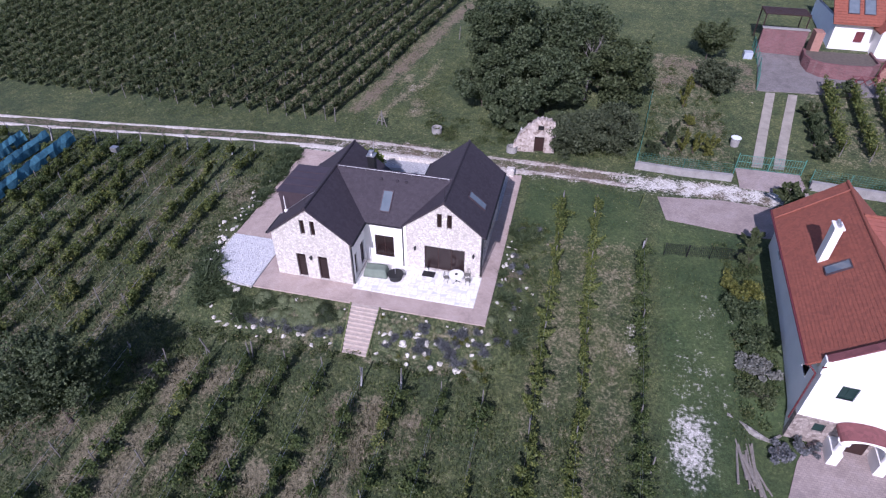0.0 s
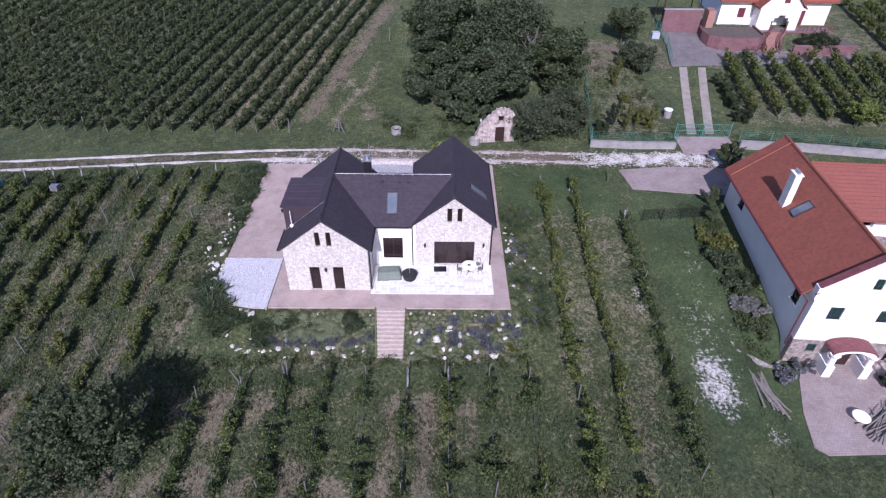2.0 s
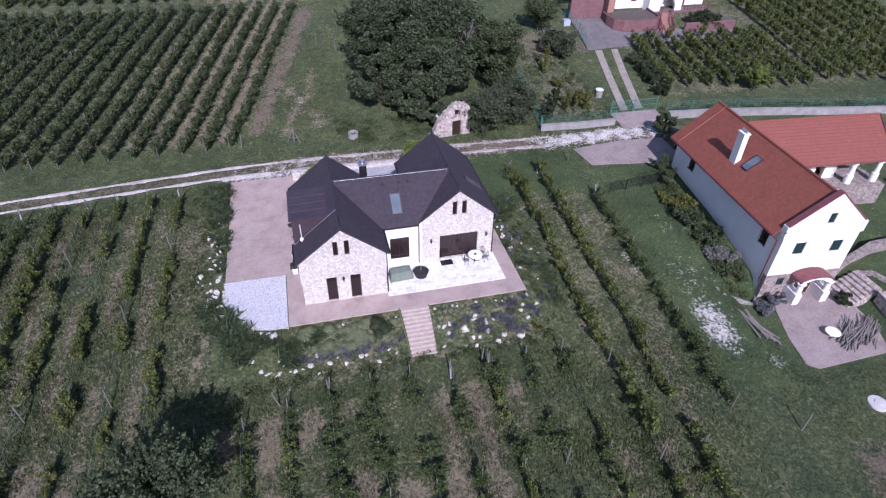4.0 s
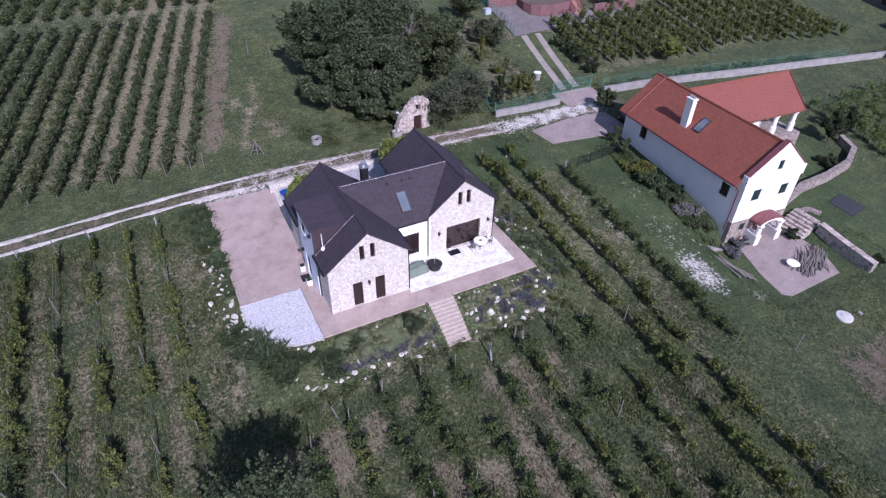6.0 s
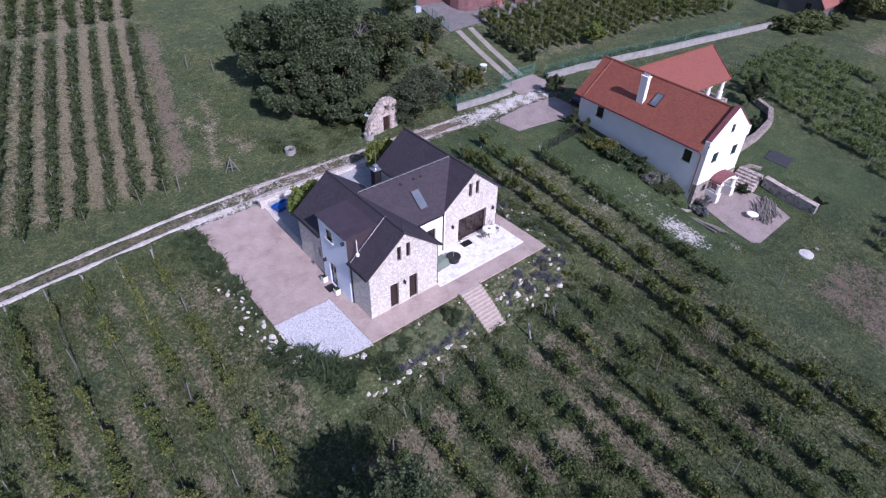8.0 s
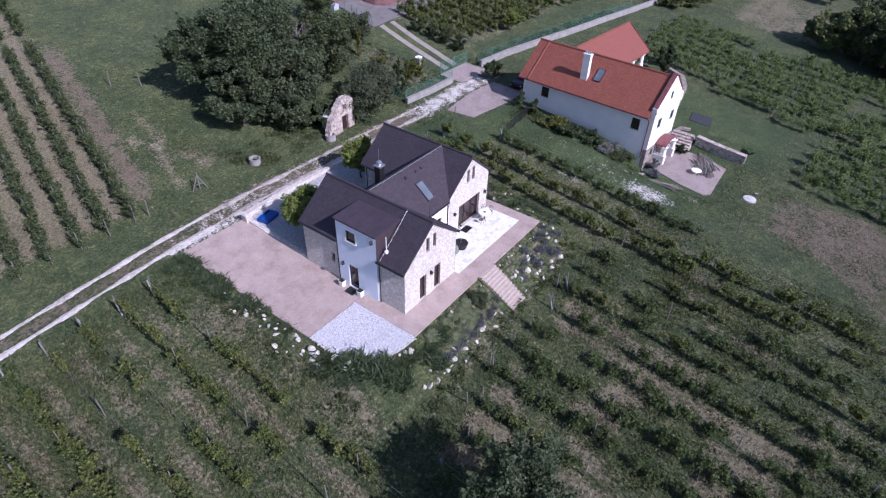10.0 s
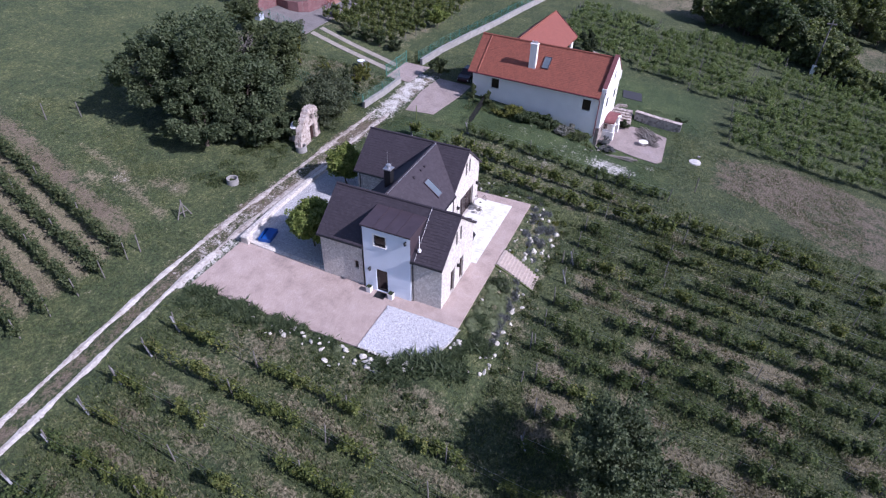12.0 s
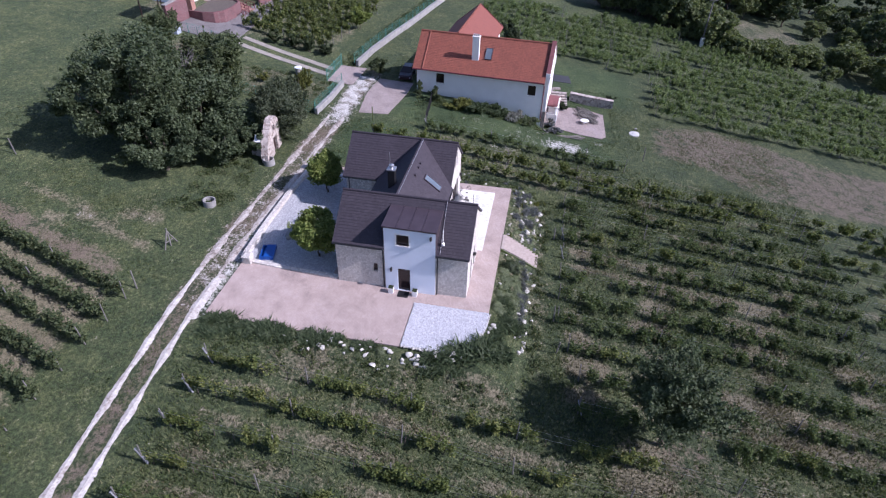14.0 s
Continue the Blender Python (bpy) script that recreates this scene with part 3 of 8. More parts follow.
def strip(name, pts_of, x0, x1, half, material, label, category, lift=0.02, ragged=0.12, step=0.35, seed=5, rim=-0.01):
    """A track with uneven edges that lies on the ground."""
    rng = np.random.default_rng(seed)
    g = Geo()
    xs = np.arange(x0, x1, step)
    w = rng.uniform(-ragged, ragged, (len(xs), 2))
    w = 0.9 * w + (np.roll(w, 1, 0) + np.roll(w, 2, 0)) / 5
    for k, x in enumerate(xs):
        y = pts_of(x)
        for s, j in ((-1, 0), (0, 0), (1, 1)):
            yy = y + s * (half + w[k, j])
            g.v.append((x, yy, hgt(x, yy) + lift + (0.015 if s == 0 else rim)))
    for k in range(len(xs) - 1):
        for j in range(2):
            a = k * 3 + j
            g.f.append((a, a + 3, a + 4, a + 1))
    ob = part(name, g, material)
    return tagged(ob, label, category, kind="structure")


for side, seed in ((0.85, 5), (-0.85, 6)):
    strip("road", lambda x: road_y(x) + side, -80, -2, 0.5, M_rut, "white chalk wheel track of the farm road", "road", 0.03, 0.075, 0.16, seed, -0.085)
    strip("road", lambda x: road_y(x) + side, -2.2, 28, 0.6, M_rut_dirty, "muddy white chalk wheel track behind the house", "road", 0.024, 0.14, 0.2, seed + 4, -0.085)


def sheet(name, outline, material, label, category, lift, thick=0.12, base=None):
    """A paved area as a slab that follows the ground along its edges."""
    g = Geo()
    n = len(outline)
    top = [(x, y, (hgt(x, y) if base is None else base) + lift) for x, y in outline]
    low = [(x, y, z - thick) for x, y, z in top]
    g.v += low + top
    g.f.append(tuple(n + k for k in range(n)))
    for k in range(n):
        g.f.append((k, (k + 1) % n, n + (k + 1) % n, n + k))
    return tagged(part(name, g, material), label, category, kind="structure")


# paved yard in level and rising halves, terrace, gravel bed
sheet("pavement", [(-1.3, -1.95), (16.85, -1.95), (16.85, 11.0), (-5.95, 11.0), (-5.95, 3.85), (-1.3, 3.85)], M_pavers, "pink clay paver yard around the stone house", "pavement", 0.0)
g = Geo()
zr = lambda y: max(0, (y - 11) / 7.5) * 0.38
ys_ = (11.0, 12.5, 14.0, 15.5, 17.0, 18.55)
for a, b in zip(ys_, ys_[1:]):
    xa, xb = -5.95 + 0.0 * a, -5.95
    g.hexa([(xa, a, zr(a) - 0.12), (0.1, a, zr(a) - 0.12), (0.1, b, zr(b) - 0.12), (xb, b, zr(b) - 0.12), (xa, a, zr(a)), (0.1, a, zr(a)), (0.1, b, zr(b)), (xb, b, zr(b))])
tagged(part("driveway", g, M_pavers), "pink clay paver driveway rising to the farm road", "driveway", kind="structure")
g = Geo()
for a, b in zip(ys_, ys_[1:]):
    g.hexa([(0.5, a, zr(a) - 0.12), (15.6, a, zr(a) - 0.12), (15.6, b, zr(b) - 0.12), (0.5, b, zr(b) - 0.12), (0.5, a, zr(a) + 0.02), (15.6, a, zr(a) + 0.02), (15.6, b, zr(b) + 0.02), (0.5, b, zr(b) + 0.02)])
tagged(part("courtyard", g, M_cobble), "white gravel courtyard behind the house", "courtyard", kind="structure")

g = Geo()
for a, b in zip(ys_, ys_[1:]):
    g.hexa([(15.62, a, zr(a) - 0.12), (16.85, a, zr(a) - 0.12), (16.85, b, zr(b) - 0.12), (15.62, b, zr(b) - 0.12), (15.62, a, zr(a) + 0.01), (16.85, a, zr(a) + 0.01), (16.85, b, zr(b) + 0.01), (15.62, b, zr(b) + 0.01)])
tagged(part("garden_path", g, M_pavers), "pink clay paver path along the east side of the house", "path", kind="structure")

GRAVEL = [(-1.34, 3.8), (-5.9, 3.8), (-5.95, 1.5), (-5.6, 0.1), (-4.9, -0.9), (-3.9, -1.7), (-2.6, -2.05), (-1.34, -2.0)]
gravel = sheet("gravel_bed", GRAVEL, M_gravel, "white gravel parking bed with a rounded corner", "gravel", 0.03, 0.12, 0.0)


# neighbours' paved forecourt and patio
sheet("pavement", [(29.6, 17.9), (30.2, 14.4), (37.2, 13.6), (40.5, 13.6), (40.5, 18.3), (35.4, 18.6)], M_pavers2, "grey-pink paved forecourt of the red-roofed house", "pavement", 0.04)
sheet("patio", [(38.9, -4.0), (37.6, -6.2), (36.5, -9.0), (35.9, -11.7), (36.6, -12.3), (43.2, -12.1), (44.5, -9.4), (44.6, -4.6)], M_pavers2, "grey-pink paved patio below the red-roofed house", "patio", 0.07, 0.16, -2.9)


# ---- roofs and walls ----
def slope(g, e0, e1, r0, r1, courses, rise=0.035):
    """Stepped courses of tiles between the eave e0-e1 and the ridge r0-r1."""
    e0, e1, r0, r1 = map(Vector, (e0, e1, r0, r1))
    n = (e1 - e0).cross(r0 - e0).normalized()
    if n.z < 0:
        n = -n
    out, g = g, Geo()
    out.subs.append(("tile_surface", g))
    for k in range(courses):
        a, b = k / courses, (k + 1) / courses
        p, q = e0.lerp(r0, a), e1.lerp(r1, a)
        s, t = e0.lerp(r0, b), e1.lerp(r1, b)
        g.poly(p + n * rise, q + n * rise, t, s)
        g.poly(p, q, q + n * rise, p + n * rise)
    return out


def slab(g, e0, e1, r1, r0, thick):
    d = Vector((0, 0, thick))
    a = [Vector(p) for p in (e0, e1, r1, r0)]
    if (a[1] - a[0]).cross(a[2] - a[1]).z < 0:
        a = a[::-1]
    out = g
    if g.v:
        g = Geo()
        out.subs.append(("roof_deck", g))
    g.hexa([p - d - Vector((0, 0, 0.01)) for p in a] + [p - Vector((0, 0, 0.012)) for p in a])
    return out


def wall(g, origin, along, length, base, top, holes, thick, breaks=()):
    """An upright wall with openings. along: unit direction, its outer face on the right-hand side of it. top(u): height. holes: (u0, u1, z0, z1)."""
    g.weld = True
    o, d = Vector(origin), Vector(along)
    inward = Vector((-d.y, d.x, 0)) * thick
    cuts = sorted({0.0, length, *breaks, *[h[0] for h in holes], *[h[1] for h in holes]})

    def piece(a, b, z0a, z1a, z1b):
        p, q = o + d * a, o + d * b
        g.hexa([p + Vector((0, 0, z0a)), q + Vector((0, 0, z0a)), q + inward + Vector((0, 0, z0a)), p + inward + Vector((0, 0, z0a)),
                p + Vector((0, 0, z1a)), q + Vector((0, 0, z1b)), q + inward + Vector((0, 0, z1b)), p + inward + Vector((0, 0, z1a))])

    for a, b in zip(cuts, cuts[1:]):
        inside = sorted([h for h in holes if h[0] <= a + 1e-6 and h[1] >= b - 1e-6], key=lambda h: h[2])
        z = base
        for h in inside:
            if h[2] > z + 1e-4:
                piece(a, b, z, h[2], h[2])
            z = h[3]
        piece(a, b, z, top(a), top(b))
    return g


def opening(parent, name, origin, along, hole, depth, frame_mat, pane_mat, mullions=0, label="", sill=None):
    """A window or door set into an opening: frame, panes and sill."""
    o, d = Vector(origin), Vector(along)
    n = Vector((-d.y, d.x, 0))
    u0, u1, z0, z1 = hole
    w = 0.07

    def bar(g, a, b, c, e, d0, d1):
        p, q = o + d * a, o + d * b
        pts = [p + n * d0, q + n * d0, q + n * d1, p + n * d1]
        g.hexa([x + Vector((0, 0, c)) for x in pts] + [x + Vector((0, 0, e)) for x in pts])

    g = Geo()
    at = lambda a, c: o + d * a + n * depth + Vector((0, 0, c))
    g.ring([at(u0, z0), at(u1, z0), at(u1, z1), at(u0, z1)], [at(u0 + w, z0 + w), at(u1 - w, z0 + w), at(u1 - w, z1 - w), at(u0 + w, z1 - w)], n * 0.08)
    host = part(name, g, frame_mat, parent, label)
    for k in range(mullions):
        g = Geo()
        m = u0 + (u1 - u0) * (k + 1) / (mullions + 1)
        bar(g, m - 0.03, m + 0.03, z0 + w, z1 - w, depth + 0.004, depth + 0.07)
        part("mullion", g, frame_mat, host)
    g = Geo()
    bar(g, u0 + w * 0.5, u1 - w * 0.5, z0 + w * 0.5, z1 - w * 0.5, depth + 0.03, depth + 0.05)
    part("pane" if pane_mat is M_glass else "panel", g, pane_mat, host)
    if sill is not None:
        g = Geo()
        bar(g, u0 - 0.06, u1 + 0.06, z0 - 0.06, z0, -0.07, depth)
        part("sill", g, sill, host)
    return host


def ridge_caps(parent, p, q, material, step=0.42, r=0.11):
    p, q = Vector(p), Vector(q)
    n = int((q - p).length / step)
    d = (q - p).normalized()
    g = Geo().tube(-d * step * 0.52, d * step * 0.52, r, r * 0.86, 8)
    me = g.mesh("ridge_tile", material)
    for k in range(n):
        ob = part("ridge_tile", me, material, parent)
        ob.location = p.lerp(q, (k + 0.5) / n) + Vector((0, 0, 0.01))


def roof_window(parent, c, along, up, w, h, label):
    """A framed pane that lies in a roof plane. c: its middle."""
    c, a, u = Vector(c), Vector(along).normalized(), Vector(up).normalized()
    n = a.cross(u)
    if n.z < 0:
        n = -n

    def slab_(g, x0, x1, y0, y1, z0, z1):
        pts = [c + a * x + u * y for x, y in ((x0, y0), (x1, y0), (x1, y1), (x0, y1))]
        if (pts[1] - pts[0]).cross(pts[2] - pts[1]).z < 0:
            pts = pts[::-1]
        g.hexa([p + n * z0 for p in pts] + [p + n * z1 for p in pts])

    g = Geo()
    w, h, t = w / 2, h / 2, 0.07
    at = lambda x, y: c + a * x + u * y + n * 0.1
    g.ring([at(-w, -h), at(w, -h), at(w, h), at(-w, h)], [at(-w + t, -h + t), at(w - t, -h + t), at(w - t, h - t), at(-w + t, h - t)], n * -0.15)
    host = part("roof_window", g, M_roof_metal, parent, label)
    g = Geo()
    slab_(g, -w + t * 0.6, w - t * 0.6, -h + t * 0.6, h - t * 0.6, 0.0, 0.07)
    part("pane", g, M_skyglass, host)


def wall_lamp(x, y, z, side=(0, -1)):
    sx, sy = side
    ob = thing("wall_lamp", "small black wall lantern fixed to the house wall", "lamp", pose(x, y, z), group="wall lanterns")
    part("bracket", Geo().box(-0.05 if sy else 0, 0.05 if sy else sx * 0.1, sy * 0.1 if sy else -0.05, 0.0 if sy else 0.05, -0.16, 0.16) if sx >= 0 else Geo().box(-0.1, 0, -0.05, 0.05, -0.16, 0.16), M_black, ob)
    part("lantern", Geo().lathe(sx * 0.17, sy * 0.17, [(0.05, -0.14), (0.1, 0.08), (0.12, 0.1), (0.03, 0.19)], 8), M_black, ob)


# ---- the stone house ----
EAVE, RIDGE = 4.0, 6.67
house = thing("house", "white stone house with steep dark tiled roofs and two gables", "house")
LX, RX, MY = 3.1, 12.58, 6.2
L0, L1, R0, R1 = 0.0, 6.2, 9.62, 15.5           # wing walls
LB, RB, RF = 10.3, 12.6, 3.1                    # back walls, front wall of the recessed part
pitch = (RIDGE - EAVE) / 3.36
gable_L = lambda u: RIDGE - 0.2 - abs(u - LX) * pitch
gable_R = lambda u: RIDGE - 0.2 - abs(u + R0 - RX) * pitch

hl = [(1.75, 2.5, 0.02, 2.3), (3.5, 4.27, 0.02, 2.3), (2.47, 2.83, 4.2, 5.52), (3.28, 3.64, 4.2, 5.52)]
part("wall", wall(Geo(), (L0, 0, 0), (1, 0, 0), 6.2, -0.3, gable_L, hl, 0.4, (LX,)), M_stone_white, house, "front gable wall of pale rubble stone")
for h in hl[:2]:
    opening(house, "door", (L0, 0, 0), (1, 0, 0), h, 0.16, M_dark, M_glass, 0, "dark brown glazed door")
for h in hl[2:]:
    opening(house, "window", (L0, 0, 0), (1, 0, 0), h, 0.16, M_dark, M_glass, 0, "narrow dark slit window")
ho = [(1.45, 4.65, 0.05, 2.4), (2.45, 2.83, 4.25, 5.55), (3.22, 3.6, 4.25, 5.55)]
part("wall", wall(Geo(), (R0, RF, 0), (1, 0, 0), R1 - R0, -0.3, gable_R, ho, 0.4, (RX - R0,)), M_stone_white, house, "recessed gable wall of pale rubble stone")
opening(house, "window", (R0, RF, 0), (1, 0, 0), ho[0], 0.2, M_dark, M_glass, 2, "wide dark terrace window")
for h in ho[1:]:
    opening(house, "window", (R0, RF, 0), (1, 0, 0), h, 0.16, M_dark, M_glass, 0, "narrow dark slit window")
hm = [(0.82, 2.38, 0.73, 2.73)]
part("wall", wall(Geo(), (L1, RF + 0.03, 0), (1, 0, 0), R0 - L1, -0.3, lambda u: 4.0, hm, 0.4), M_plaster, house, "white plastered link wall")
opening(house, "window", (L1, RF + 0.03, 0), (1, 0, 0), hm[0], 0.14, M_dark, M_glass, 1, "dark brown window", M_white)
# side walls: west (stone), bay, east side of the front wing, east side of the other wing, backs
low = lambda u: EAVE + 0.15
part("wall", wall(Geo(), (L0, 2.45, 0), (0, -1, 0), 2.045, -0.3, low, [], 0.4), M_stone_white, house, "rubble stone side wall")
hs = [(LB - 0.405 - 7.35, LB - 0.405 - 7.0, 1.45, 2.25)]
part("wall", wall(Geo(), (L0, LB - 0.405, 0), (0, -1, 0), LB - 0.405 - 6.36, -0.3, low, hs, 0.4), M_stone_white, house, "rubble stone side wall")
opening(house, "window", (L0, LB - 0.405, 0), (0, -1, 0), hs[0], 0.16, M_dark, M_glass, 0, "small dark window")
he = [(0.75, 1.25, 0.3, 2.35), (2.0, 2.85, 0.3, 2.4)]
part("wall", wall(Geo(), (L1, 0.4, 0), (0, 1, 0), RF - 0.4 + 0.03, -0.3, low, [(a - 0.4, b - 0.4, c, d) for a, b, c, d in he], 0.4), M_plaster, house, "white plastered side wall facing the terrace")
for h in he:
    opening(house, "window", (L1, 0, 0), (0, 1, 0), h, 0.12, M_dark, M_glass, 0, "tall dark window")
hr = [(1.0, 2.2, 0.9, 2.3), (4.5, 5.9, 0.1, 2.3)]
part("wall", wall(Geo(), (R1, RF + 0.4, 0), (0, 1, 0), RB - RF - 0.8, -0.3, low, hr, 0.4), M_stone_white, house, "rubble stone side wall")
for h in hr:
    opening(house, "window", (R1, RF + 0.4, 0), (0, 1, 0), h, 0.14, M_dark, M_glass, 1, "dark brown window")
part("wall", wall(Geo(), (L1, LB, 0), (-1, 0, 0), 6.2, -0.3, lambda u: gable_L(6.2 - u), [], 0.4, (6.2 - LX,)), M_stone_white, house, "rear gable wall of pale rubble stone")
part("wall", wall(Geo(), (R1, RB, 0), (-1, 0, 0), R1 - R0, -0.3, lambda u: gable_R(R1 - R0 - u), [], 0.4, (R1 - RX,)), M_stone_white, house, "rear gable wall of pale rubble stone")
hw = [(0.9, 1.4, 1.2, 2.2)]
part("wall", wall(Geo(), (R0, RB - 0.4, 0), (0, -1, 0), RB - 0.4 - 9.3, -0.3, low, hw, 0.4), M_stone_white, house, "courtyard wall of rubble stone")
opening(house, "window", (R0, RB - 0.4, 0), (0, -1, 0), hw[0], 0.14, M_dark, M_glass, 0, "small dark window")
part("wall", wall(Geo(), (L1, 9.0, 0), (0, 1, 0), LB - 9.4, -0.3, low, [], 0.4), M_stone_white, house)
part("wall", wall(Geo(), (R0, 9.3, 0), (-1, 0, 0), R0 - L1, -0.3, lambda u: 4.0, [(0.8, 2.6, 0.05, 2.3)], 0.4), M_plaster, house, "white plastered courtyard wall")
opening(house, "door", (R0, 9.3, 0), (-1, 0, 0), (0.8, 2.6, 0.05, 2.3), 0.14, M_dark, M_glass, 1, "dark glazed courtyard door")
# the plastered bay with its flat roof
BX, B0, B1, BZ = -0.175, 2.45, 6.36, 6.0
hb = [(B1 - 5.42, B1 - 4.46, 4.46, 5.42), (B1 - 5.37, B1 - 4.4, 0.03, 2.2)]
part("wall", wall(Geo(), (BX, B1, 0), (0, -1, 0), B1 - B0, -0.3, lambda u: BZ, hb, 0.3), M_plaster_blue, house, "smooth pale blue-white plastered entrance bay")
opening(house, "window", (BX, B1, 0), (0, -1, 0), hb[0], 0.1, M_dark, M_glass, 0, "square dark window in a white surround", M_white)
g = Geo()
for a, b, c, d in ((4.36, 4.46, 4.36, 5.52), (5.42, 5.52, 4.36, 5.52), (4.46, 5.42, 4.36, 4.46), (4.46, 5.42, 5.42, 5.52)):
    g.box(BX - 0.025, BX, a, b, c, d)
part("window_surround", g, M_white, house)
opening(house, "door", (BX, B1, 0), (0, -1, 0), hb[1], 0.12, M_dark, M_glass, 0, "dark brown glazed entrance door")
g = Geo().box(BX + 0.002, 3.0, B0 - 0.03, B0 - 0.002, 3.6, BZ)
part("bay_cheek", g, M_roof_metal, house, "dark sheet-metal cheek")
g = Geo().box(BX + 0.002, 3.0, B1 + 0.002, B1 + 0.03, 3.6, BZ)
part("bay_cheek", g, M_roof_metal, house, "dark sheet-metal cheek")
g = Geo().hexa([(BX - 0.16, B0 - 0.1, BZ + 0.002), (2.75, B0 - 0.1, BZ + 0.06), (2.75, B1 + 0.1, BZ + 0.06), (BX - 0.16, B1 + 0.1, BZ + 0.002), (BX - 0.16, B0 - 0.1, BZ + 0.13), (2.75, B0 - 0.1, BZ + 0.2), (2.75, B1 + 0.1, BZ + 0.2), (BX - 0.16, B1 + 0.1, BZ + 0.13)])
bay_roof = part("bay_roof", g, M_roof_metal, house, "flat dark sheet-metal bay roof")
for k in range(1, 4):
    y = B0 + (B1 - B0) * k / 4
    part("seam", Geo().hexa([(BX - 0.12, y - 0.015, BZ + 0.132), (2.7, y - 0.015, BZ + 0.2), (2.7, y + 0.015, BZ + 0.2), (BX - 0.12, y + 0.015, BZ + 0.132), (BX - 0.12, y - 0.015, BZ + 0.165), (2.7, y - 0.015, BZ + 0.235), (2.7, y + 0.015, BZ + 0.235), (BX - 0.12, y + 0.015, BZ + 0.165)]), M_roof_metal, bay_roof)

# roof planes
rf, rb_ = -0.13, 10.42
g = Geo()
E_L, E_R = (-0.26, EAVE), (6.46, EAVE)
bx = 2.4
for ya, yb, xe, n in ((rf, B0 - 0.035, -0.26, 18), (B0 - 0.035, B1 + 0.035, bx, 4), (B1 + 0.035, rb_, -0.26, 18)):
    ze = EAVE + (xe + 0.26) * pitch
    slope(g, (xe, yb, ze), (xe, ya, ze), (LX, yb, RIDGE), (LX, ya, RIDGE), n, 0.024)
    slab(g, (xe, yb, ze), (xe, ya, ze), (LX, ya, RIDGE), (LX, yb, RIDGE), 0.16)
slope(g, (6.46, rf, EAVE), (6.46, rb_, EAVE), (LX, rf, RIDGE), (LX, rb_, RIDGE), 18, 0.024)
slab(g, (6.46, rf, EAVE), (6.46, rb_, EAVE), (LX, rb_, RIDGE), (LX, rf, RIDGE), 0.16)
roof_L = part("roof", g, M_roof_dark, house, "dark brown tiled wing roof")
ridge_caps(roof_L, (LX, rf, RIDGE), (LX, rb_, RIDGE), M_roof_dark)
rf2, rb2 = RF - 0.13, 12.73
g = Geo()
slope(g, (9.22, rb2, EAVE), (9.22, rf2, EAVE), (RX, rb2, RIDGE), (RX, rf2, RIDGE), 18, 0.024)
slope(g, (15.8, rf2, EAVE), (15.8, rb2, EAVE), (RX, rf2, RIDGE), (RX, rb2, RIDGE), 18, 0.024)
slab(g, (9.22, rb2, EAVE), (9.22, rf2, EAVE), (RX, rf2, RIDGE), (RX, rb2, RIDGE), 0.16)
slab(g, (15.8, rf2, EAVE), (15.8, rb2, EAVE), (RX, rb2, RIDGE), (RX, rf2, RIDGE), 0.16)
roof_R = part("roof", g, M_roof_dark, house, "dark brown tiled wing roof")
ridge_caps(roof_R, (RX, rf2, RIDGE), (RX, rb2, RIDGE), M_roof_dark)
g = Geo()
mz = RIDGE + 0.004
slope(g, (6.42, 2.84, EAVE), (9.26, 2.84, EAVE), (LX, MY, mz), (RX, MY, mz), 18, 0.024)
slope(g, (9.26, 9.56, EAVE), (6.42, 9.56, EAVE), (RX, MY, mz), (LX, MY, mz), 18, 0.024)
slab(g, (6.42, 2.84, EAVE), (9.26, 2.84, EAVE), (RX, MY, mz), (LX, MY, mz), 0.14)
slab(g, (9.26, 9.56, EAVE), (6.42, 9.56, EAVE), (LX, MY, mz), (RX, MY, mz), 0.14)
roof_M = part("roof", g, M_roof_dark, house, "dark tiled link roof between the wings")
ridge_caps(roof_M, (LX, MY, mz), (RX, MY, mz), M_roof_dark)
up_s = Vector((0, 3.36, RIDGE - EAVE))
roof_window(house, (7.8, 4.3, EAVE + (4.3 - 2.84) * pitch + 0.03), (1, 0, 0), up_s, 0.85, 1.75, "blue-grey roof window")
up_e = Vector((-3.22, 0, RIDGE - EAVE))
roof_window(house, (14.55, 6.2, EAVE + (15.8 - 14.55) * (RIDGE - EAVE) / 3.22 + 0.03), (0, 1, 0), up_e, 0.85, 1.75, "blue-grey roof window")
# gutters, downpipes, snow rails, flue and vents
for x, y0, y1 in ((-0.33, rf, B0 - 0.05), (-0.33, B1 + 0.05, rb_), (6.53, rf, 2.9), (15.87, rf2, rb2), (9.15, 9.6, rb2)):
    part("gutter", Geo().tube((x, y0, EAVE - 0.05), (x, y1, EAVE - 0.05), 0.07, None, 8), M_black, house)
part("gutter", Geo().tube((6.5, 2.78, EAVE - 0.05), (9.2, 2.78, EAVE - 0.05), 0.06, None, 8), M_black, house)
for x, y in ((-0.08, 2.3), (-0.08, 6.52), (6.3, 0.1), (15.6, RF + 0.1), (9.5, 12.3), (9.35, RF - 0.05)):
    part("downpipe", Geo().tube((x, y, 0.0), (x, y, EAVE - 0.08), 0.045, None, 8), M_black, house)
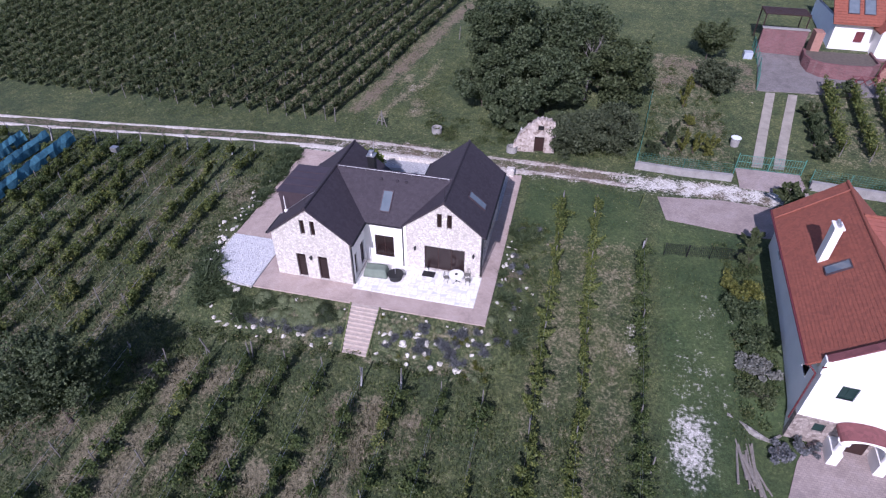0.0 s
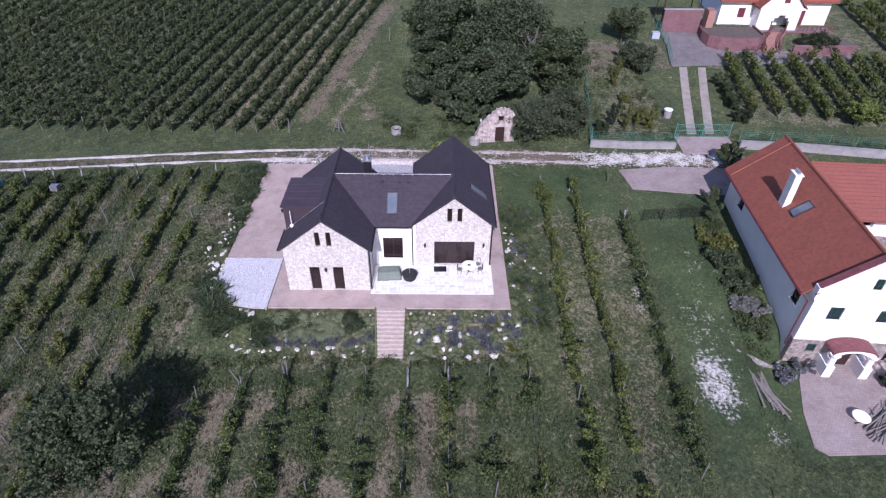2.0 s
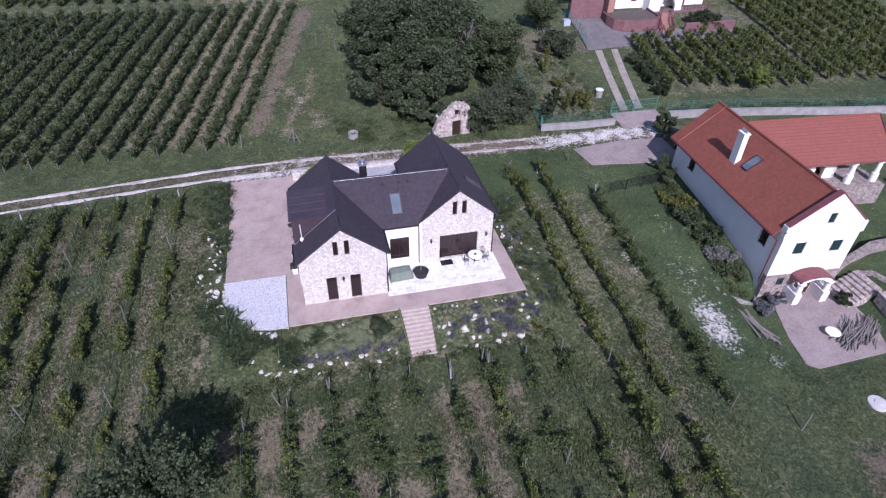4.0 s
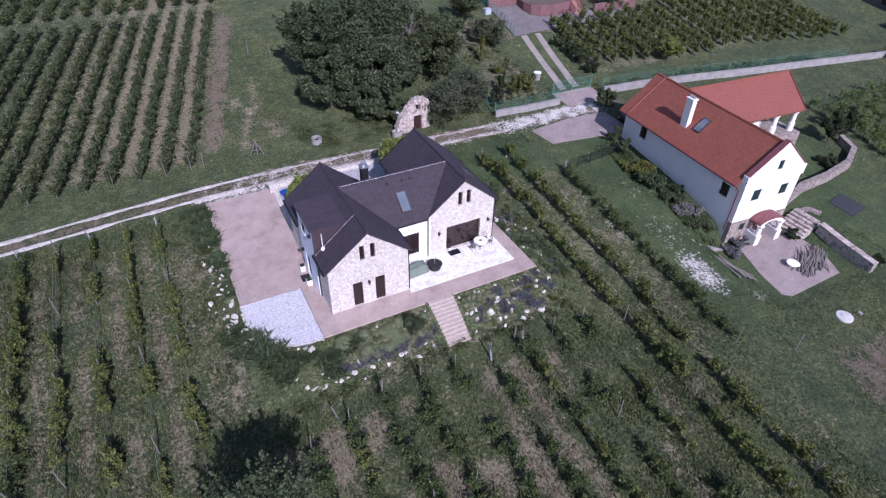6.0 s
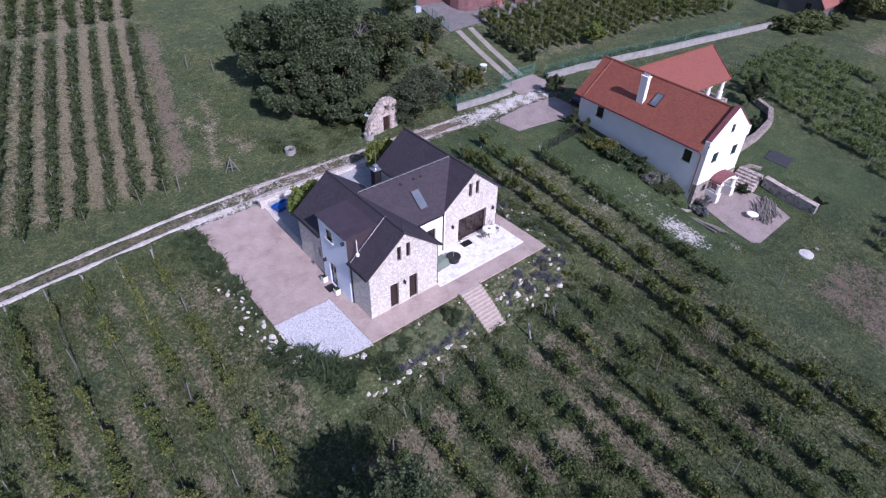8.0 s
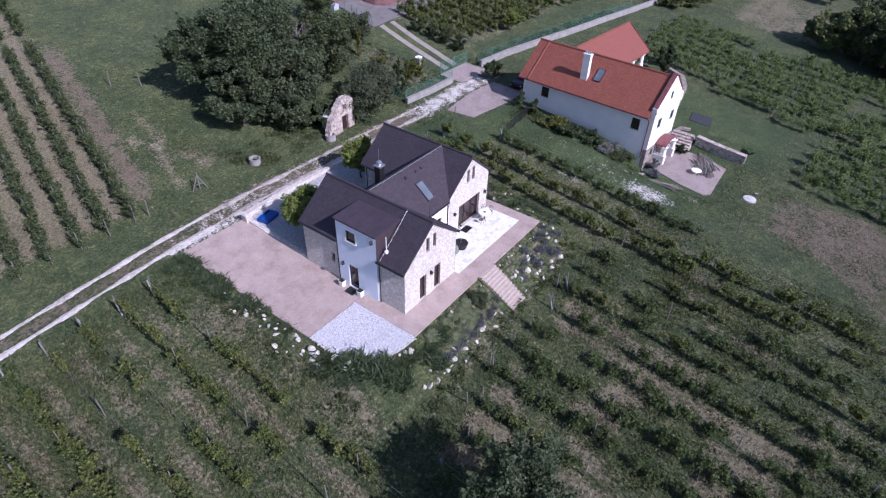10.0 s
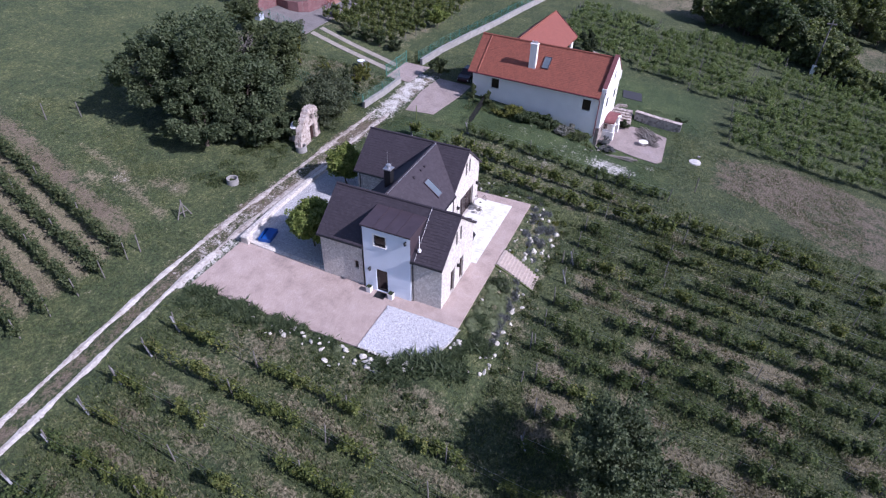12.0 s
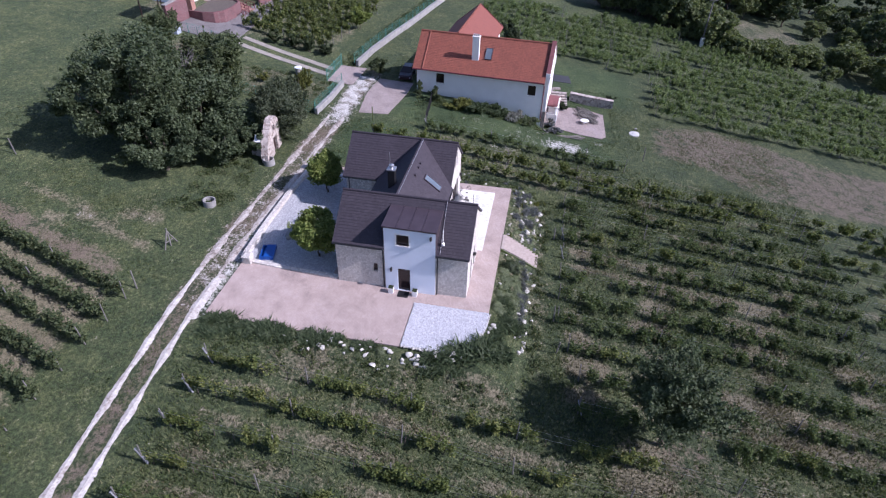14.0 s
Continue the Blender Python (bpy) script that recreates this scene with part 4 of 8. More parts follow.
for p, q in (((3.35, MY - 0.12, 6.63), (12.3, MY - 0.12, 6.63)),):
    g = Geo().tube(Vector(p) + Vector((0, 0, 0.12)), Vector(q) + Vector((0, 0, 0.12)), 0.02, None, 6)
    for k in range(13):
        v = Vector(p).lerp(Vector(q), k / 12)
        g.tube(v, v + Vector((0, 0, 0.14)), 0.02, None, 6)
    part("lightning_wire", g, M_steel, house, "thin bright roof wire on small posts")
for x, y in ((LX, -0.05), (RX, RF - 0.05)):
    part("finial", Geo().tube((x, y + 0.3, RIDGE), (x, y + 0.3, RIDGE + 0.9), 0.018, 0.01, 6), M_black, house)
part("lightning_wire", Geo().tube((LX, 2.2, 6.78), (1.6, 2.15, 5.58), 0.015, None, 6).tube((1.6, 2.15, 5.58), (-0.2, 2.1, 4.14), 0.015, None, 6), M_steel, house)
flue = part("chimney", Geo().box(5.45, 6.0, 6.95, 7.5, 5.6, 7.35), M_black, house, "black clad chimney with a bright cap")
part("cap", Geo().box(5.38, 6.07, 6.88, 7.57, 7.35, 7.42), M_steel, flue, "bright metal cap")
part("cowl", Geo().lathe(5.72, 7.22, [(0.12, 7.42), (0.12, 7.6), (0.22, 7.62), (0.22, 7.72), (0.08, 7.8)], 12), M_steel, flue)
part("aerial", Geo().tube((5.9, 7.4, 7.4), (5.9, 7.4, 8.7), 0.015, None, 6), M_steel, flue)
vent = part("vent_pipe", Geo().tube((0.42, 2.0, 4.5), (0.42, 2.0, 5.95), 0.03, None, 8), M_white, house, "thin white vent pipe")
part("collar", Geo().lathe(0.42, 2.0, [(0.06, 4.5), (0.14, 4.56), (0.14, 4.72), (0.06, 4.78)], 12), M_white, vent)
for x in (7.0, 8.3, 9.0):
    part("roof_vent", Geo().box(x - 0.1, x + 0.1, 5.55, 5.75, 6.1, 6.34), M_roof_dark, house)
# door steps and kerb of the bay
part("door_mat", Geo().box(-0.95, -0.25, 4.45, 5.3, 0.005, 0.03), M_black, house)

wall_lamp(3.0, 0.0, 2.1)
wall_lamp(10.33, RF, 2.05)
wall_lamp(14.97, RF, 2.1)
wall_lamp(BX, 5.85, 2.1, (-1, 0))
wall_lamp(BX, 2.78, 5.45, (-1, 0))

# ---- terrace with flagstones ----
terrace = tagged(part("terrace", Geo().box(6.22, 15.7, -0.43, RF, -0.1, 0.012), M_joint), "pale mortar bed of the terrace", "terrace", kind="structure")


def flagstones():
    rng = random.Random(4)
    nx, ny = 25, 10
    jit = {(i, j): (rng.uniform(-0.13, 0.13) if 0 < i < nx else 0, rng.uniform(-0.11, 0.11) if 0 < j < ny else 0) for i in range(nx + 1) for j in range(ny + 1)}

    def at(i, j):
        a, b = jit[i, j]
        return Vector((6.24 + 9.44 * i / nx + a, -0.41 + 3.47 * j / ny + b, 0))

    for i in range(nx):
        for j in range(ny):
            ps = [at(i, j), at(i + 1, j), at(i + 1, j + 1), at(i, j + 1)]
            c = sum(ps, Vector()) / 4
            ring = []
            for k in range(4):
                a, b = ps[k], ps[(k + 1) % 4]
                for f in (0.16, 0.84):
                    p = a.lerp(b, f)
                    ring.append(((p - c) * (1 - 0.025 / max(0.2, (p - c).length)) + c))
            top = 0.03 + rng.uniform(0, 0.012)
            g = Geo().prism([(p.x - c.x, p.y - c.y) for p in ring], 0.0, top)
            ob = part("flagstone", g, M_flag2, terrace)
            ob.location = c


def flag_mat():
    m, nt, b = nodes_of("mixed_flagstone", 0.75)
    oi = nt.nodes.new("ShaderNodeObjectInfo")
    v = coords(nt)
    c = ramp(nt, oi.outputs["Random"], [(0.0, (0.6, 0.595, 0.57)), (0.2, (0.74, 0.725, 0.69)), (0.6, (0.79, 0.77, 0.725)), (1.0, (0.84, 0.82, 0.77))])
    c = mix(nt, 0.5, c, ramp(nt, noise_of(nt, v, 5, 5), [(0.3, (0.7, 0.7, 0.7)), (0.7, (1, 1, 1))]), "MULTIPLY")
    link(nt, c, b.inputs["Base Color"])
    bump(nt, b, noise_of(nt, v, 12, 4), 0.4, 0.01)
    return m


M_flag2 = flag_mat()

# ---- garden stair from the terrace to the vineyard ----
stair = thing("garden_stair", "long flight of weathered timber-edged garden steps", "stairs")
N = 12
for k in range(N):
    y1 = -1.98 - 3.25 * k / N
    y0 = -1.98 - 3.25 * (k + 1) / N
    z = max(0.06 - 1.8 * (k + 0.75) / N, hgt(7.9, y1) + 0.06)
    t = part("tread", Geo().box(6.85 + 0.02 * k, 8.95 - 0.005 * k, y0, y1, z - 0.3, z), M_wood_pale, stair)
    part("edging", Geo().box(6.84 + 0.02 * k, 8.96 - 0.005 * k, y0 - 0.03, y0 + 0.05, z - 0.28, z + 0.006), M_wood_pale, t, "weathered timber edging")
for x0, x1 in ((6.72, 6.98), (8.98, 8.93)):
    g = Geo().hexa([(x0 - 0.05, -1.98, -0.35), (x0 + 0.05, -1.98, -0.35), (x0 + 0.05, -1.98, 0.1), (x0 - 0.05, -1.98, 0.1), (x1 - 0.05, -5.25, -2.1), (x1 + 0.05, -5.25, -2.1), (x1 + 0.05, -5.25, -1.72), (x1 - 0.05, -5.25, -1.72)])
    part("stringer", g, M_wood, stair)


# ---- the red-roofed neighbour ----
def red_house():
    h = thing("house", "white plastered farmhouse with a red tiled roof on a stone plinth", "house", pose(37.2, -4.3, 0, 0, 0, -4))
    W, D, EV, RG = 6.8, 17.0, 3.45, 6.95
    RXL = 3.4
    ex0, ex1 = -0.75, 7.55
    p = (RG - EV) / (RXL - ex0)
    shoulder = lambda u: min(RG + 0.1 - abs(u - RXL) * p + 0.18, RG + 0.3)
    holes = [(1.35, 2.3, 1.6, 2.7), (4.75, 5.7, 1.55, 2.6), (3.25, 3.85, 4.5, 5.4)]
    part("wall", wall(Geo(), (0, 0, 0), (1, 0, 0), W, -0.55, shoulder, holes, 0.4, (RXL,)), M_plaster, h, "white south gable wall with a raised parapet")
    for q in holes:
        opening(h, "window", (0, 0, 0), (1, 0, 0), q, 0.1, M_shutter, M_shutter, 1, "window closed by dark green shutters", M_white)
    lowh = [(1.2, 1.85, -1.75, -0.95)]
    part("plinth", wall(Geo(), (-0.04, -0.05, 0), (1, 0, 0), W + 0.08, -3.1, lambda u: -0.55, lowh, 0.45), M_stone_ruin, h, "rough stone basement wall")
    opening(h, "window", (-0.04, -0.05, 0), (1, 0, 0), lowh[0], 0.12, M_shutter, M_shutter, 0, "small basement window with a green shutter")
    hw = [(D - 2.5, D - 1.5, 1.35, 2.65), (D - 14.4, D - 13.35, 1.55, 2.8)]
    part("wall", wall(Geo(), (0, D, 0), (0, -1, 0), D - 0.4, -3.0, lambda u: EV + 0.45, hw, 0.4), M_plaster, h, "white plastered long wall")
    for q in hw:
        opening(h, "window", (0, D, 0), (0, -1, 0), q, 0.16, M_dark, M_glass, 0, "dark shuttered window", M_white)
    part("wall", wall(Geo(), (W, 0.4, 0), (0, 1, 0), D - 0.4, -3.0, lambda u: EV + 0.45, [], 0.4), M_plaster, h)
    part("wall", wall(Geo(), (W - 0.4, D, 0), (-1, 0, 0), W - 0.8, -1.0, lambda u: RG - 0.25 - abs(W - 0.4 - u - RXL) * p, [], 0.4, (W - 0.4 - RXL,)), M_plaster, h)
    # coping and shoulders of the parapet
    g = Geo()
    for s in (-1, 1):
        a = Vector((RXL + s * (RXL + 0.12), -0.06, shoulder(0) - 0.1))
        b = Vector((RXL, -0.06, shoulder(RXL)))
        d = Vector((0, 0.52, 0))
        u = Vector((0, 0, 0.12))
        pts = [a, b, b + d, a + d] if s < 0 else [b, a, a + d, b + d]
        g.hexa(pts + [q + u for q in pts])
    part("coping", g, M_coping, h, "dull red tile coping")
    for x in (-0.16, W - 0.24):
        part("kneeler", Geo().box(x, x + 0.4, -0.08, 0.46, EV - 0.1, shoulder(0) + 0.05), M_white, h)
    g = Geo()
    y0, y1 = 0.46, D + 0.35
    slope(g, (ex0, y1, EV), (ex0, y0, EV), (RXL, y1, RG), (RXL, y0, RG), 24, 0.025)
    slope(g, (ex1, y0, EV), (ex1, y1, EV), (RXL, y0, RG), (RXL, y1, RG), 24, 0.025)
    slab(g, (ex0, y1, EV), (ex0, y0, EV), (RXL, y0, RG), (RXL, y1, RG), 0.18)
    slab(g, (ex1, y0, EV), (ex1, y1, EV), (RXL, y1, RG), (RXL, y0, RG), 0.18)
    r = part("roof", g, M_roof_red, h, "weathered red clay tile roof")
    ridge_caps(r, (RXL, y0, RG), (RXL, y1, RG), M_roof_red, 0.4, 0.13)
    g = Geo()
    e, q = Vector((ex0, y1 - 1.3, EV + 0.08)), Vector((RXL, y1 - 1.3, RG + 0.08))
    for k in range(14):
        a, b = e.lerp(q, k / 14), e.lerp(q, (k + 1.1) / 14)
        g.tube(a, b, 0.08, 0.07, 6)
    part("verge_tiles", g, M_roof_red, r)
    part("gutter", Geo().tube((ex0 - 0.07, y0, EV - 0.06), (ex0 - 0.07, y1, EV - 0.06), 0.08, None, 8), M_roof_edge, h, "dark red gutter")
    part("downpipe", Geo().tube((ex0 + 0.1, 0.6, EV - 0.1), (-0.08, 0.5, EV - 0.7), 0.05, None, 8).tube((-0.08, 0.5, EV - 0.7), (-0.08, 0.5, -1.6), 0.05, None, 8), M_roof_edge, h, "dark red downpipe")
    part("fascia", Geo().hexa([(-0.2, -0.1, EV + 0.35), (0.0, -0.1, EV + 0.5), (0.0, 0.0, EV + 0.5), (-0.2, 0.0, EV + 0.35), (-0.2, -0.1, EV + 0.45), (0.0, -0.1, EV + 0.6), (0.0, 0.0, EV + 0.6), (-0.2, 0.0, EV + 0.45)]), M_roof_edge, h)
    c = part("chimney", Geo().box(0.75, 1.25, 9.15, 10.0, 4.0, 7.6), M_plaster, h, "tall white rendered chimney")
    part("cap", Geo().box(0.68, 1.32, 9.08, 10.07, 7.6, 7.7), M_plaster, c)
    for y in (9.3, 9.57, 9.84):
        part("pot", Geo().lathe(1.0, y, [(0.09, 7.7), (0.11, 7.8), (0.09, 7.95)], 10), M_steel, c)
    roof_window(h, (1.55, 8.0, EV + (1.55 - ex0) * p + 0.05), (0, 1, 0), Vector((RXL - ex0, 0, RG - EV)), 0.9, 1.6, "dark roof window")
    # second wing towards the east
    RY, S, Nn, X1 = 12.5, 8.9, 16.1, 17.3
    g = Geo()
    p2 = (RG - 4.1) / (RY - S)
    slope(g, (3.4, S, 4.1), (X1, S, 4.1), (3.4, RY, RG + 0.1), (X1, RY, RG + 0.1), 14, 0.045)
    slope(g, (X1, Nn, 4.1), (3.4, Nn, 4.1), (X1, RY, RG + 0.1), (3.4, RY, RG + 0.1), 14, 0.045)
    slab(g, (6.0, S, 4.1), (X1, S, 4.1), (X1, RY, RG + 0.1), (6.0, RY, RG + 0.1), 0.18)
    slab(g, (X1, Nn, 4.1), (6.0, Nn, 4.1), (6.0, RY, RG + 0.1), (X1, RY, RG + 0.1), 0.18)
    r2 = part("roof", g, M_roof_red2, h, "brighter red tiled roof of the side wing")
    ridge_caps(r2, (3.4, RY, RG + 0.1), (X1, RY, RG + 0.1), M_roof_red, 0.4, 0.13)
    g = Geo()
    for yy in (S, Nn):
        a, b = Vector((X1 + 0.02, yy, 4.1)), Vector((X1 + 0.02, RY, RG + 0.1))
        g.hexa([a + Vector((0, 0, -0.2)), a + Vector((0.1, 0, -0.2)), b + Vector((0.1, 0, -0.2)), b + Vector((0, 0, -0.2)), a + Vector((0, 0, 0.12)), a + Vector((0.1, 0, 0.12)), b + Vector((0.1, 0, 0.12)), b + Vector((0, 0, 0.12))])
    part("bargeboard", g, M_roof_edge, h, "dark red bargeboard")
    part("wall", wall(Geo(), (W, S + 1.6, 0), (1, 0, 0), 6.5, -2.5, lambda u: 4.9, [(1.5, 2.6, 2.3, 3.5), (4.2, 5.2, 1.5, 3.5)], 0.35), M_plaster, h, "white wall of the side wing")
    part("wall", wall(Geo(), (W + 6.5, Nn - 0.5, 0), (-1, 0, 0), 6.5, -2.5, lambda u: 4.3, [], 0.35), M_plaster, h)
    part("wall", wall(Geo(), (W + 6.5, S + 1.6, 0), (0, 1, 0), Nn - S - 2.1, -2.5, lambda u: RG - 0.25 - abs(S + 1.6 + u - RY) * p2, [], 0.35, (RY - S - 1.6,)), M_plaster, h)
    for x, y in ((14.0, S + 0.55), (16.8, S + 0.55), (16.8, 12.5), (16.8, Nn - 0.6)):
        part("column", Geo().lathe(x, y, [(0.34, 1.5), (0.34, 2.4), (0.25, 2.45), (0.22, 3.5), (0.32, 3.6), (0.32, 3.95)], 14), M_white, h, "white porch column")
    part("porch_floor", Geo().box(W, X1 + 0.3, S - 0.3, Nn, -2.0, 1.5), M_stone_ruin, h, "stone base of the raised porch")
    part("lintel", Geo().box(12.9, 17.1, S + 0.35, S + 0.75, 3.95, 4.25), M_white, h)
    # arched cellar porch on the south gable
    for x in (2.2, 4.8):
        part("porch_pier", Geo().box(x, x + 0.6, -1.45, -0.06, -2.9, -1.75), M_plaster, h, "white porch pier")
    for x in (2.5, 5.1):
        part("porch_column", Geo().lathe(x, -1.2, [(0.3, -1.9), (0.24, -1.8), (0.22, -0.95), (0.32, -0.8), (0.36, -0.68)], 14), M_white, h)
    n = 14
    g, gr = Geo(), Geo()
    cx, R, base = 3.8, 1.55, -1.35
    for k in range(n):
        a, b = math.pi * k / n, math.pi * (k + 1) / n
        P = [(cx + R * math.cos(t), base + 0.6 * math.sin(t) + 0.6) for t in (a, b)]
        I = [(cx + (R - 0.5) * math.cos(t), base + 0.58 * math.sin(t) + 0.3) for t in (a, b)]
        g.hexa([(I[1][0], -1.2, I[1][1]), (I[0][0], -1.2, I[0][1]), (I[0][0], -0.06, I[0][1]), (I[1][0], -0.06, I[1][1]), (P[1][0], -1.2, P[1][1]), (P[0][0], -1.2, P[0][1]), (P[0][0], -0.06, P[0][1]), (P[1][0], -0.06, P[1][1])])
        gr.hexa([(P[1][0], -1.35, P[1][1] + 0.01), (P[0][0], -1.35, P[0][1] + 0.01), (P[0][0], -0.06, P[0][1] + 0.01), (P[1][0], -0.06, P[1][1] + 0.01), (P[1][0], -1.35, P[1][1] + 0.12), (P[0][0], -1.35, P[0][1] + 0.12), (P[0][0], -0.06, P[0][1] + 0.12), (P[1][0], -0.06, P[1][1] + 0.12)])
    part("porch_arch", g, M_plaster, h, "white porch arch")
    part("porch_roof", gr, M_coping, h, "curved red tiled porch roof")
    part("cellar_door", Geo().box(3.1, 4.5, -0.14, -0.06, -2.9, -0.95), M_dark, h, "dark cellar door")


red_house()

# outdoor stair, walls and clutter beside the patio
st = thing("stone_stair", "rough stone steps climbing beside the cellar porch", "stairs")
for k in range(7):
    part("step", Geo().box(43.7 + 0.42 * k, 46.85, -7.25 + 0.04 * k, -4.6 + 0.03 * k, -3.0, -2.73 + 0.19 * k), M_stone_cellar, st)



def stone_wall(pts, thick, height, material, label, name="stone_wall", cap=None, sink=0.4, tops=None):
    ob = thing(name, label, "wall")
    g, gc = Geo(), Geo()
    for i, ((x0, y0), (x1, y1)) in enumerate(zip(pts, pts[1:])):
        d = Vector((x1 - x0, y1 - y0, 0)).normalized()
        n = Vector((-d.y, d.x, 0)) * thick / 2
        a, b = Vector((x0, y0, 0)) - d * 0.02, Vector((x1, y1, 0)) + d * 0.02
        za, zb = hgt(x0, y0), hgt(x1, y1)
        ta, tb = (za + height, zb + height) if tops is None else (tops[i], tops[i + 1])
        P = [a - n, b - n, b + n, a + n]
        Zl, Zt = [za - sink, zb - sink, zb - sink, za - sink], [ta, tb, tb, ta]
        g.hexa([p + Vector((0, 0, z)) for p, z in zip(P, Zl)] + [p + Vector((0, 0, z)) for p, z in zip(P, Zt)])
        if cap is not None:
            Q = [a - n * 1.2, b - n * 1.2, b + n * 1.2, a + n * 1.2]
            gc.hexa([p + Vector((0, 0, z + 0.003)) for p, z in zip(Q, Zt)] + [p + Vector((0, 0, z + 0.08)) for p, z in zip(Q, Zt)])
    part("masonry", g, material, ob)
    if cap is not None:
        part("coping", gc, cap, ob)
    return ob


stone_wall([(46.2, -7.5), (45.9, -9.5), (45.6, -13.4)], 0.55, 0, M_stone_grey, "low dry-stone wall holding the lawn above the patio", cap=M_stone_cellar, tops=[-1.35, -1.5, -1.75])
stone_wall([(46.3, -4.6), (47.9, -5.0), (48.4, -6.0)], 0.4, 0.25, M_stone_ruin, "short rough stone kerb beside the steps")
stone_wall([(45.2, -3.6), (49.7, -2.5), (54, -2.3), (58.5, -1.6), (61.3, -0.2), (62.0, 2.0)], 0.6, 0.9, M_stone_ruin, "curved pale stone retaining wall")
stone_wall([(37.0, -4.4), (36.2, -5.0), (33.4, -4.4)], 0.16, 0.1, M_stone_grey, "low pale garden kerb at the house corner", name="garden_kerb")
# courtyard walls of the stone house
stone_wall([(0.3, 10.5), (0.3, 14.5), (0.3, 17.7)], 0.4, 0, M_stone_white, "low white stone wall beside the driveway", tops=[0.12, 0.22, 0.5])
stone_wall([(0.3, 18.5), (5, 18.75), (10, 18.8), (15.9, 18.5)], 0.4, 0, M_stone_white, "low white stone wall between courtyard and farm road", tops=[0.85, 0.8, 0.75, 0.75])
pier = thing("gate_pier", "stout white stone pier at the yard entrance", "pier", pose(0.25, 18.1, 0.3))
part("shaft", Geo().box(-0.35, 0.35, -0.35, 0.35, -0.4, 0.7), M_stone_white, pier)
part("cap", Geo().hexa([(-0.4, -0.4, 0.703), (0.4, -0.4, 0.703), (0.4, 0.4, 0.703), (-0.4, 0.4, 0.703), (-0.25, -0.25, 0.82), (0.25, -0.25, 0.82), (0.25, 0.25, 0.82), (-0.25, 0.25, 0.82)]), M_stone_white, pier)
copy_thing(pier, pose(15.7, 18.55, 0.3))
# long wall along the lane, garden wall with fence and gate
stone_wall([(43.6, 22.4), (50, 21.9), (58, 20.7), (66, 19.3), (74, 18.2), (84, 16.6), (96, 14.8)], 0.35, 0.8, M_concrete, "long pale concrete wall along the lane", name="boundary_wall", cap=M_concrete)
stone_wall([(27.6, 22.5), (32, 22.2), (36.6, 22.2)], 0.35, 0.65, M_concrete, "pale concrete garden wall beside the farm road", name="boundary_wall", cap=M_concrete)


def mesh_fence(pts, height, lift, label, spacing=2.4, every=0.25, material=None, gauge=0.008):
    material = material or M_fence
    ob = thing("wire_fence", label, "fence")
    for (x0, y0), (x1, y1) in zip(pts, pts[1:]):
        L = math.hypot(x1 - x0, y1 - y0)
        n = max(1, int(L / spacing))
        at = lambda f: (x0 + (x1 - x0) * f, y0 + (y1 - y0) * f)
        for k in range(n + 1):
            x, y = at(k / n)
            z = hgt(x, y) + lift
            part("post", Geo().tube((x, y, z - 0.2), (x, y, z + height), 0.035, None, 6), material, ob)
        g = Geo()
        m = int(L / every)
        for k in range(m):
            x, y = at(k / m)
            z = hgt(x, y) + lift
            g.tube((x, y, z + 0.05), (x, y, z + height), gauge, None, 3, False)
        for j in range(6):
            z = 0.05 + (height - 0.05) * j / 5
            a, b = at(0), at(1)
            g.tube((*a, hgt(*a) + lift + z), (*b, hgt(*b) + lift + z), 0.01, None, 3, False)
        part("mesh_panel", g, material, ob)
    return ob


mesh_fence([(27.6, 22.6), (32, 22.3), (36.6, 22.3)], 1.1, 0.65, "green wire mesh fence on the garden wall")
mesh_fence([(27.7, 22.6), (28.4, 28), (29.3, 35.5)], 1.5, 0, "green wire mesh fence dividing the gardens")
mesh_fence([(43.6, 22.8), (50, 22.3), (58, 21.1), (66, 19.7), (74, 18.6), (84, 17.0)], 1.2, 0.7, "green wire mesh fence above the lane wall")
mesh_fence([(29.8, 9.6), (33.4, 9.9), (36.6, 10.2)], 1.15, 0.1, "black iron fence between the gardens", 1.8, 0.14, M_black, 0.02)
gate = thing("garden_gate", "green metal double gate across the concrete driveway", "gate", pose(37.3, 24.6, hgt(40, 24.6)))
for x in (0, 3.0, 6.0):
    part("post", Geo().tube((x, 0, -0.2), (x, 0, 1.7), 0.05, None, 8), M_fence, gate)
for x0, x1 in ((0.06, 2.95), (3.05, 5.94)):
    g = Geo()
    for z in (0.1, 0.8, 1.5):
        g.tube((x0, 0, z), (x1, 0, z), 0.025, None, 6)
    leaf = part("leaf", g, M_fence, gate)
    for k in range(12):
        x = x0 + (x1 - x0) * (k + 0.5) / 12
        part("bar", Geo().tube((x, 0, 0.1), (x, 0, 1.5), 0.015, None, 5), M_fence, leaf)
# driveway strips behind the gate
for x0, x1, u0, u1 in ((38.9, 39.9, 42.2, 43.2), (40.9, 41.9, 44.6, 45.6)):
    g = Geo()
    n = 12
    for k in range(n):
        a, b = k / n, (k + 0.97) / n
        y = lambda t: 25.2 + 14.6 * t
        q = [(x0 + (u0 - x0) * a, y(a)), (x1 + (u1 - x1) * a, y(a)), (x1 + (u1 - x1) * b, y(b)), (x0 + (u0 - x0) * b, y(b))]
        g.hexa([(px, py, hgt(px, py) - 0.1) for px, py in q] + [(px, py, hgt(px, py) + 0.06) for px, py in q])
    tagged(part("driveway_strip", g, M_strip), "pale concrete wheel strip of the neighbours' driveway", "driveway", kind="structure")
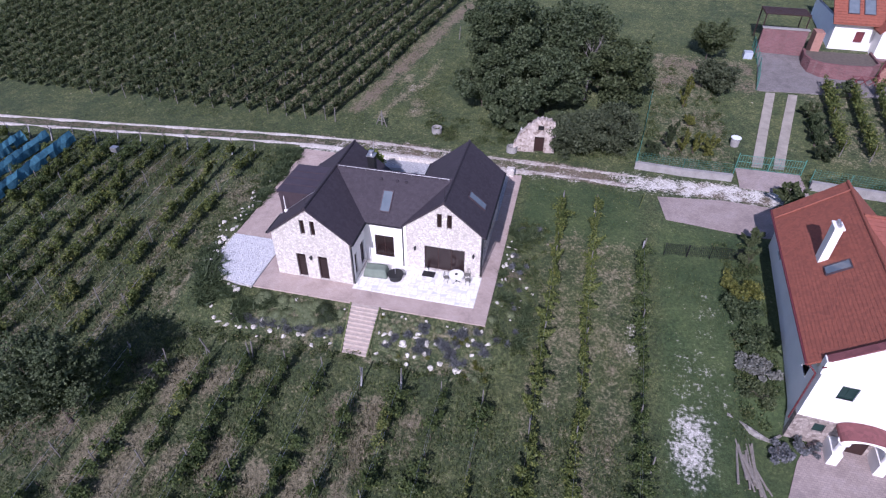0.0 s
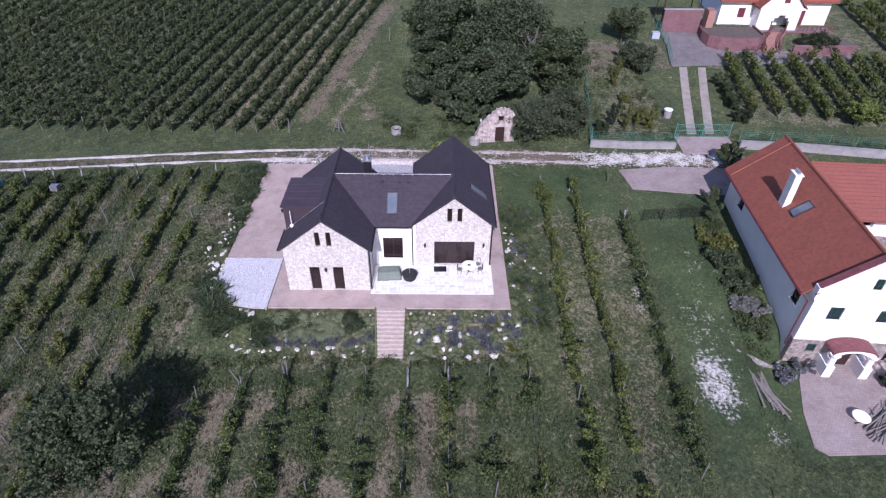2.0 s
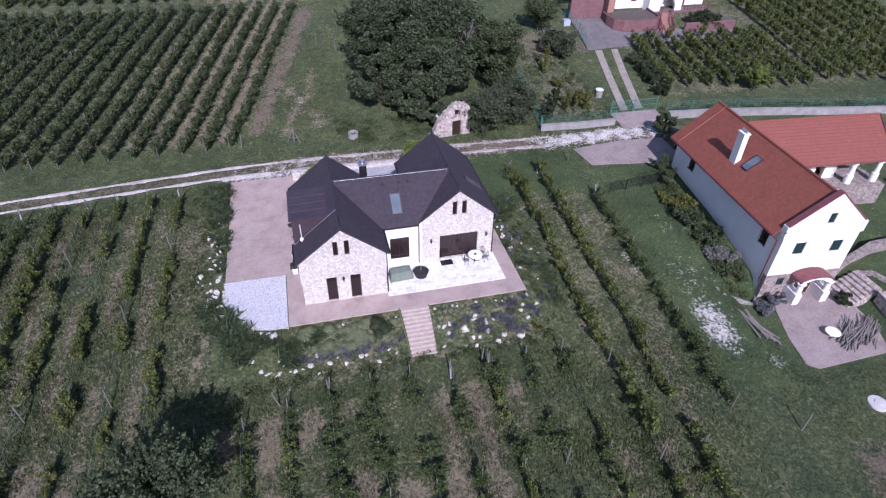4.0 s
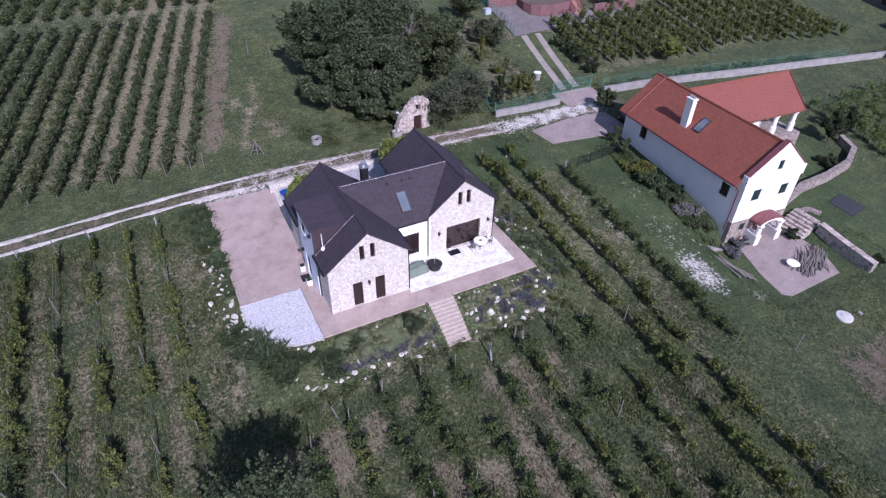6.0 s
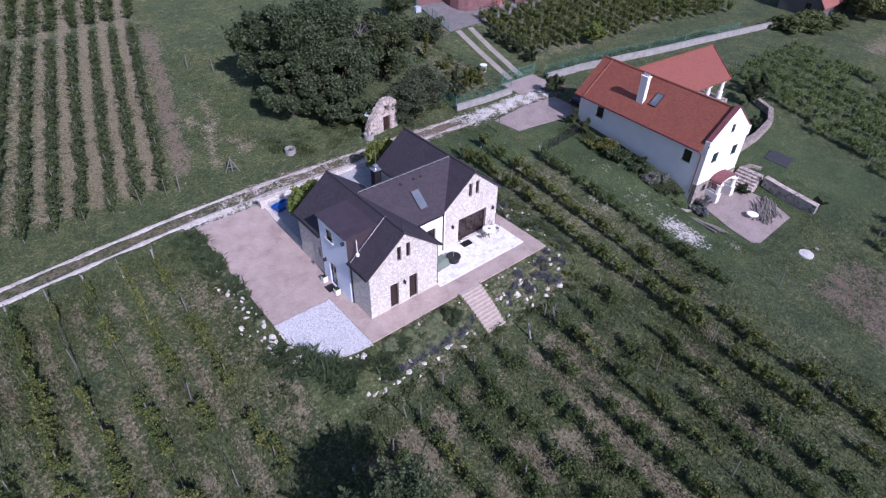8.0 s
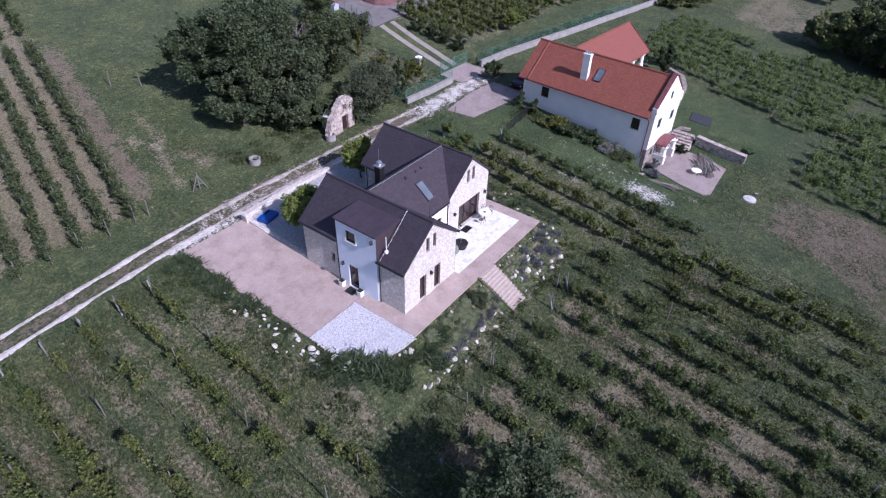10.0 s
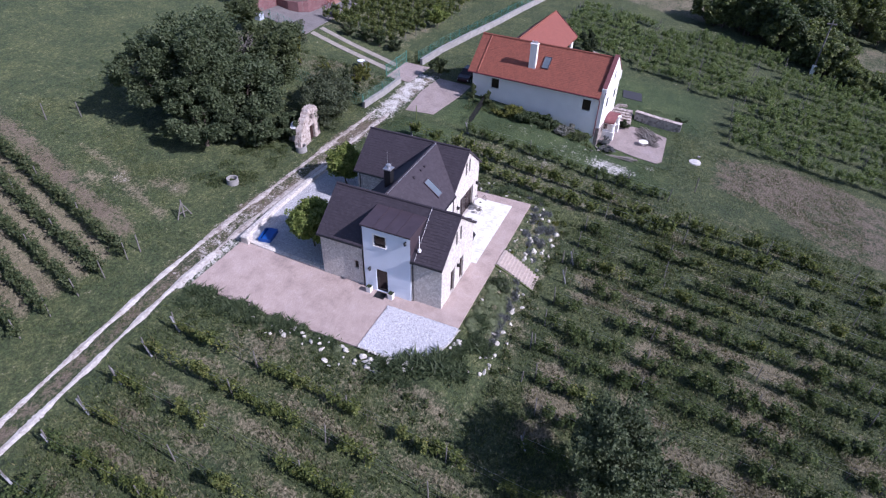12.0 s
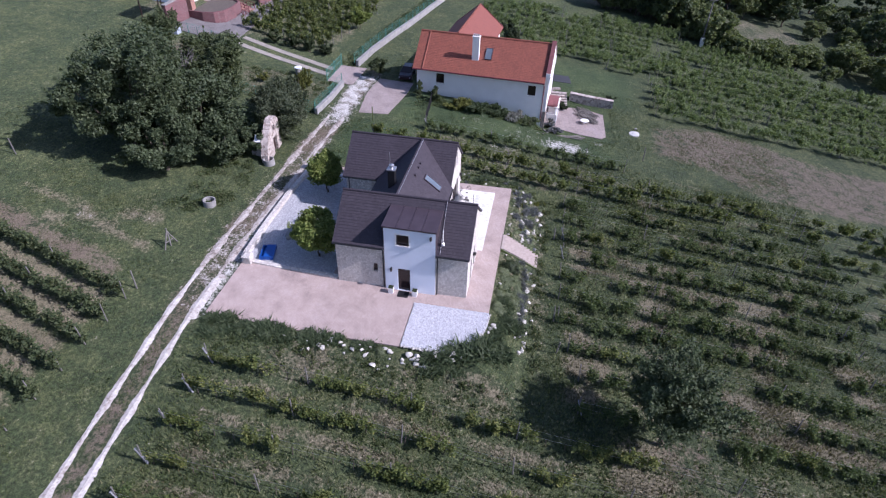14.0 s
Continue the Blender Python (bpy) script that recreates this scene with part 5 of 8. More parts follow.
sheet("pavement", [(37.3, 21.2), (43.4, 21.0), (43.2, 24.6), (37.3, 24.6)], M_pavers2, "grey-pink paved apron before the garden gate", "pavement", 0.04)
sheet("pavement", [(41.3, 40.0), (50.0, 40.5), (66.0, 41.6), (66.0, 43.2), (52.0, 44.6), (47.6, 49.0), (42.4, 49.2)], M_pavers3, "grey paved yard before the brick walls", "pavement", 0.1, 0.3)


# ---- the brick-walled villa up the slope ----
def villa():
    h = thing("villa", "white villa with a red tiled roof above brick retaining walls", "house", pose(0, 0, 0))
    z0 = 3.6
    part("garage_wall", Geo().box(42.2, 47.4, 49.2, 49.6, z0, 7.2), M_brick, h, "red brick garage wall")
    part("coping", Geo().box(42.1, 47.5, 49.1, 49.7, 7.203, 7.33), M_concrete, h)
    g, gc = Geo(), Geo()
    pts = [(47.4, 49.2), (47.0, 46.8), (47.4, 45.2), (48.6, 44.2), (51.0, 43.9), (53.8, 44.2), (55.0, 45.4), (55.2, 49.5)]
    for (a, b), (c, d) in zip(pts, pts[1:]):
        v = Vector((c - a, d - b, 0)).normalized()
        n = Vector((-v.y, v.x, 0)) * 0.25
        P = [Vector((a, b, 0)), Vector((c, d, 0)), Vector((c, d, 0)) + n, Vector((a, b, 0)) + n]
        g.hexa([p + Vector((0, 0, z0 - 0.5)) for p in P] + [p + Vector((0, 0, 5.2)) for p in P])
    part("planter_wall", g, M_brick, h, "curved red brick planter wall")
    part("planter_soil", Geo().prism([(p[0] * 0.97 + 51 * 0.03, p[1] * 0.97 + 46 * 0.03) for p in pts], 4.6, 4.95), M_soil, h)
    st = part("stair", Geo().hexa([(54.4, 43.4, z0 - 0.7), (56.4, 42.9, z0 - 0.7), (59.6, 49.3, 3.6), (57.9, 49.3, 3.6), (54.4, 43.4, z0 - 0.3), (56.4, 42.9, z0 - 0.3), (59.6, 49.3, 4.3), (57.9, 49.3, 4.3)]), M_brick, h, "brick garden stair")
    curve = lambda f: (54.5 + 3.3 * f ** 1.5, 43.3 + 6.0 * f)
    for k in range(14):
        f = (k + 0.5) / 14
        x, y = curve(f)
        z = z0 - 0.3 + 0.95 * f
        part("tread", Geo().box(x, x + 1.9, y - 0.24, y + 0.24, z - 0.1, z + 0.14), M_tread, st, "worn orange-brown tread")
    g = Geo()
    for s in (0.0, 1.95):
        for k in range(8):
            (x0, y0), (x1, y1) = curve(k / 8), curve((k + 1) / 8)
            za, zb = z0 + 0.75 + 0.95 * k / 8, z0 + 0.75 + 0.95 * (k + 1) / 8
            g.tube((x0 + s, y0, za), (x1 + s, y1, zb), 0.06, None, 6)
            g.tube((x0 + s, y0, za - 0.45), (x1 + s, y1, zb - 0.45), 0.05, None, 6)
            g.tube((x0 + s, y0, za - 1.1), (x0 + s, y0, za), 0.05, None, 6)
    part("railing", g, M_roof_edge, h, "dark red timber stair railing")
    rail = part("fence_rail", Geo().tube((51.7, 43.2, z0 + 0.75), (54.6, 43.2, z0 + 0.75), 0.05, None, 5), M_roof_edge, h, "dark red timber fence rail")
    for k in range(3):
        x = 51.8 + 0.9 * k
        part("brace", Geo().tube((x, 43.18, z0 - 0.3), (x + 0.9, 43.18, z0 + 0.7), 0.05, None, 5), M_roof_edge, rail)
        part("brace", Geo().tube((x + 0.9, 43.24, z0 - 0.3), (x, 43.24, z0 + 0.7), 0.05, None, 5), M_roof_edge, rail)
    part("low_wall", Geo().box(58.0, 66.4, 43.0, 43.3, z0 - 0.6, 4.6), M_brick, h, "low red brick garden wall")
    part("bed_soil", Geo().box(60.2, 66.4, 43.3, 47.0, z0 - 0.6, 4.4), M_soil, h)
    front = [(2.6, 3.6, 5.5, 6.8), (11.0, 12.2, 4.5, 6.5)]
    part("wall", wall(Geo(), (51.0, 52.0, 0), (1, 0, 0), 15.5, 4.0, lambda u: 8.0, front, 0.4), M_plaster, h, "white front wall")
    for q in front:
        opening(h, "window", (51.0, 52.0, 0), (1, 0, 0), q, 0.1, M_roof_edge, M_roof_edge, 1, "dark red shuttered window", M_white)
    # white wall like the others; the blue of its shade is put into the plaster
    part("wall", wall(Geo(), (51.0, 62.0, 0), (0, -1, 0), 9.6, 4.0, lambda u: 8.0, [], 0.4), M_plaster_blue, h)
    part("wall", wall(Geo(), (66.5, 52.4, 0), (0, 1, 0), 9.6, 4.0, lambda u: 8.0, [], 0.4), M_plaster, h)
    g = Geo()
    slope(g, (50.4, 51.3, 7.9), (67.1, 51.3, 7.9), (50.4, 57, 12.2), (67.1, 57, 12.2), 18, 0.045)
    slope(g, (67.1, 62.7, 7.9), (50.4, 62.7, 7.9), (67.1, 57, 12.2), (50.4, 57, 12.2), 18, 0.045)
    slab(g, (50.4, 51.3, 7.9), (67.1, 51.3, 7.9), (67.1, 57, 12.2), (50.4, 57, 12.2), 0.2)
    slab(g, (67.1, 62.7, 7.9), (50.4, 62.7, 7.9), (50.4, 57, 12.2), (67.1, 57, 12.2), 0.2)
    part("roof", g, M_roof_red, h, "red tiled roof with solar panels")
    for x in (52.6, 54.4, 63.8, 65.4):
        z = 7.9 + (53.2 - 51.3) * 4.3 / 5.7
        roof_window(h, (x, 53.2, z + 0.05), (1, 0, 0), (0, 5.7, 4.3), 1.3, 2.2, "blue solar panel")
    # gabled porch wing with an arch
    gx, gw, ga = 55.7, 5.7, 10.9
    arch = [(2.0, 4.5, 4.2, 5.6), (2.25, 4.25, 5.6, 6.05), (2.75, 3.75, 6.05, 6.4), (2.9, 3.7, 8.0, 9.0)]
    part("gable_wall", wall(Geo(), (gx, 50.0, 0), (1, 0, 0), gw, 4.0, lambda u: ga - 0.15 - abs(u - gw / 2) * 1.05, arch, 0.35, (gw / 2,)), M_plaster, h, "white porch gable with an arched opening")
    opening(h, "window", (gx, 50.0, 0), (1, 0, 0), arch[3], 0.1, M_roof_edge, M_roof_edge, 1, "small dark red attic window", M_white)
    for x in (gx, gx + gw - 0.35):
        part("porch_wall", Geo().box(x, x + 0.35, 50.353, 51.98, 4.0, 7.7), M_plaster, h)
    g = Geo()
    for s in (-1, 1):
        a, b = gx + gw / 2 + s * 3.3, gx + gw / 2
        lo = ga - 3.3 * 1.05
        e = [(a, 49.6, lo), (a, 56.0, lo), (b, 56.0, ga), (b, 49.6, ga)]
        slope(g, e[0] if s > 0 else e[1], e[1] if s > 0 else e[0], e[3] if s > 0 else e[2], e[2] if s > 0 else e[3], 12, 0.04)
        slab(g, e[0], e[1], e[2], e[3], 0.16)
    part("gable_roof", g, M_roof_red, h, "red tiled roof of the porch gable")
    for y in (50.9, 52.6):
        roof_window(h, (gx + 1.3, y, ga - (gw / 2 - 1.3) * 1.05 + 0.08), (0, 1, 0), (1, 0, 1.05), 1.5, 2.4, "dark solar panel")
    part("inner_door", Geo().box(gx + 2.3, gx + 3.2, 51.88, 51.96, 4.4, 6.5), M_dark, h, "dark house door")
    part("balcony_floor", Geo().box(55.3, 66.5, 49.3, 51.98, 3.0, 4.4), M_brick, h)
    g = Geo()
    for k in range(9):
        x = 61.6 + 0.6 * k
        g.tube((x, 49.4, 4.4), (x, 49.4, 5.2), 0.04, None, 5)
    g.tube((61.6, 49.4, 5.2), (66.4, 49.4, 5.2), 0.05, None, 5).tube((61.6, 49.4, 4.8), (66.4, 49.4, 4.8), 0.04, None, 5)
    part("balcony_railing", g, M_roof_edge, h, "dark red timber railing")
    part("cabin", Geo().box(48.2, 49.2, 49.0, 50.6, 4.5, 7.2), M_tread, h, "orange-brown timber shed")
    for k in range(9):
        part("pergola_slat", Geo().box(42.2, 47.4, 50.2 + k * 0.35, 50.35 + k * 0.35, 8.6, 8.75), M_dark, h)
    for x in (42.3, 47.2):
        part("pergola_beam", Geo().box(x, x + 0.12, 50.1, 53.4, 8.45, 8.6), M_dark, h)
        for y in (50.2, 53.2):
            part("pergola_post", Geo().box(x, x + 0.12, y, y + 0.12, 5.0, 8.45), M_dark, h)


villa()


def far_house(x, y, w, length, eave, ridge, label):
    """A neighbour's house at the end of the lane; its gable looks west."""
    z = hgt(x, y)
    h = thing("house", label, "house", pose(x, y, z))
    q = (ridge - eave) / (w / 2)
    part("gable_wall", wall(Geo(), (0, w, 0), (0, -1, 0), w, -0.6, lambda u: ridge - 0.2 - abs(u - w / 2) * q, [(w / 2 + 0.8, w / 2 + 1.8, 1.0, 2.3)], 0.35, (w / 2,)), M_wall_grey, h, "grey rendered gable")
    opening(h, "window", (0, w, 0), (0, -1, 0), (w / 2 + 0.8, w / 2 + 1.8, 1.0, 2.3), 0.1, M_dark, M_glass, 1, "dark window")
    for y_ in (0.0, w - 0.35):
        part("wall", Geo().box(0.36, length, y_, y_ + 0.35, -0.6, eave), M_wall_grey, h)
    part("wall", wall(Geo(), (length, 0.36, 0), (0, 1, 0), w - 0.72, -0.6, lambda u: ridge - 0.4 - abs(u + 0.36 - w / 2) * q, [], 0.35, (w / 2 - 0.36,)), M_wall_grey, h)
    g = Geo()
    for e, s in ((-0.5, 1), (w + 0.5, -1)):
        ze = eave - 0.5 * q
        a, b, c, d = (-0.4, e, ze), (length + 0.4, e, ze), (length + 0.4, w / 2, ridge), (-0.4, w / 2, ridge)
        slope(g, a if s > 0 else b, b if s > 0 else a, d if s > 0 else c, c if s > 0 else d, 16, 0.04)
        slab(g, a, b, c, d, 0.16)
    part("roof", g, M_roof_far, h, "faded red tiled roof")
    return h


far_house(104.0, 12.4, 7.6, 12.0, 2.6, 7.4, "grey gabled house with a faded red roof at the lane's end")
far_house(112.0, 27.0, 7.0, 14.0, 2.4, 5.6, "low farm building with a faded red roof behind the fields")
mesh_fence([(41.2, 40.2), (42.0, 45.0), (42.0, 50.5)], 1.3, 0.1, "dark rail fence beside the paved yard", 1.2, 0.3)

# ---- old cellar front, concrete rings and small farm things ----
ruin = thing("cellar_ruin", "crumbling pale stone cellar front with a timber door", "ruin", pose(17.4, 23.2, 0.6, 0, 0, 5))


def top_of(u):
    xs = [(-2.1, 0.8), (-1.7, 1.6), (-1.1, 2.5), (-0.5, 3.1), (0.1, 3.55), (0.8, 3.7), (1.4, 3.6), (1.9, 3.2), (2.1, 2.7)]
    worn = 0.13 * math.sin(u * 9.0) * math.cos(u * 5.3 + 1) + 0.06 * math.sin(u * 23.0)
    return float(np.interp(u - 2.1, [a for a, b in xs], [b for a, b in xs])) + worn


rh = [(2.1, 3.1, 0.0, 1.75), (2.35, 2.95, 2.3, 3.0)]
part("front_wall", wall(Geo(), (-2.1, 0, 0), (1, 0, 0), 4.2, -0.3, top_of, rh, 0.7, [0.2 * k for k in range(1, 21)]), M_stone_cellar, ruin)
part("door", Geo().box(0.0, 1.0, 0.25, 0.32, 0.0, 1.75), M_dark, ruin, "dark brown plank door")
part("opening_back", Geo().box(0.2, 0.9, 0.5, 0.56, 2.25, 3.05), M_black, ruin)
g = Geo()
for k in range(9):
    a = math.pi * k / 8
    g.v += [(1.15 * math.cos(a) + 0.15, 0.69, 2.3 * math.sin(a)), (1.1 * math.cos(a) + 0.15, 2.2, 1.6 * math.sin(a) - 0.2)]
for k in range(8):
    g.f.append((2 * k, 2 * k + 2, 2 * k + 3, 2 * k + 1))
part("vault", g, M_stone_cellar, ruin, "rubble vault behind the front")
part("white_sheet", Geo().hexa([(-1.5, 0.8, 2.0), (-0.8, 0.8, 2.5), (-0.8, 1.5, 2.4), (-1.5, 1.5, 1.9), (-1.5, 0.8, 2.05), (-0.8, 0.8, 2.55), (-0.8, 1.5, 2.45), (-1.5, 1.5, 1.95)]), M_white, ruin, "torn white tarpaulin")


def ring(x, y, tilt):
    ob = thing("concrete_ring", "open grey concrete well ring standing on the grass", "well ring", pose(x, y, hgt(x, y), tilt, 0, 0), group="concrete rings")
    g = Geo()
    n = 22
    for r, z in ((0.56, -0.05), (0.56, 0.6), (0.46, 0.6), (0.46, 0.1)):
        for k in range(n):
            t = 2 * math.pi * k / n
            g.v.append((r * math.cos(t), r * math.sin(t), z))
    for j in range(3):
        for k in range(n):
            g.f.append((j * n + k, j * n + (k + 1) % n, (j + 1) * n + (k + 1) % n, (j + 1) * n + k))
    part("shell", g, M_concrete, ob)
    part("earth", Geo().lathe(0, 0, [(0.46, 0.1), (0.46, 0.22)], 16), M_tree_d, ob)


ring(6.7, 24.9, 3)
ring(15.2, 22.9, -4)

well = thing("well_cover", "round white concrete well cover on the lawn", "well cover", pose(38.3, -15.9, hgt(38.3, -15.9)))
part("slab", Geo().lathe(0, 0, [(0.68, -0.2), (0.68, 0.1), (0.64, 0.14), (0.2, 0.17)], 24), M_well, well)
part("hatch", Geo().lathe(0, 0, [(0.28, 0.17), (0.26, 0.2)], 14), M_well, well)
part("stone", Geo().box(1.4, 1.7, -0.5, -0.2, -0.1, 0.14), M_concrete, well)
sheet("weed_sheet", [(51.0, -5.0), (53.6, -4.6), (54.0, -7.2), (51.3, -7.6)], M_mulch, "dark plastic weed sheet laid on the grass", "weed sheet", 0.06, 0.08)


def scatter_logs(name, label, cx, cy, n, length, spread, ang, material, r, seed, stack=0.0):
    rng = random.Random(seed)
    ob = thing(name, label, "wood pile", pose(cx, cy, hgt(cx, cy)))
    for k in range(n):
        a = radians(ang + rng.gauss(0, 14 if stack else 7))
        L = length * rng.uniform(0.6, 1.15) / 2
        x, y = rng.uniform(-spread, spread), rng.uniform(-spread, spread) * 0.5
        z = r + rng.uniform(0, stack)
        d = Vector((math.cos(a) * L, math.sin(a) * L, rng.uniform(-0.1, 0.1) * (1 if stack else 0.2)))
        c = Vector((x, y, z + hgt(cx + x, cy + y) - hgt(cx, cy)))
        part("pole", Geo().tube(c - d, c + d, r * rng.uniform(0.7, 1.3), r * rng.uniform(0.5, 1), 7), material, ob)


scatter_logs("vine_stakes", "grey wooden stakes lying side by side on the grass", 34.0, -7.6, 18, 3.2, 1.0, 100, M_log, 0.075, 3)
scatter_logs("brush_pile", "tangled heap of grey pruned branches on the patio", 42.3, -9.9, 85, 3.2, 1.3, 34, M_log, 0.045, 4, 0.26)
table = thing("round_table", "round white table standing on the patio", "table", pose(40.0, -9.6, -2.88))
part("top", Geo().lathe(0, 0, [(0.5, 0.42), (0.58, 0.45), (0.54, 0.48)], 24), M_white, table)
part("leg", Geo().lathe(0, 0, [(0.25, 0.0), (0.08, 0.1), (0.06, 0.42)], 10), M_white, table)


# ---- plants ----
def tris_mesh(name, verts, material):
    me = bpy.data.meshes.new(name)
    n = len(verts) // 3
    me.vertices.add(n * 3)
    me.vertices.foreach_set("co", np.asarray(verts, np.float32).reshape(-1))
    me.loops.add(n * 3)
    me.loops.foreach_set("vertex_index", np.arange(n * 3, dtype=np.int32))
    me.polygons.add(n)
    me.polygons.foreach_set("loop_start", np.arange(0, n * 3, 3, dtype=np.int32))
    me.materials.append(material)
    me.update(calc_edges=True)
    return me


def leaf_tris(c, size, rng, flat=0.35):
    """Pointed leaves round the centres c, each turned at random; flat: how much they lean to the sky."""
    n = len(c)
    nrm = rng.normal(size=(n, 3))
    nrm[:, 2] = np.abs(nrm[:, 2]) + flat
    nrm /= np.linalg.norm(nrm, axis=1)[:, None]
    t = np.cross(nrm, rng.normal(size=(n, 3)))
    t /= np.linalg.norm(t, axis=1)[:, None]
    b = np.cross(nrm, t)
    s = (size * rng.uniform(0.6, 1.35, n))[:, None]
    return np.stack([c - t * s * 0.4 - b * s * 0.46, c - t * s * 0.4 + b * s * 0.46, c + t * s * 0.6], 1).reshape(-1, 3)


def leaf_mesh(name, c, size, material, seed, flat=0.35):
    return tris_mesh(name, leaf_tris(np.asarray(c), size, np.random.default_rng(seed), flat), material)


def vine_segment(length, n, width, z0, z1, leaf, fill, material, seed):
    """A stretch of vines on their wires, along y: plant by plant, leaves strung along shoots that rise, lean out and droop."""
    rng = np.random.default_rng(seed)
    k = max(2, int(length / 0.9))
    cy = (np.arange(k) + 0.5) / k * length - length / 2 + rng.normal(0, 0.1, k)
    vig = np.clip(rng.normal(fill, 0.4, k), 0.06, 1.5)
    per = 9
    m = k * per
    plant = np.repeat(np.arange(k), per)
    v = np.clip(vig[plant], 0.15, 1.1)
    base = np.stack([rng.normal(0, 0.07, m), cy[plant] + rng.uniform(-0.42, 0.42, m), z0 + (z1 - z0) * rng.uniform(0.1, 0.4, m)], 1)
    rise = (z1 - base[:, 2]) * rng.uniform(0.45, 1.15, m) * (0.6 + 0.42 * v)
    tip = base + np.stack([rng.normal(0, 0.62, m) * width, rng.normal(0, 0.24, m), rise], 1)
    load = vig[plant] * rng.uniform(0.4, 1.2, m)
    who = rng.choice(m, n, p=load / load.sum())
    f = rng.beta(1.25, 1.15, n)[:, None]
    pos = base[who] + (tip[who] - base[who]) * f + rng.normal(0, 1, (n, 3)) * np.array([0.2 * width, 0.1, 0.09])
    pos[:, 2] -= 0.55 * f[:, 0] ** 2 * np.abs(tip[who, 0] - base[who, 0])
    pos[:, 2] = np.maximum(pos[:, 2], z0 * 0.6)
    pos[:, 1] = np.clip(pos[:, 1], -length * 0.56, length * 0.56)
    return leaf_mesh("foliage", pos, leaf, material, seed + 1)


def trunks_mesh(length, seed, h=0.75):
    rng = random.Random(seed)
    g = Geo()
    k = max(2, int(length / 0.9))
    for i in range(k):
        y = (i + 0.5) / k * length - length / 2
        g.tube((rng.uniform(-0.04, 0.04), y, -0.1), (rng.uniform(-0.08, 0.08), y + rng.uniform(-0.1, 0.1), h), 0.03, 0.02, 5, False)
    return g.mesh("vine_wood", M_bark)


POST = Geo().tube((0, 0, -0.3), (0, 0, 1.75), 0.045, 0.04, 6).mesh("post", M_wood_grey)
STAKE = Geo().box(-0.06, 0.06, -0.04, 0.04, -0.4, 1.35).mesh("end_post", M_post)
for v in STAKE.vertices:
    v.co.y -= 0.38 * max(0.0, v.co.z)


def variants(count, *args):
    return [vine_segment(*args, seed=100 * args[1] + 7 * k) for k in range(count)]


FULL = variants(6, 5.0, 2100, 0.5, 0.2, 1.6, 0.16, 1.3, M_leaf_n)
MEDIUM = variants(12, 2.5, 1050, 0.72, 0.1, 1.7, 0.14, 0.3, M_leaf)
THIN = variants(6, 2.5, 1300, 0.36, 0.1, 1.9, 0.135, 0.25, M_leaf_yy)
MIXED = variants(6, 2.5, 1300, 0.52, 0.12, 1.85, 0.14, 0.35, M_leaf_y)
FAR = variants(4, 5.0, 1000, 0.8, 0.2, 1.75, 0.22, 0.8, M_leaf_far)
SPARSE = variants(6, 5.0, 1700, 1.2, 0.25, 2.05, 0.17, 0.55, M_leaf_e)
RICH = variants(5, 2.5, 1100, 0.55, 0.15, 2.0, 0.17, 1.4, M_leaf_y)
STOCK2 = trunks_mesh(2.5, 4)


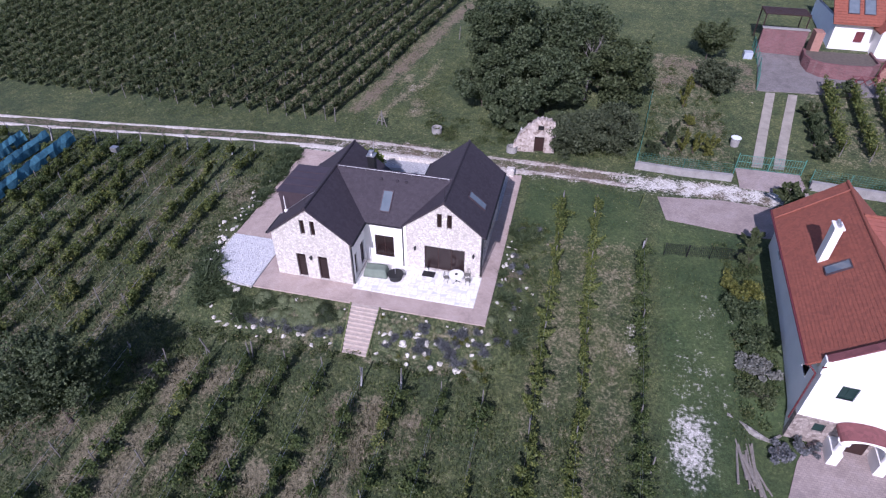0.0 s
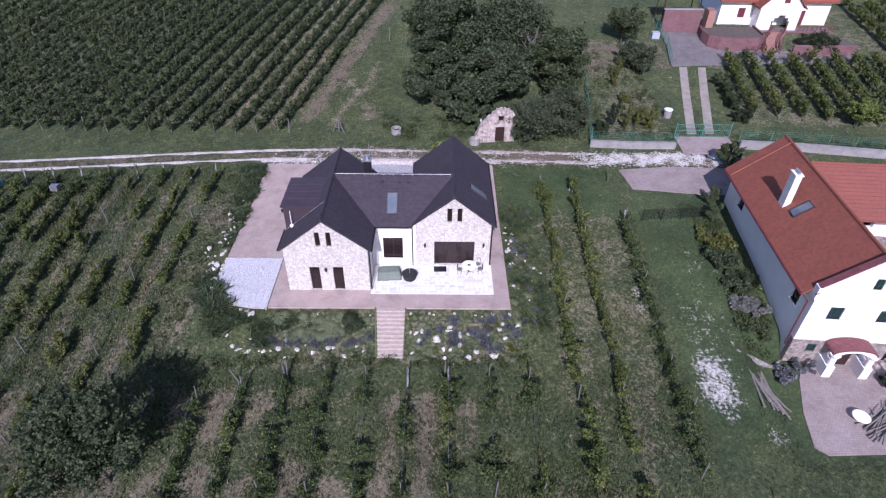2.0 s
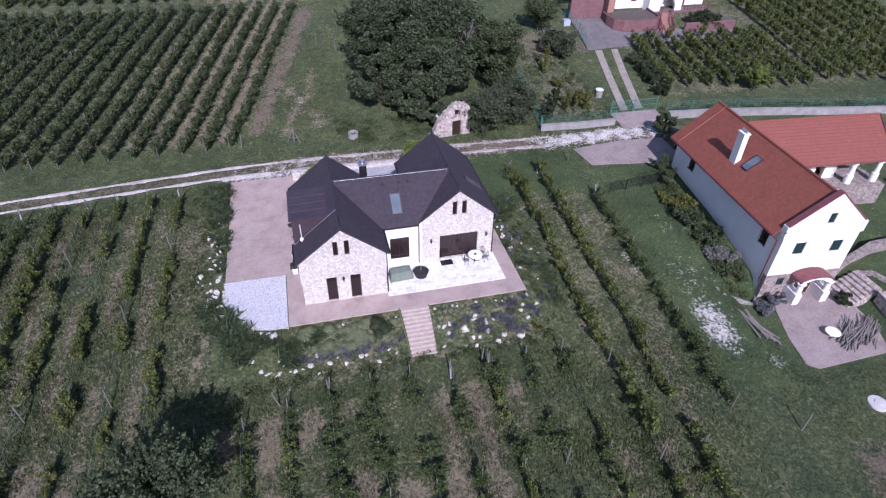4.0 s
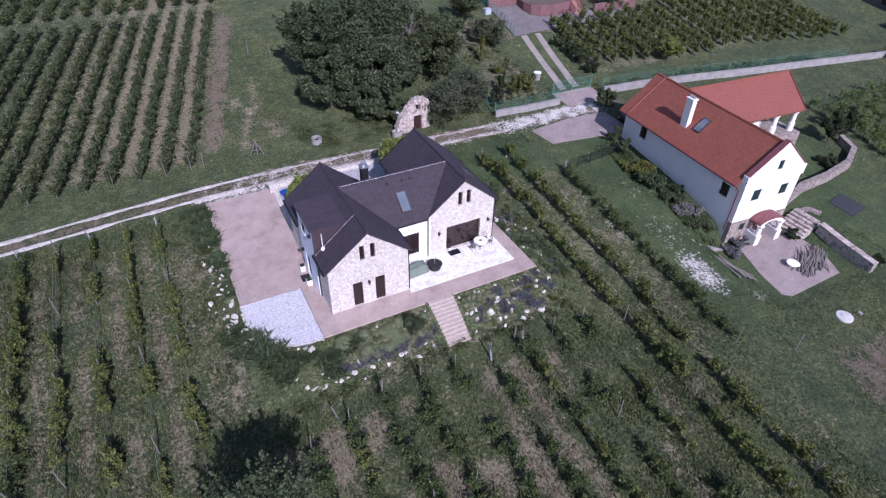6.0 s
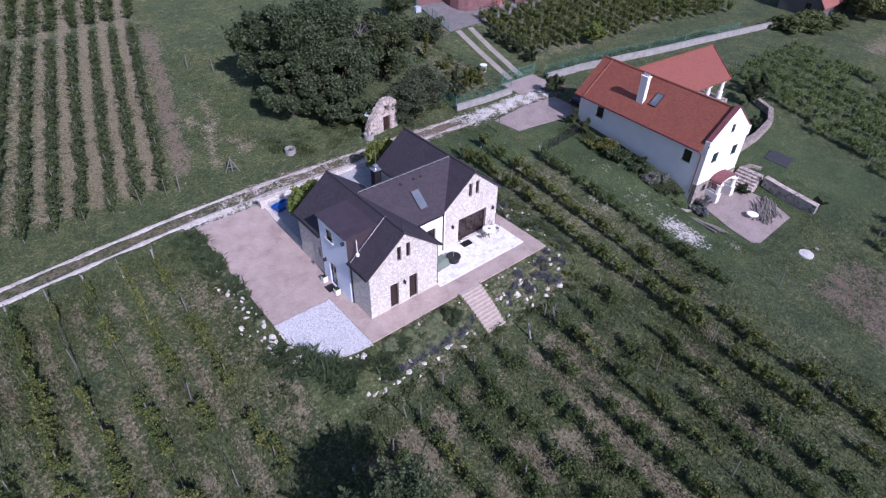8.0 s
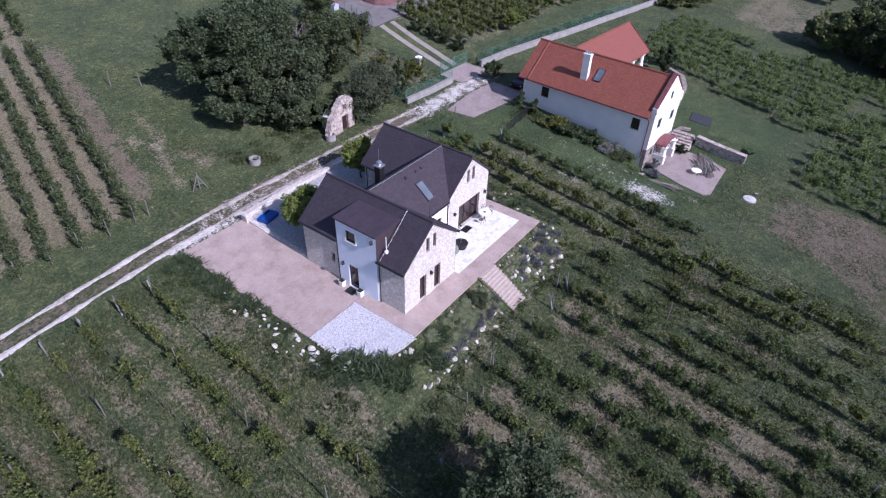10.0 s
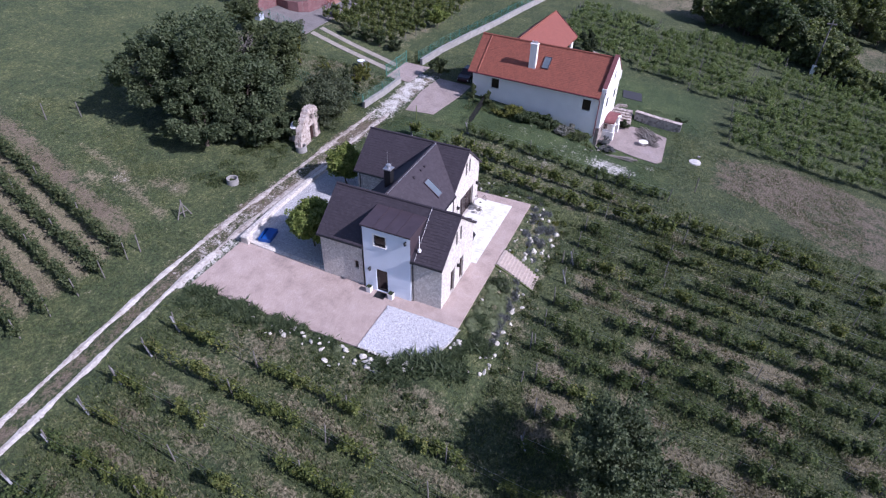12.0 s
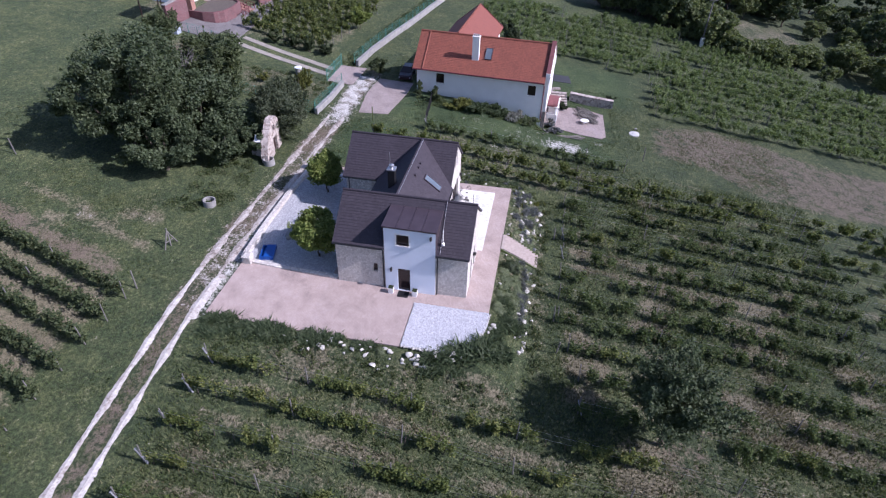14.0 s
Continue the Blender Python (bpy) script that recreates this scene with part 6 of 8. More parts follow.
def vine_row(x0, y0, x1, y1, kinds, seg, label, group, gaps=0.0, seed=0, stocks=None, posts=True, stake=True, wire=True, even=False):
    """One row of vines between two places on the ground."""
    rng = random.Random(seed)
    row = thing("vine_row", label, "vines", pose(x0, y0, hgt(x0, y0)), group=group)
    o = Vector((x0, y0, hgt(x0, y0)))
    L = math.hypot(x1 - x0, y1 - y0)
    n = max(1, round(L / seg))
    yaw = math.atan2(-(x1 - x0), y1 - y0)
    for k in range(n):
        a, m, b = k / n, (k + 0.5) / n, (k + 1) / n
        pt = lambda f: Vector((x0 + (x1 - x0) * f, y0 + (y1 - y0) * f, hgt(x0 + (x1 - x0) * f, y0 + (y1 - y0) * f)))
        pa, pm, pb = pt(a), pt(m), pt(b)
        tilt = math.atan2(pb.z - pa.z, (pb - pa).xy.length)
        rot = Matrix.Rotation(yaw, 4, "Z") @ Matrix.Rotation(tilt, 4, "X")
        if stocks is not None:
            ob = tagged(part("vine_wood", stocks, M_bark, row), kind="stuff")
            ob.matrix_local = Matrix.Translation(pm - o) @ rot
        if rng.random() < (gaps if isinstance(gaps, float) else gaps[0] if pm.y > gaps[2] else gaps[1]):
            continue
        ob = tagged(part("foliage", rng.choice(kinds), M_leaf, row), kind="stuff")
        s, tall = (rng.uniform(0.92, 1.08), rng.uniform(0.94, 1.05)) if even else (rng.uniform(0.65, 1.15), rng.uniform(0.72, 1.12))
        flip = Matrix.Rotation(math.pi, 4, "Z") if rng.random() < 0.5 else Matrix.Identity(4)
        sway = Matrix.Translation((rng.gauss(0, 0.03 if even else 0.1), 0, 0)) @ Matrix.Rotation(rng.gauss(0, 0.01 if even else 0.05), 4, "Z")
        ob.matrix_local = Matrix.Translation(pm - o) @ rot @ sway @ flip @ Matrix.Diagonal((s, 1.04, tall, 1))
    if posts:
        m = max(1, round(L / 7.5))
        for k in range(m + 1):
            f = k / m
            x, y = x0 + (x1 - x0) * f, y0 + (y1 - y0) * f
            ob = part("post", POST, M_wood_grey, row)
            ob.matrix_local = Matrix.Translation(Vector((x, y, hgt(x, y))) - o) @ Matrix.Rotation(rng.uniform(-0.06, 0.06), 4, "X") @ Matrix.Rotation(rng.uniform(-0.06, 0.06), 4, "Y")
    if stake:
        ob = part("end_post", STAKE, M_wood_grey, row, "slanting grey end post")
        ob.matrix_local = Matrix.Rotation(yaw, 4, "Z") @ Matrix.Translation((0, 0.35, 0))
    if wire:
        g = Geo()
        steps = max(1, round(L / 6))
        for z in (0.7, 1.3):
            for k in range(steps):
                f, e = k / steps, (k + 1) / steps
                p = Vector((x0 + (x1 - x0) * f, y0 + (y1 - y0) * f, 0))
                q = Vector((x0 + (x1 - x0) * e, y0 + (y1 - y0) * e, 0))
                p.z, q.z = hgt(p.x, p.y) + z, hgt(q.x, q.y) + z
                g.tube(p - o, q - o, 0.006, None, 3, False)
        part("wire", g, M_steel, row)
    return row


# north vineyard: full rows leaning to the east as they climb
for i in range(28):
    xs = -6.1 - 2.33 * i
    y0 = max(24.6, float(road_y(xs)) + 4.4)
    x0 = xs + 0.255 * (y0 - 25)
    vine_row(x0, y0, xs + 0.255 * 33, 58, FULL, 5.0, "dense green vine row on stakes, pruned flat", "north vineyard rows", 0.0, 40 + i, None, i < 14, False, False, True)
    if i < 24:
        vine_row(xs + 0.255 * 37, 62, xs + 0.255 * 62, 87, FAR, 5.0, "dense green vine row higher up the slope", "upper vineyard rows", 0.02, 90 + i, None, False, False, False)
# west vineyard: thin yellowing rows
for i in range(15):
    x = -10.25 - 2.55 * i
    y0 = min(15.9, float(road_y(x)) - 3.4)
    kinds, gaps = (THIN + MIXED[:2], 0.36) if i < 4 else (MIXED + MEDIUM[:4], 0.1)
    vine_row(x, y0, x - 0.6, -26 if i < 9 else -8, kinds, 2.5, "thin yellowing vine row with grey slanting end post", "west vineyard rows", gaps, 140 + i, STOCK2 if i < 8 else None)
# south vineyard below the garden
for i in range(-3, 7):
    x = 0.95 + 2.8 * i
    y0 = -7.3 if i >= 0 else (-8.2 if i == -1 else -9.0)
    vine_row(x, y0, x - 0.25, -47, MEDIUM + MIXED[:1] if i < 4 else MEDIUM[:8] + THIN[:1], 2.5, "ragged green vine row on grey posts", "south vineyard rows", 0.13 if i < 4 else 0.22, 180 + i, STOCK2, stake=i in (-3, 3, 4))
# rows between the two houses
for x, yb, kinds, gaps in ((21.1, -47, MIXED[:4] + RICH, (0.0, 0.18, -14)), (24.0, -47, MIXED[:5] + RICH[:3], (0.0, 0.18, -12)), (28.0, -14, MEDIUM, (0.06, 0.1, 0))):
    ya = 14.4 if x < 26 else (9.2 if x < 29 else -16)
    vine_row(x, ya, x - 0.3, yb, kinds, 2.5, "green and yellow vine row between the two houses", "middle vineyard rows", gaps, 210 + int(x), STOCK2)
# east vineyard beyond the red-roofed house
for i in range(15):
    x = 45.4 + 2.9 * i
    top = -19.3 if x < 58.5 else (-13 if x < 62 else (-5 if x < 64.5 else 9.0))
    bottom = -60 if x < 74 else (-46 if x < 79 else (-34 if x < 83 else -27))
    lean = -0.04 * (top - bottom)
    vine_row(x, top, x + lean, bottom, SPARSE, 5.0, "broad green vine row on tall thin posts", "east vineyard rows", 0.05, 240 + i, None, True, False, False)
# rows in the villa's garden
for i in range(8):
    x = 47.6 + 2.75 * i
    vine_row(x + 0.9, 41.4, x, 28.6 - 0.35 * i, RICH, 2.5, "tall leafy vine row in the villa's garden", "garden vine rows", 0.0, 270 + i, None, True, False, False, True)
for i in range(9):
    x = 71.0 + 2.75 * i
    vine_row(x + 1.2, 58, x, 27.5 - 0.5 * i, RICH, 2.5, "tall leafy vine row beyond the villa's garden", "garden vine rows", 0.0, 290 + i, None, False, False, False, True)
# blue bird netting over the far west rows
for i, (x, ya, yb) in enumerate(((-30.0, 13.6, -2.0), (-32.6, 13.2, 0.0), (-35.2, 12.6, 2.0), (-37.8, 12.0, 0.0))):
    ob = thing("bird_net", "blue bird netting draped over a vine row", "netting", pose(x, ya, 0), group="blue nets")
    g = Geo()
    n = 26
    rng = random.Random(i)
    for k in range(n + 1):
        y = (yb - ya) * k / n
        z = hgt(x, ya + y)
        w = 0.34 + rng.uniform(-0.12, 0.1)
        for dx, dz in ((-w, 0.55), (-w * 0.8, 1.2), (0, 1.72), (w * 0.8, 1.25), (w, 0.6)):
            g.v.append((dx + rng.uniform(-0.06, 0.06), y, z + dz + rng.uniform(-0.1, 0.1)))
    for k in range(n):
        for j in range(4):
            if rng.random() < 0.07:
                continue
            a = k * 5 + j
            g.f.append((a, a + 1, a + 6, a + 5))
    part("net", g, M_net, ob)


def tree(x, y, height, radius, leaf, n, material, seed, label, name="tree", trunk_h=None, trunk_r=0.22, shoots=0.0, clumps=None, limbs=9, group="", shell=0.45):
    rng = np.random.default_rng(seed)
    rr = random.Random(seed)
    ob = thing(name, label, "tree" if name == "tree" else "shrub", pose(x, y, hgt(x, y)), group=group)
    th = trunk_h if trunk_h is not None else height * 0.25
    cz = th + (height - th) * 0.5
    rz = (height - th) * 0.5
    K = clumps or max(14, int(radius * radius * 5))
    d = rng.normal(size=(K, 3))
    d /= np.linalg.norm(d, axis=1)[:, None]
    lump = 1 + 0.3 * np.sin(d[:, 0] * 3.1 + seed) * np.cos(d[:, 1] * 2.7 + seed) + rng.normal(0, 0.1, K)
    rad = (rng.uniform(0.25, 1, K) ** shell) * lump * 0.86
    C = d * rad[:, None] * np.array([radius, radius, rz]) + np.array([0, 0, cz])
    C[:, 2] = np.maximum(C[:, 2], th * 0.75)
    cr = rng.uniform(0.6, 1.25, K) * radius * 0.23
    who = rng.integers(0, K, n)
    q = rng.normal(size=(n, 3))
    q /= np.linalg.norm(q, axis=1)[:, None]
    q *= (rng.uniform(0.2, 1, n) ** 0.5)[:, None]
    pos = C[who] + q * cr[who][:, None] * np.array([1, 1, 0.72])
    if shoots:
        # leaves along slender shoots that rise and fan out from the fork
        m = int(n * shoots)
        fork = np.array([0, 0, th * 0.9])
        tip = C[who[:m]] * np.array([1.12, 1.12, 1]) + np.array([0, 0, 0.1 * rz])
        f = rng.uniform(0.3, 1.08, m)[:, None]
        pos[:m] = fork + (tip - fork) * np.concatenate([f ** 1.25, f ** 1.25, f], 1) + rng.normal(0, 0.05 * radius, (m, 3)) * (1.3 - f)
    pos[:, 2] = np.maximum(pos[:, 2], 0.15)
    part("crown", leaf_mesh("crown", pos, leaf, material, seed + 1, 0.5), material, ob)
    g = Geo()
    p, r = Vector((0, 0, -0.3)), trunk_r
    for k in range(4):
        q_ = Vector((rr.uniform(-0.12, 0.12), rr.uniform(-0.12, 0.12), th * (k + 1) / 4))
        g.tube(p, q_, r, r * 0.88, 9, False)
        p, r = q_, r * 0.88
    for k in range(limbs):
        c = Vector(C[rr.randrange(K)])
        mid = p.lerp(c, 0.5) + Vector((rr.uniform(-0.3, 0.3), rr.uniform(-0.3, 0.3), rr.uniform(0, 0.4)))
        g.tube(p, mid, r * 0.55, r * 0.3, 7, False)
        g.tube(mid, c, r * 0.3, r * 0.08, 6, False)
    part("trunk", g, M_bark, ob)
    return ob


# large walnut group behind the farm road
tree(12.4, 35.4, 11.4, 5.6, 0.25, 44000, M_tree, 11, "large dark walnut tree beside the farm road", trunk_h=0.7, trunk_r=0.35, clumps=62, shell=0.28, shoots=0.25, group="walnut trees")
tree(10.6, 31.2, 6.0, 3.9, 0.24, 20000, M_tree, 19, "spreading dark walnut tree at the orchard edge", trunk_h=0.4, trunk_r=0.25, clumps=36, shell=0.28, shoots=0.25, group="walnut trees")
tree(16.8, 30.9, 7.4, 4.6, 0.25, 24000, M_tree, 12, "broad dark walnut tree behind the old cellar", trunk_h=1.0, trunk_r=0.3, group="walnut trees")
tree(19.5, 38.5, 9.4, 5.2, 0.28, 20000, M_tree, 13, "tall dark walnut tree in the orchard", trunk_h=1.4, trunk_r=0.3, group="walnut trees")
tree(25.0, 33.6, 8.2, 4.5, 0.24, 26000, M_hedge, 14, "green walnut tree near the garden fence", trunk_h=1.0, trunk_r=0.26, clumps=58, shell=0.28, shoots=0.3, group="walnut trees")
tree(21.3, 23.9, 4.7, 3.0, 0.17, 17000, M_hedge_g, 15, "dense green thicket beside the cellar ruin", "thicket", 0.2, 0.1, 0.5, 80, shell=0.3, group="thickets")
tree(25.0, 25.4, 4.7, 3.2, 0.17, 17000, M_hedge_g, 16, "dense green thicket beside the farm road", "thicket", 0.2, 0.1, 0.5, 80, shell=0.3, group="thickets")
tree(26.4, 27.6, 3.2, 2.0, 0.24, 5000, M_tree_d, 17, "dark tangled thicket along the garden fence", "thicket", 0.2, 0.1, group="thickets")
tree(16.9, 25.3, 3.2, 2.2, 0.18, 9000, M_tree, 18, "dark brambles growing over the cellar's roof", "thicket", 0.2, 0.1, group="thickets")
tree(13.4, 27.4, 4.4, 2.5, 0.24, 9000, M_tree, 20, "low dark walnut tree leaning towards the road", trunk_h=0.4, trunk_r=0.2, clumps=40, shell=0.32, shoots=0.25, group="walnut trees")
# a dead limb, bare and grey, standing up between the crowns
snag = thing("dead_branch", "bare grey dead branches rising between the walnut crowns", "branch", pose(21.9, 34.6, hgt(21.9, 34.6)))
g, rng = Geo(), random.Random(77)
g.tube(Vector((0, 0, -0.2)), Vector((0.1, 0, 5.4)), 0.14, 0.09, 8, False)
for k in range(9):
    a, base = rng.uniform(0, 6.28), Vector((0.1, 0, rng.uniform(4.4, 5.4)))
    knee = base + Vector((math.cos(a) * 0.7, math.sin(a) * 0.7, rng.uniform(0.7, 1.2)))
    g.tube(base, knee, 0.06, 0.04, 6, False)
    for m in range(4):
        tip = knee + Vector((math.cos(a) * 0.5 + rng.uniform(-0.7, 0.7), math.sin(a) * 0.5 + rng.uniform(-0.7, 0.7), rng.uniform(0.5, 1.3)))
        g.tube(knee, tip, 0.035, 0.012, 5, False)
part("trunk", g, M_wood_grey, snag)
# lone tree in the south-west vineyard
tree(-8.4, -14.4, 8.2, 3.0, 0.15, 42000, M_tree, 21, "lone dark fruit tree standing among the vines", trunk_h=1.9, trunk_r=0.17, shoots=0.7, clumps=130, limbs=24)
# ball-crowned courtyard trees
for k, (x, y, h) in enumerate(((2.5, 12.9, 4.2), (12.0, 15.5, 4.1))):
    tree(x, y, h, 1.85 - 0.3 * k, 0.16, 20000, M_tree_l, 31 + k, "round-headed bright green courtyard tree", trunk_h=0.9, trunk_r=0.09, clumps=300, limbs=7, shell=0.16, group="courtyard trees")
# garden trees and shrubs of the neighbours
for k, (x, y, h, r, m, nm, lab) in enumerate((
        (36.0, 46.0, 4.6, 2.6, M_hedge, "tree", "dark conifer-like tree in the upper garden"),
        (36.3, 39.2, 3.8, 2.6, M_hedge_g, "shrub", "large grey-green rounded garden shrub"),
        (32.2, 26.2, 3.0, 0.7, M_bush_y, "shrub", "yellow-green upright conifer shrub"),
        (33.4, 26.4, 2.6, 0.8, M_bush_y, "shrub", "yellow-green upright conifer shrub"),
        (34.8, 26.2, 2.2, 0.9, M_bush_y, "shrub", "low yellow-green garden shrub"),
        (31.0, 26.6, 3.2, 0.8, M_tree_d, "shrub", "narrow dark green conifer shrub"),
        (29.0, 25.0, 1.8, 1.2, M_tree_d, "shrub", "dark rounded shrub behind the garden wall"),
        (33.2, 31.5, 1.6, 0.8, M_bush_y, "shrub", "yellowish shrub in the vegetable garden"),
        (32.8, 35.0, 3.8, 0.7, M_bush_y, "shrub", "slim yellow-green shrub in the garden"),
        (45.6, 30.2, 2.2, 1.2, M_jun, "shrub", "tall feathery green shrub beside the driveway"),
        (45.8, 32.6, 2.2, 1.2, M_jun, "shrub", "tall feathery green shrub beside the driveway"),
        (46.0, 35.4, 2.0, 1.2, M_hedge, "shrub", "bushy green shrub beside the driveway"),
        (45.8, 27.8, 1.8, 1.3, M_tree_d, "shrub", "dark shrub beside the green gate"),
        (58.4, 26.6, 3.4, 1.8, M_tree_l, "tree", "round green fruit tree behind the lane wall"),
        (40.6, 18.4, 3.0, 1.4, M_hedge, "tree", "small dark tree beside the forecourt"),
        (50.4, 40.6, 1.8, 1.2, M_tree, "shrub", "dark rounded shrub beside the brick stair"),
        (62.0, 44.6, 2.2, 2.6, M_tree_d, "shrub", "low dark juniper in the brick-edged bed"),
        (36.8, 11.9, 2.2, 0.9, M_hedge, "shrub", "greyish shrub at the house corner"),
        (36.2, 9.6, 3.2, 1.0, M_hedge, "shrub", "green shrub along the white wall"),
        (35.2, 6.4, 1.8, 1.9, M_bush_y, "shrub", "green shrub along the white wall"),
        (35.0, 4.0, 2.0, 1.9, M_jun, "shrub", "bright green shrub along the white wall"),
        (35.6, 1.8, 1.8, 1.7, M_jun, "shrub", "green shrub along the white wall"),
        (35.7, -0.6, 1.1, 1.6, M_silver, "shrub", "silvery grey flowering shrub along the wall"),
        (35.5, -2.6, 0.9, 1.6, M_hedge, "shrub", "low green shrub at the wall's foot"),
        (36.6, -5.8, 0.9, 1.2, M_lav, "shrub", "low grey-green rosemary below the kerb"),
        (38.3, -5.2, 0.8, 0.9, M_lav, "shrub", "low grey-green rosemary below the kerb"),
        (60.2, 2.4, 3.2, 1.6, M_tree_d, "tree", "small dark tree beside the eastern porch"),
        (63.6, 3.2, 3.4, 1.5, M_tree_d, "tree", "small dark tree beside the eastern porch"),
        (56.5, -0.6, 1.0, 1.3, M_tree_d, "shrub", "low dark shrub above the curved wall"),
        (43.8, -6.6, 1.0, 1.0, M_tree_d, "shrub", "low dark shrub below the stone wall"),
        (46.8, -13.0, 1.1, 0.8, M_tree_d, "shrub", "small brownish shrub past the wall's end"))):
    if 34.5 < x < 36.9 and y < 11:
        h, r = h * 0.55, r * 0.95
    tree(x, y, h, r, 0.13 + 0.02 * r, int(1400 + 1700 * r * min(h, 3)), m, 60 + k, lab, nm, 0.25 * h if nm == "tree" else 0.1, 0.07, 0.55 if m is not M_silver else 0.0, clumps=max(12, int(9 * r * r)), limbs=5)


# hedges and woods at the eastern edge
wood_a = tree(96.0, -13.0, 6.2, 3.6, 0.42, 4200, M_wood, 201, "leafy green tree in the far hedge", trunk_h=0.5, trunk_r=0.2, shell=0.3, clumps=60, group="far hedge trees")
wood_b = tree(95.0, -22.0, 9.0, 4.0, 0.44, 4500, M_wood, 202, "tall dark leafy tree in the far hedge", trunk_h=1.2, trunk_r=0.25, shell=0.3, clumps=60, group="far hedge trees")
wood_c = tree(80.0, -37.0, 3.4, 2.8, 0.36, 2800, M_wood, 203, "low green bush in the far hedge", trunk_h=0.2, trunk_r=0.15, shell=0.3, clumps=40, group="far hedge trees")
wood_d = tree(99.0, -18.0, 8.4, 3.4, 0.44, 4000, M_jun, 204, "tall yellowish green tree in the far hedge", trunk_h=0.9, trunk_r=0.22, shell=0.3, clumps=50, group="far hedge trees")
rngw = random.Random(77)
for k in range(172):
    f = rngw.random()
    edge = np.interp(f, (0, 0.2, 0.45, 0.75, 1), (97.0, 93.5, 90.5, 84.5, 80.0))
    y = np.interp(f, (0, 0.2, 0.45, 0.75, 1), (-7.0, -13.0, -22.5, -31.0, -37.0))
    if k < 34:
        x, src = edge + 1.0 + 5 * rngw.random(), rngw.choice((wood_a, wood_b, wood_a, wood_d)) if 0.12 < f < 0.62 else rngw.choice((wood_c, wood_a, wood_c))
    elif k < 56:
        x = np.interp(f, (0, 0.5, 1), (79.0, 77.5, 75.0)) + rngw.random() * (3 + 12 * f)
        y, src = np.interp(f, (0, 0.5, 1), (-38, -46.5, -63)), wood_c if f < 0.6 else rngw.choice((wood_c, wood_a))
    elif k < 72:
        x, y, src = 114 + 45 * rngw.random(), 4 - 84 * f, rngw.choice((wood_a, wood_b))
    elif k < 98:
        x, y, src = edge + 6 + 26 * rngw.random(), y - 4 * rngw.random(), rngw.choice((wood_a, wood_b, wood_d, wood_b))
    elif k < 160:
        x, y, src = 84 + 44 * rngw.random() + 6 * (1 - f), -32 - 46 * f, rngw.choice((wood_a, wood_b, wood_d, wood_c))
    else:
        x, y, src = 122 + 50 * rngw.random(), 22 + 40 * f, rngw.choice((wood_a, wood_b))
    turn, size = rngw.uniform(0, 360), rngw.uniform(0.6, 1.1)
    # two dry fields stay open inside the woods
    if (86.5 < x < 108 and -54 < y < -34.5) or (97 < x < 126 and -18.5 < y < 2):
        continue
    copy_thing(src, pose(x, y, hgt(x, max(-60, y)) - 0.1, 0, 0, turn) @ Matrix.Scale(size, 4))
for x, y, src, f in ((111, 7, wood_b, 0.8), (114, 10, wood_a, 0.9), (116, 5, wood_b, 0.9), (119, 9, wood_b, 1.0), (122, 3, wood_a, 1.0), (100, 11, wood_c, 0.6), (103, 9, wood_c, 0.7), (97, 12, wood_c, 0.5)):
    copy_thing(src, pose(x, y, hgt(x, y) - 0.1, 0, 0, 37 * x) @ Matrix.Scale(f, 4))
for k in range(9):
    x, y = 92.5 + 8 * rngw.random(), 9.5 + 5 * rngw.random()
    copy_thing(wood_c, pose(x, y, hgt(x, y) - 0.1, 0, 0, rngw.uniform(0, 360)) @ Matrix.Scale(rngw.uniform(0.45, 0.75), 4))
pole = thing("utility_pole", "slim grey utility pole with a white foot at the hedge", "pole", pose(82.0, -31.2, hgt(82.0, -31.2)))
part("shaft", Geo().tube(Vector((0, 0, -0.3)), Vector((0.15, 0, 8.8)), 0.14, 0.09, 10, True), M_wood_grey, pole)
part("crossarm", Geo().box(-0.06, 0.3, -0.7, 0.7, 8.1, 8.25), M_wood_grey, pole)
part("foot", Geo().box(-0.3, 0.3, -0.3, 0.3, -0.2, 1.6), M_white, pole, "white concrete foot")


# ---- planted beds round the yard ----
def blob_shrub(material, r, h, n, leaf, seed):
    rng = np.random.default_rng(seed)
    q = rng.normal(size=(n, 3))
    q /= np.linalg.norm(q, axis=1)[:, None]
    q[:, 2] = np.abs(q[:, 2])
    q *= (rng.uniform(0.35, 1, n) ** 0.5 * (1 + 0.2 * np.sin(4 * q[:, 0] + seed) * np.cos(5 * q[:, 1])))[:, None]
    return leaf_mesh("bush", q * np.array([r, r, h]), leaf, material, seed, 0.2)


def spiky_shrub(material, r, h, n, width, seed, rise=(8, 50)):
    """Long narrow sprays that fan out from the root."""
    rng = np.random.default_rng(seed)
    a, e = rng.uniform(0, 6.28, n), np.radians(rng.uniform(*rise, n))
    reach = r * (0.75 + 0.35 * np.sin(3 * a + seed) * np.cos(2 * a)) * rng.uniform(0.35, 1.05, n)
    d = np.stack([np.cos(a) * np.cos(e), np.sin(a) * np.cos(e), np.sin(e) * h / r * 1.6], 1)
    p = np.stack([rng.normal(0, 0.28 * r, n), rng.normal(0, 0.28 * r, n), rng.uniform(0, 0.4 * h, n)], 1)
    side = np.stack([-np.sin(a), np.cos(a), rng.normal(0, 0.4, n)], 1) * width * rng.uniform(0.6, 1.3, n)[:, None]
    tip = p + d * reach[:, None]
    return tris_mesh("bush", np.stack([p - side, p + side, tip], 1).reshape(-1, 3), material)


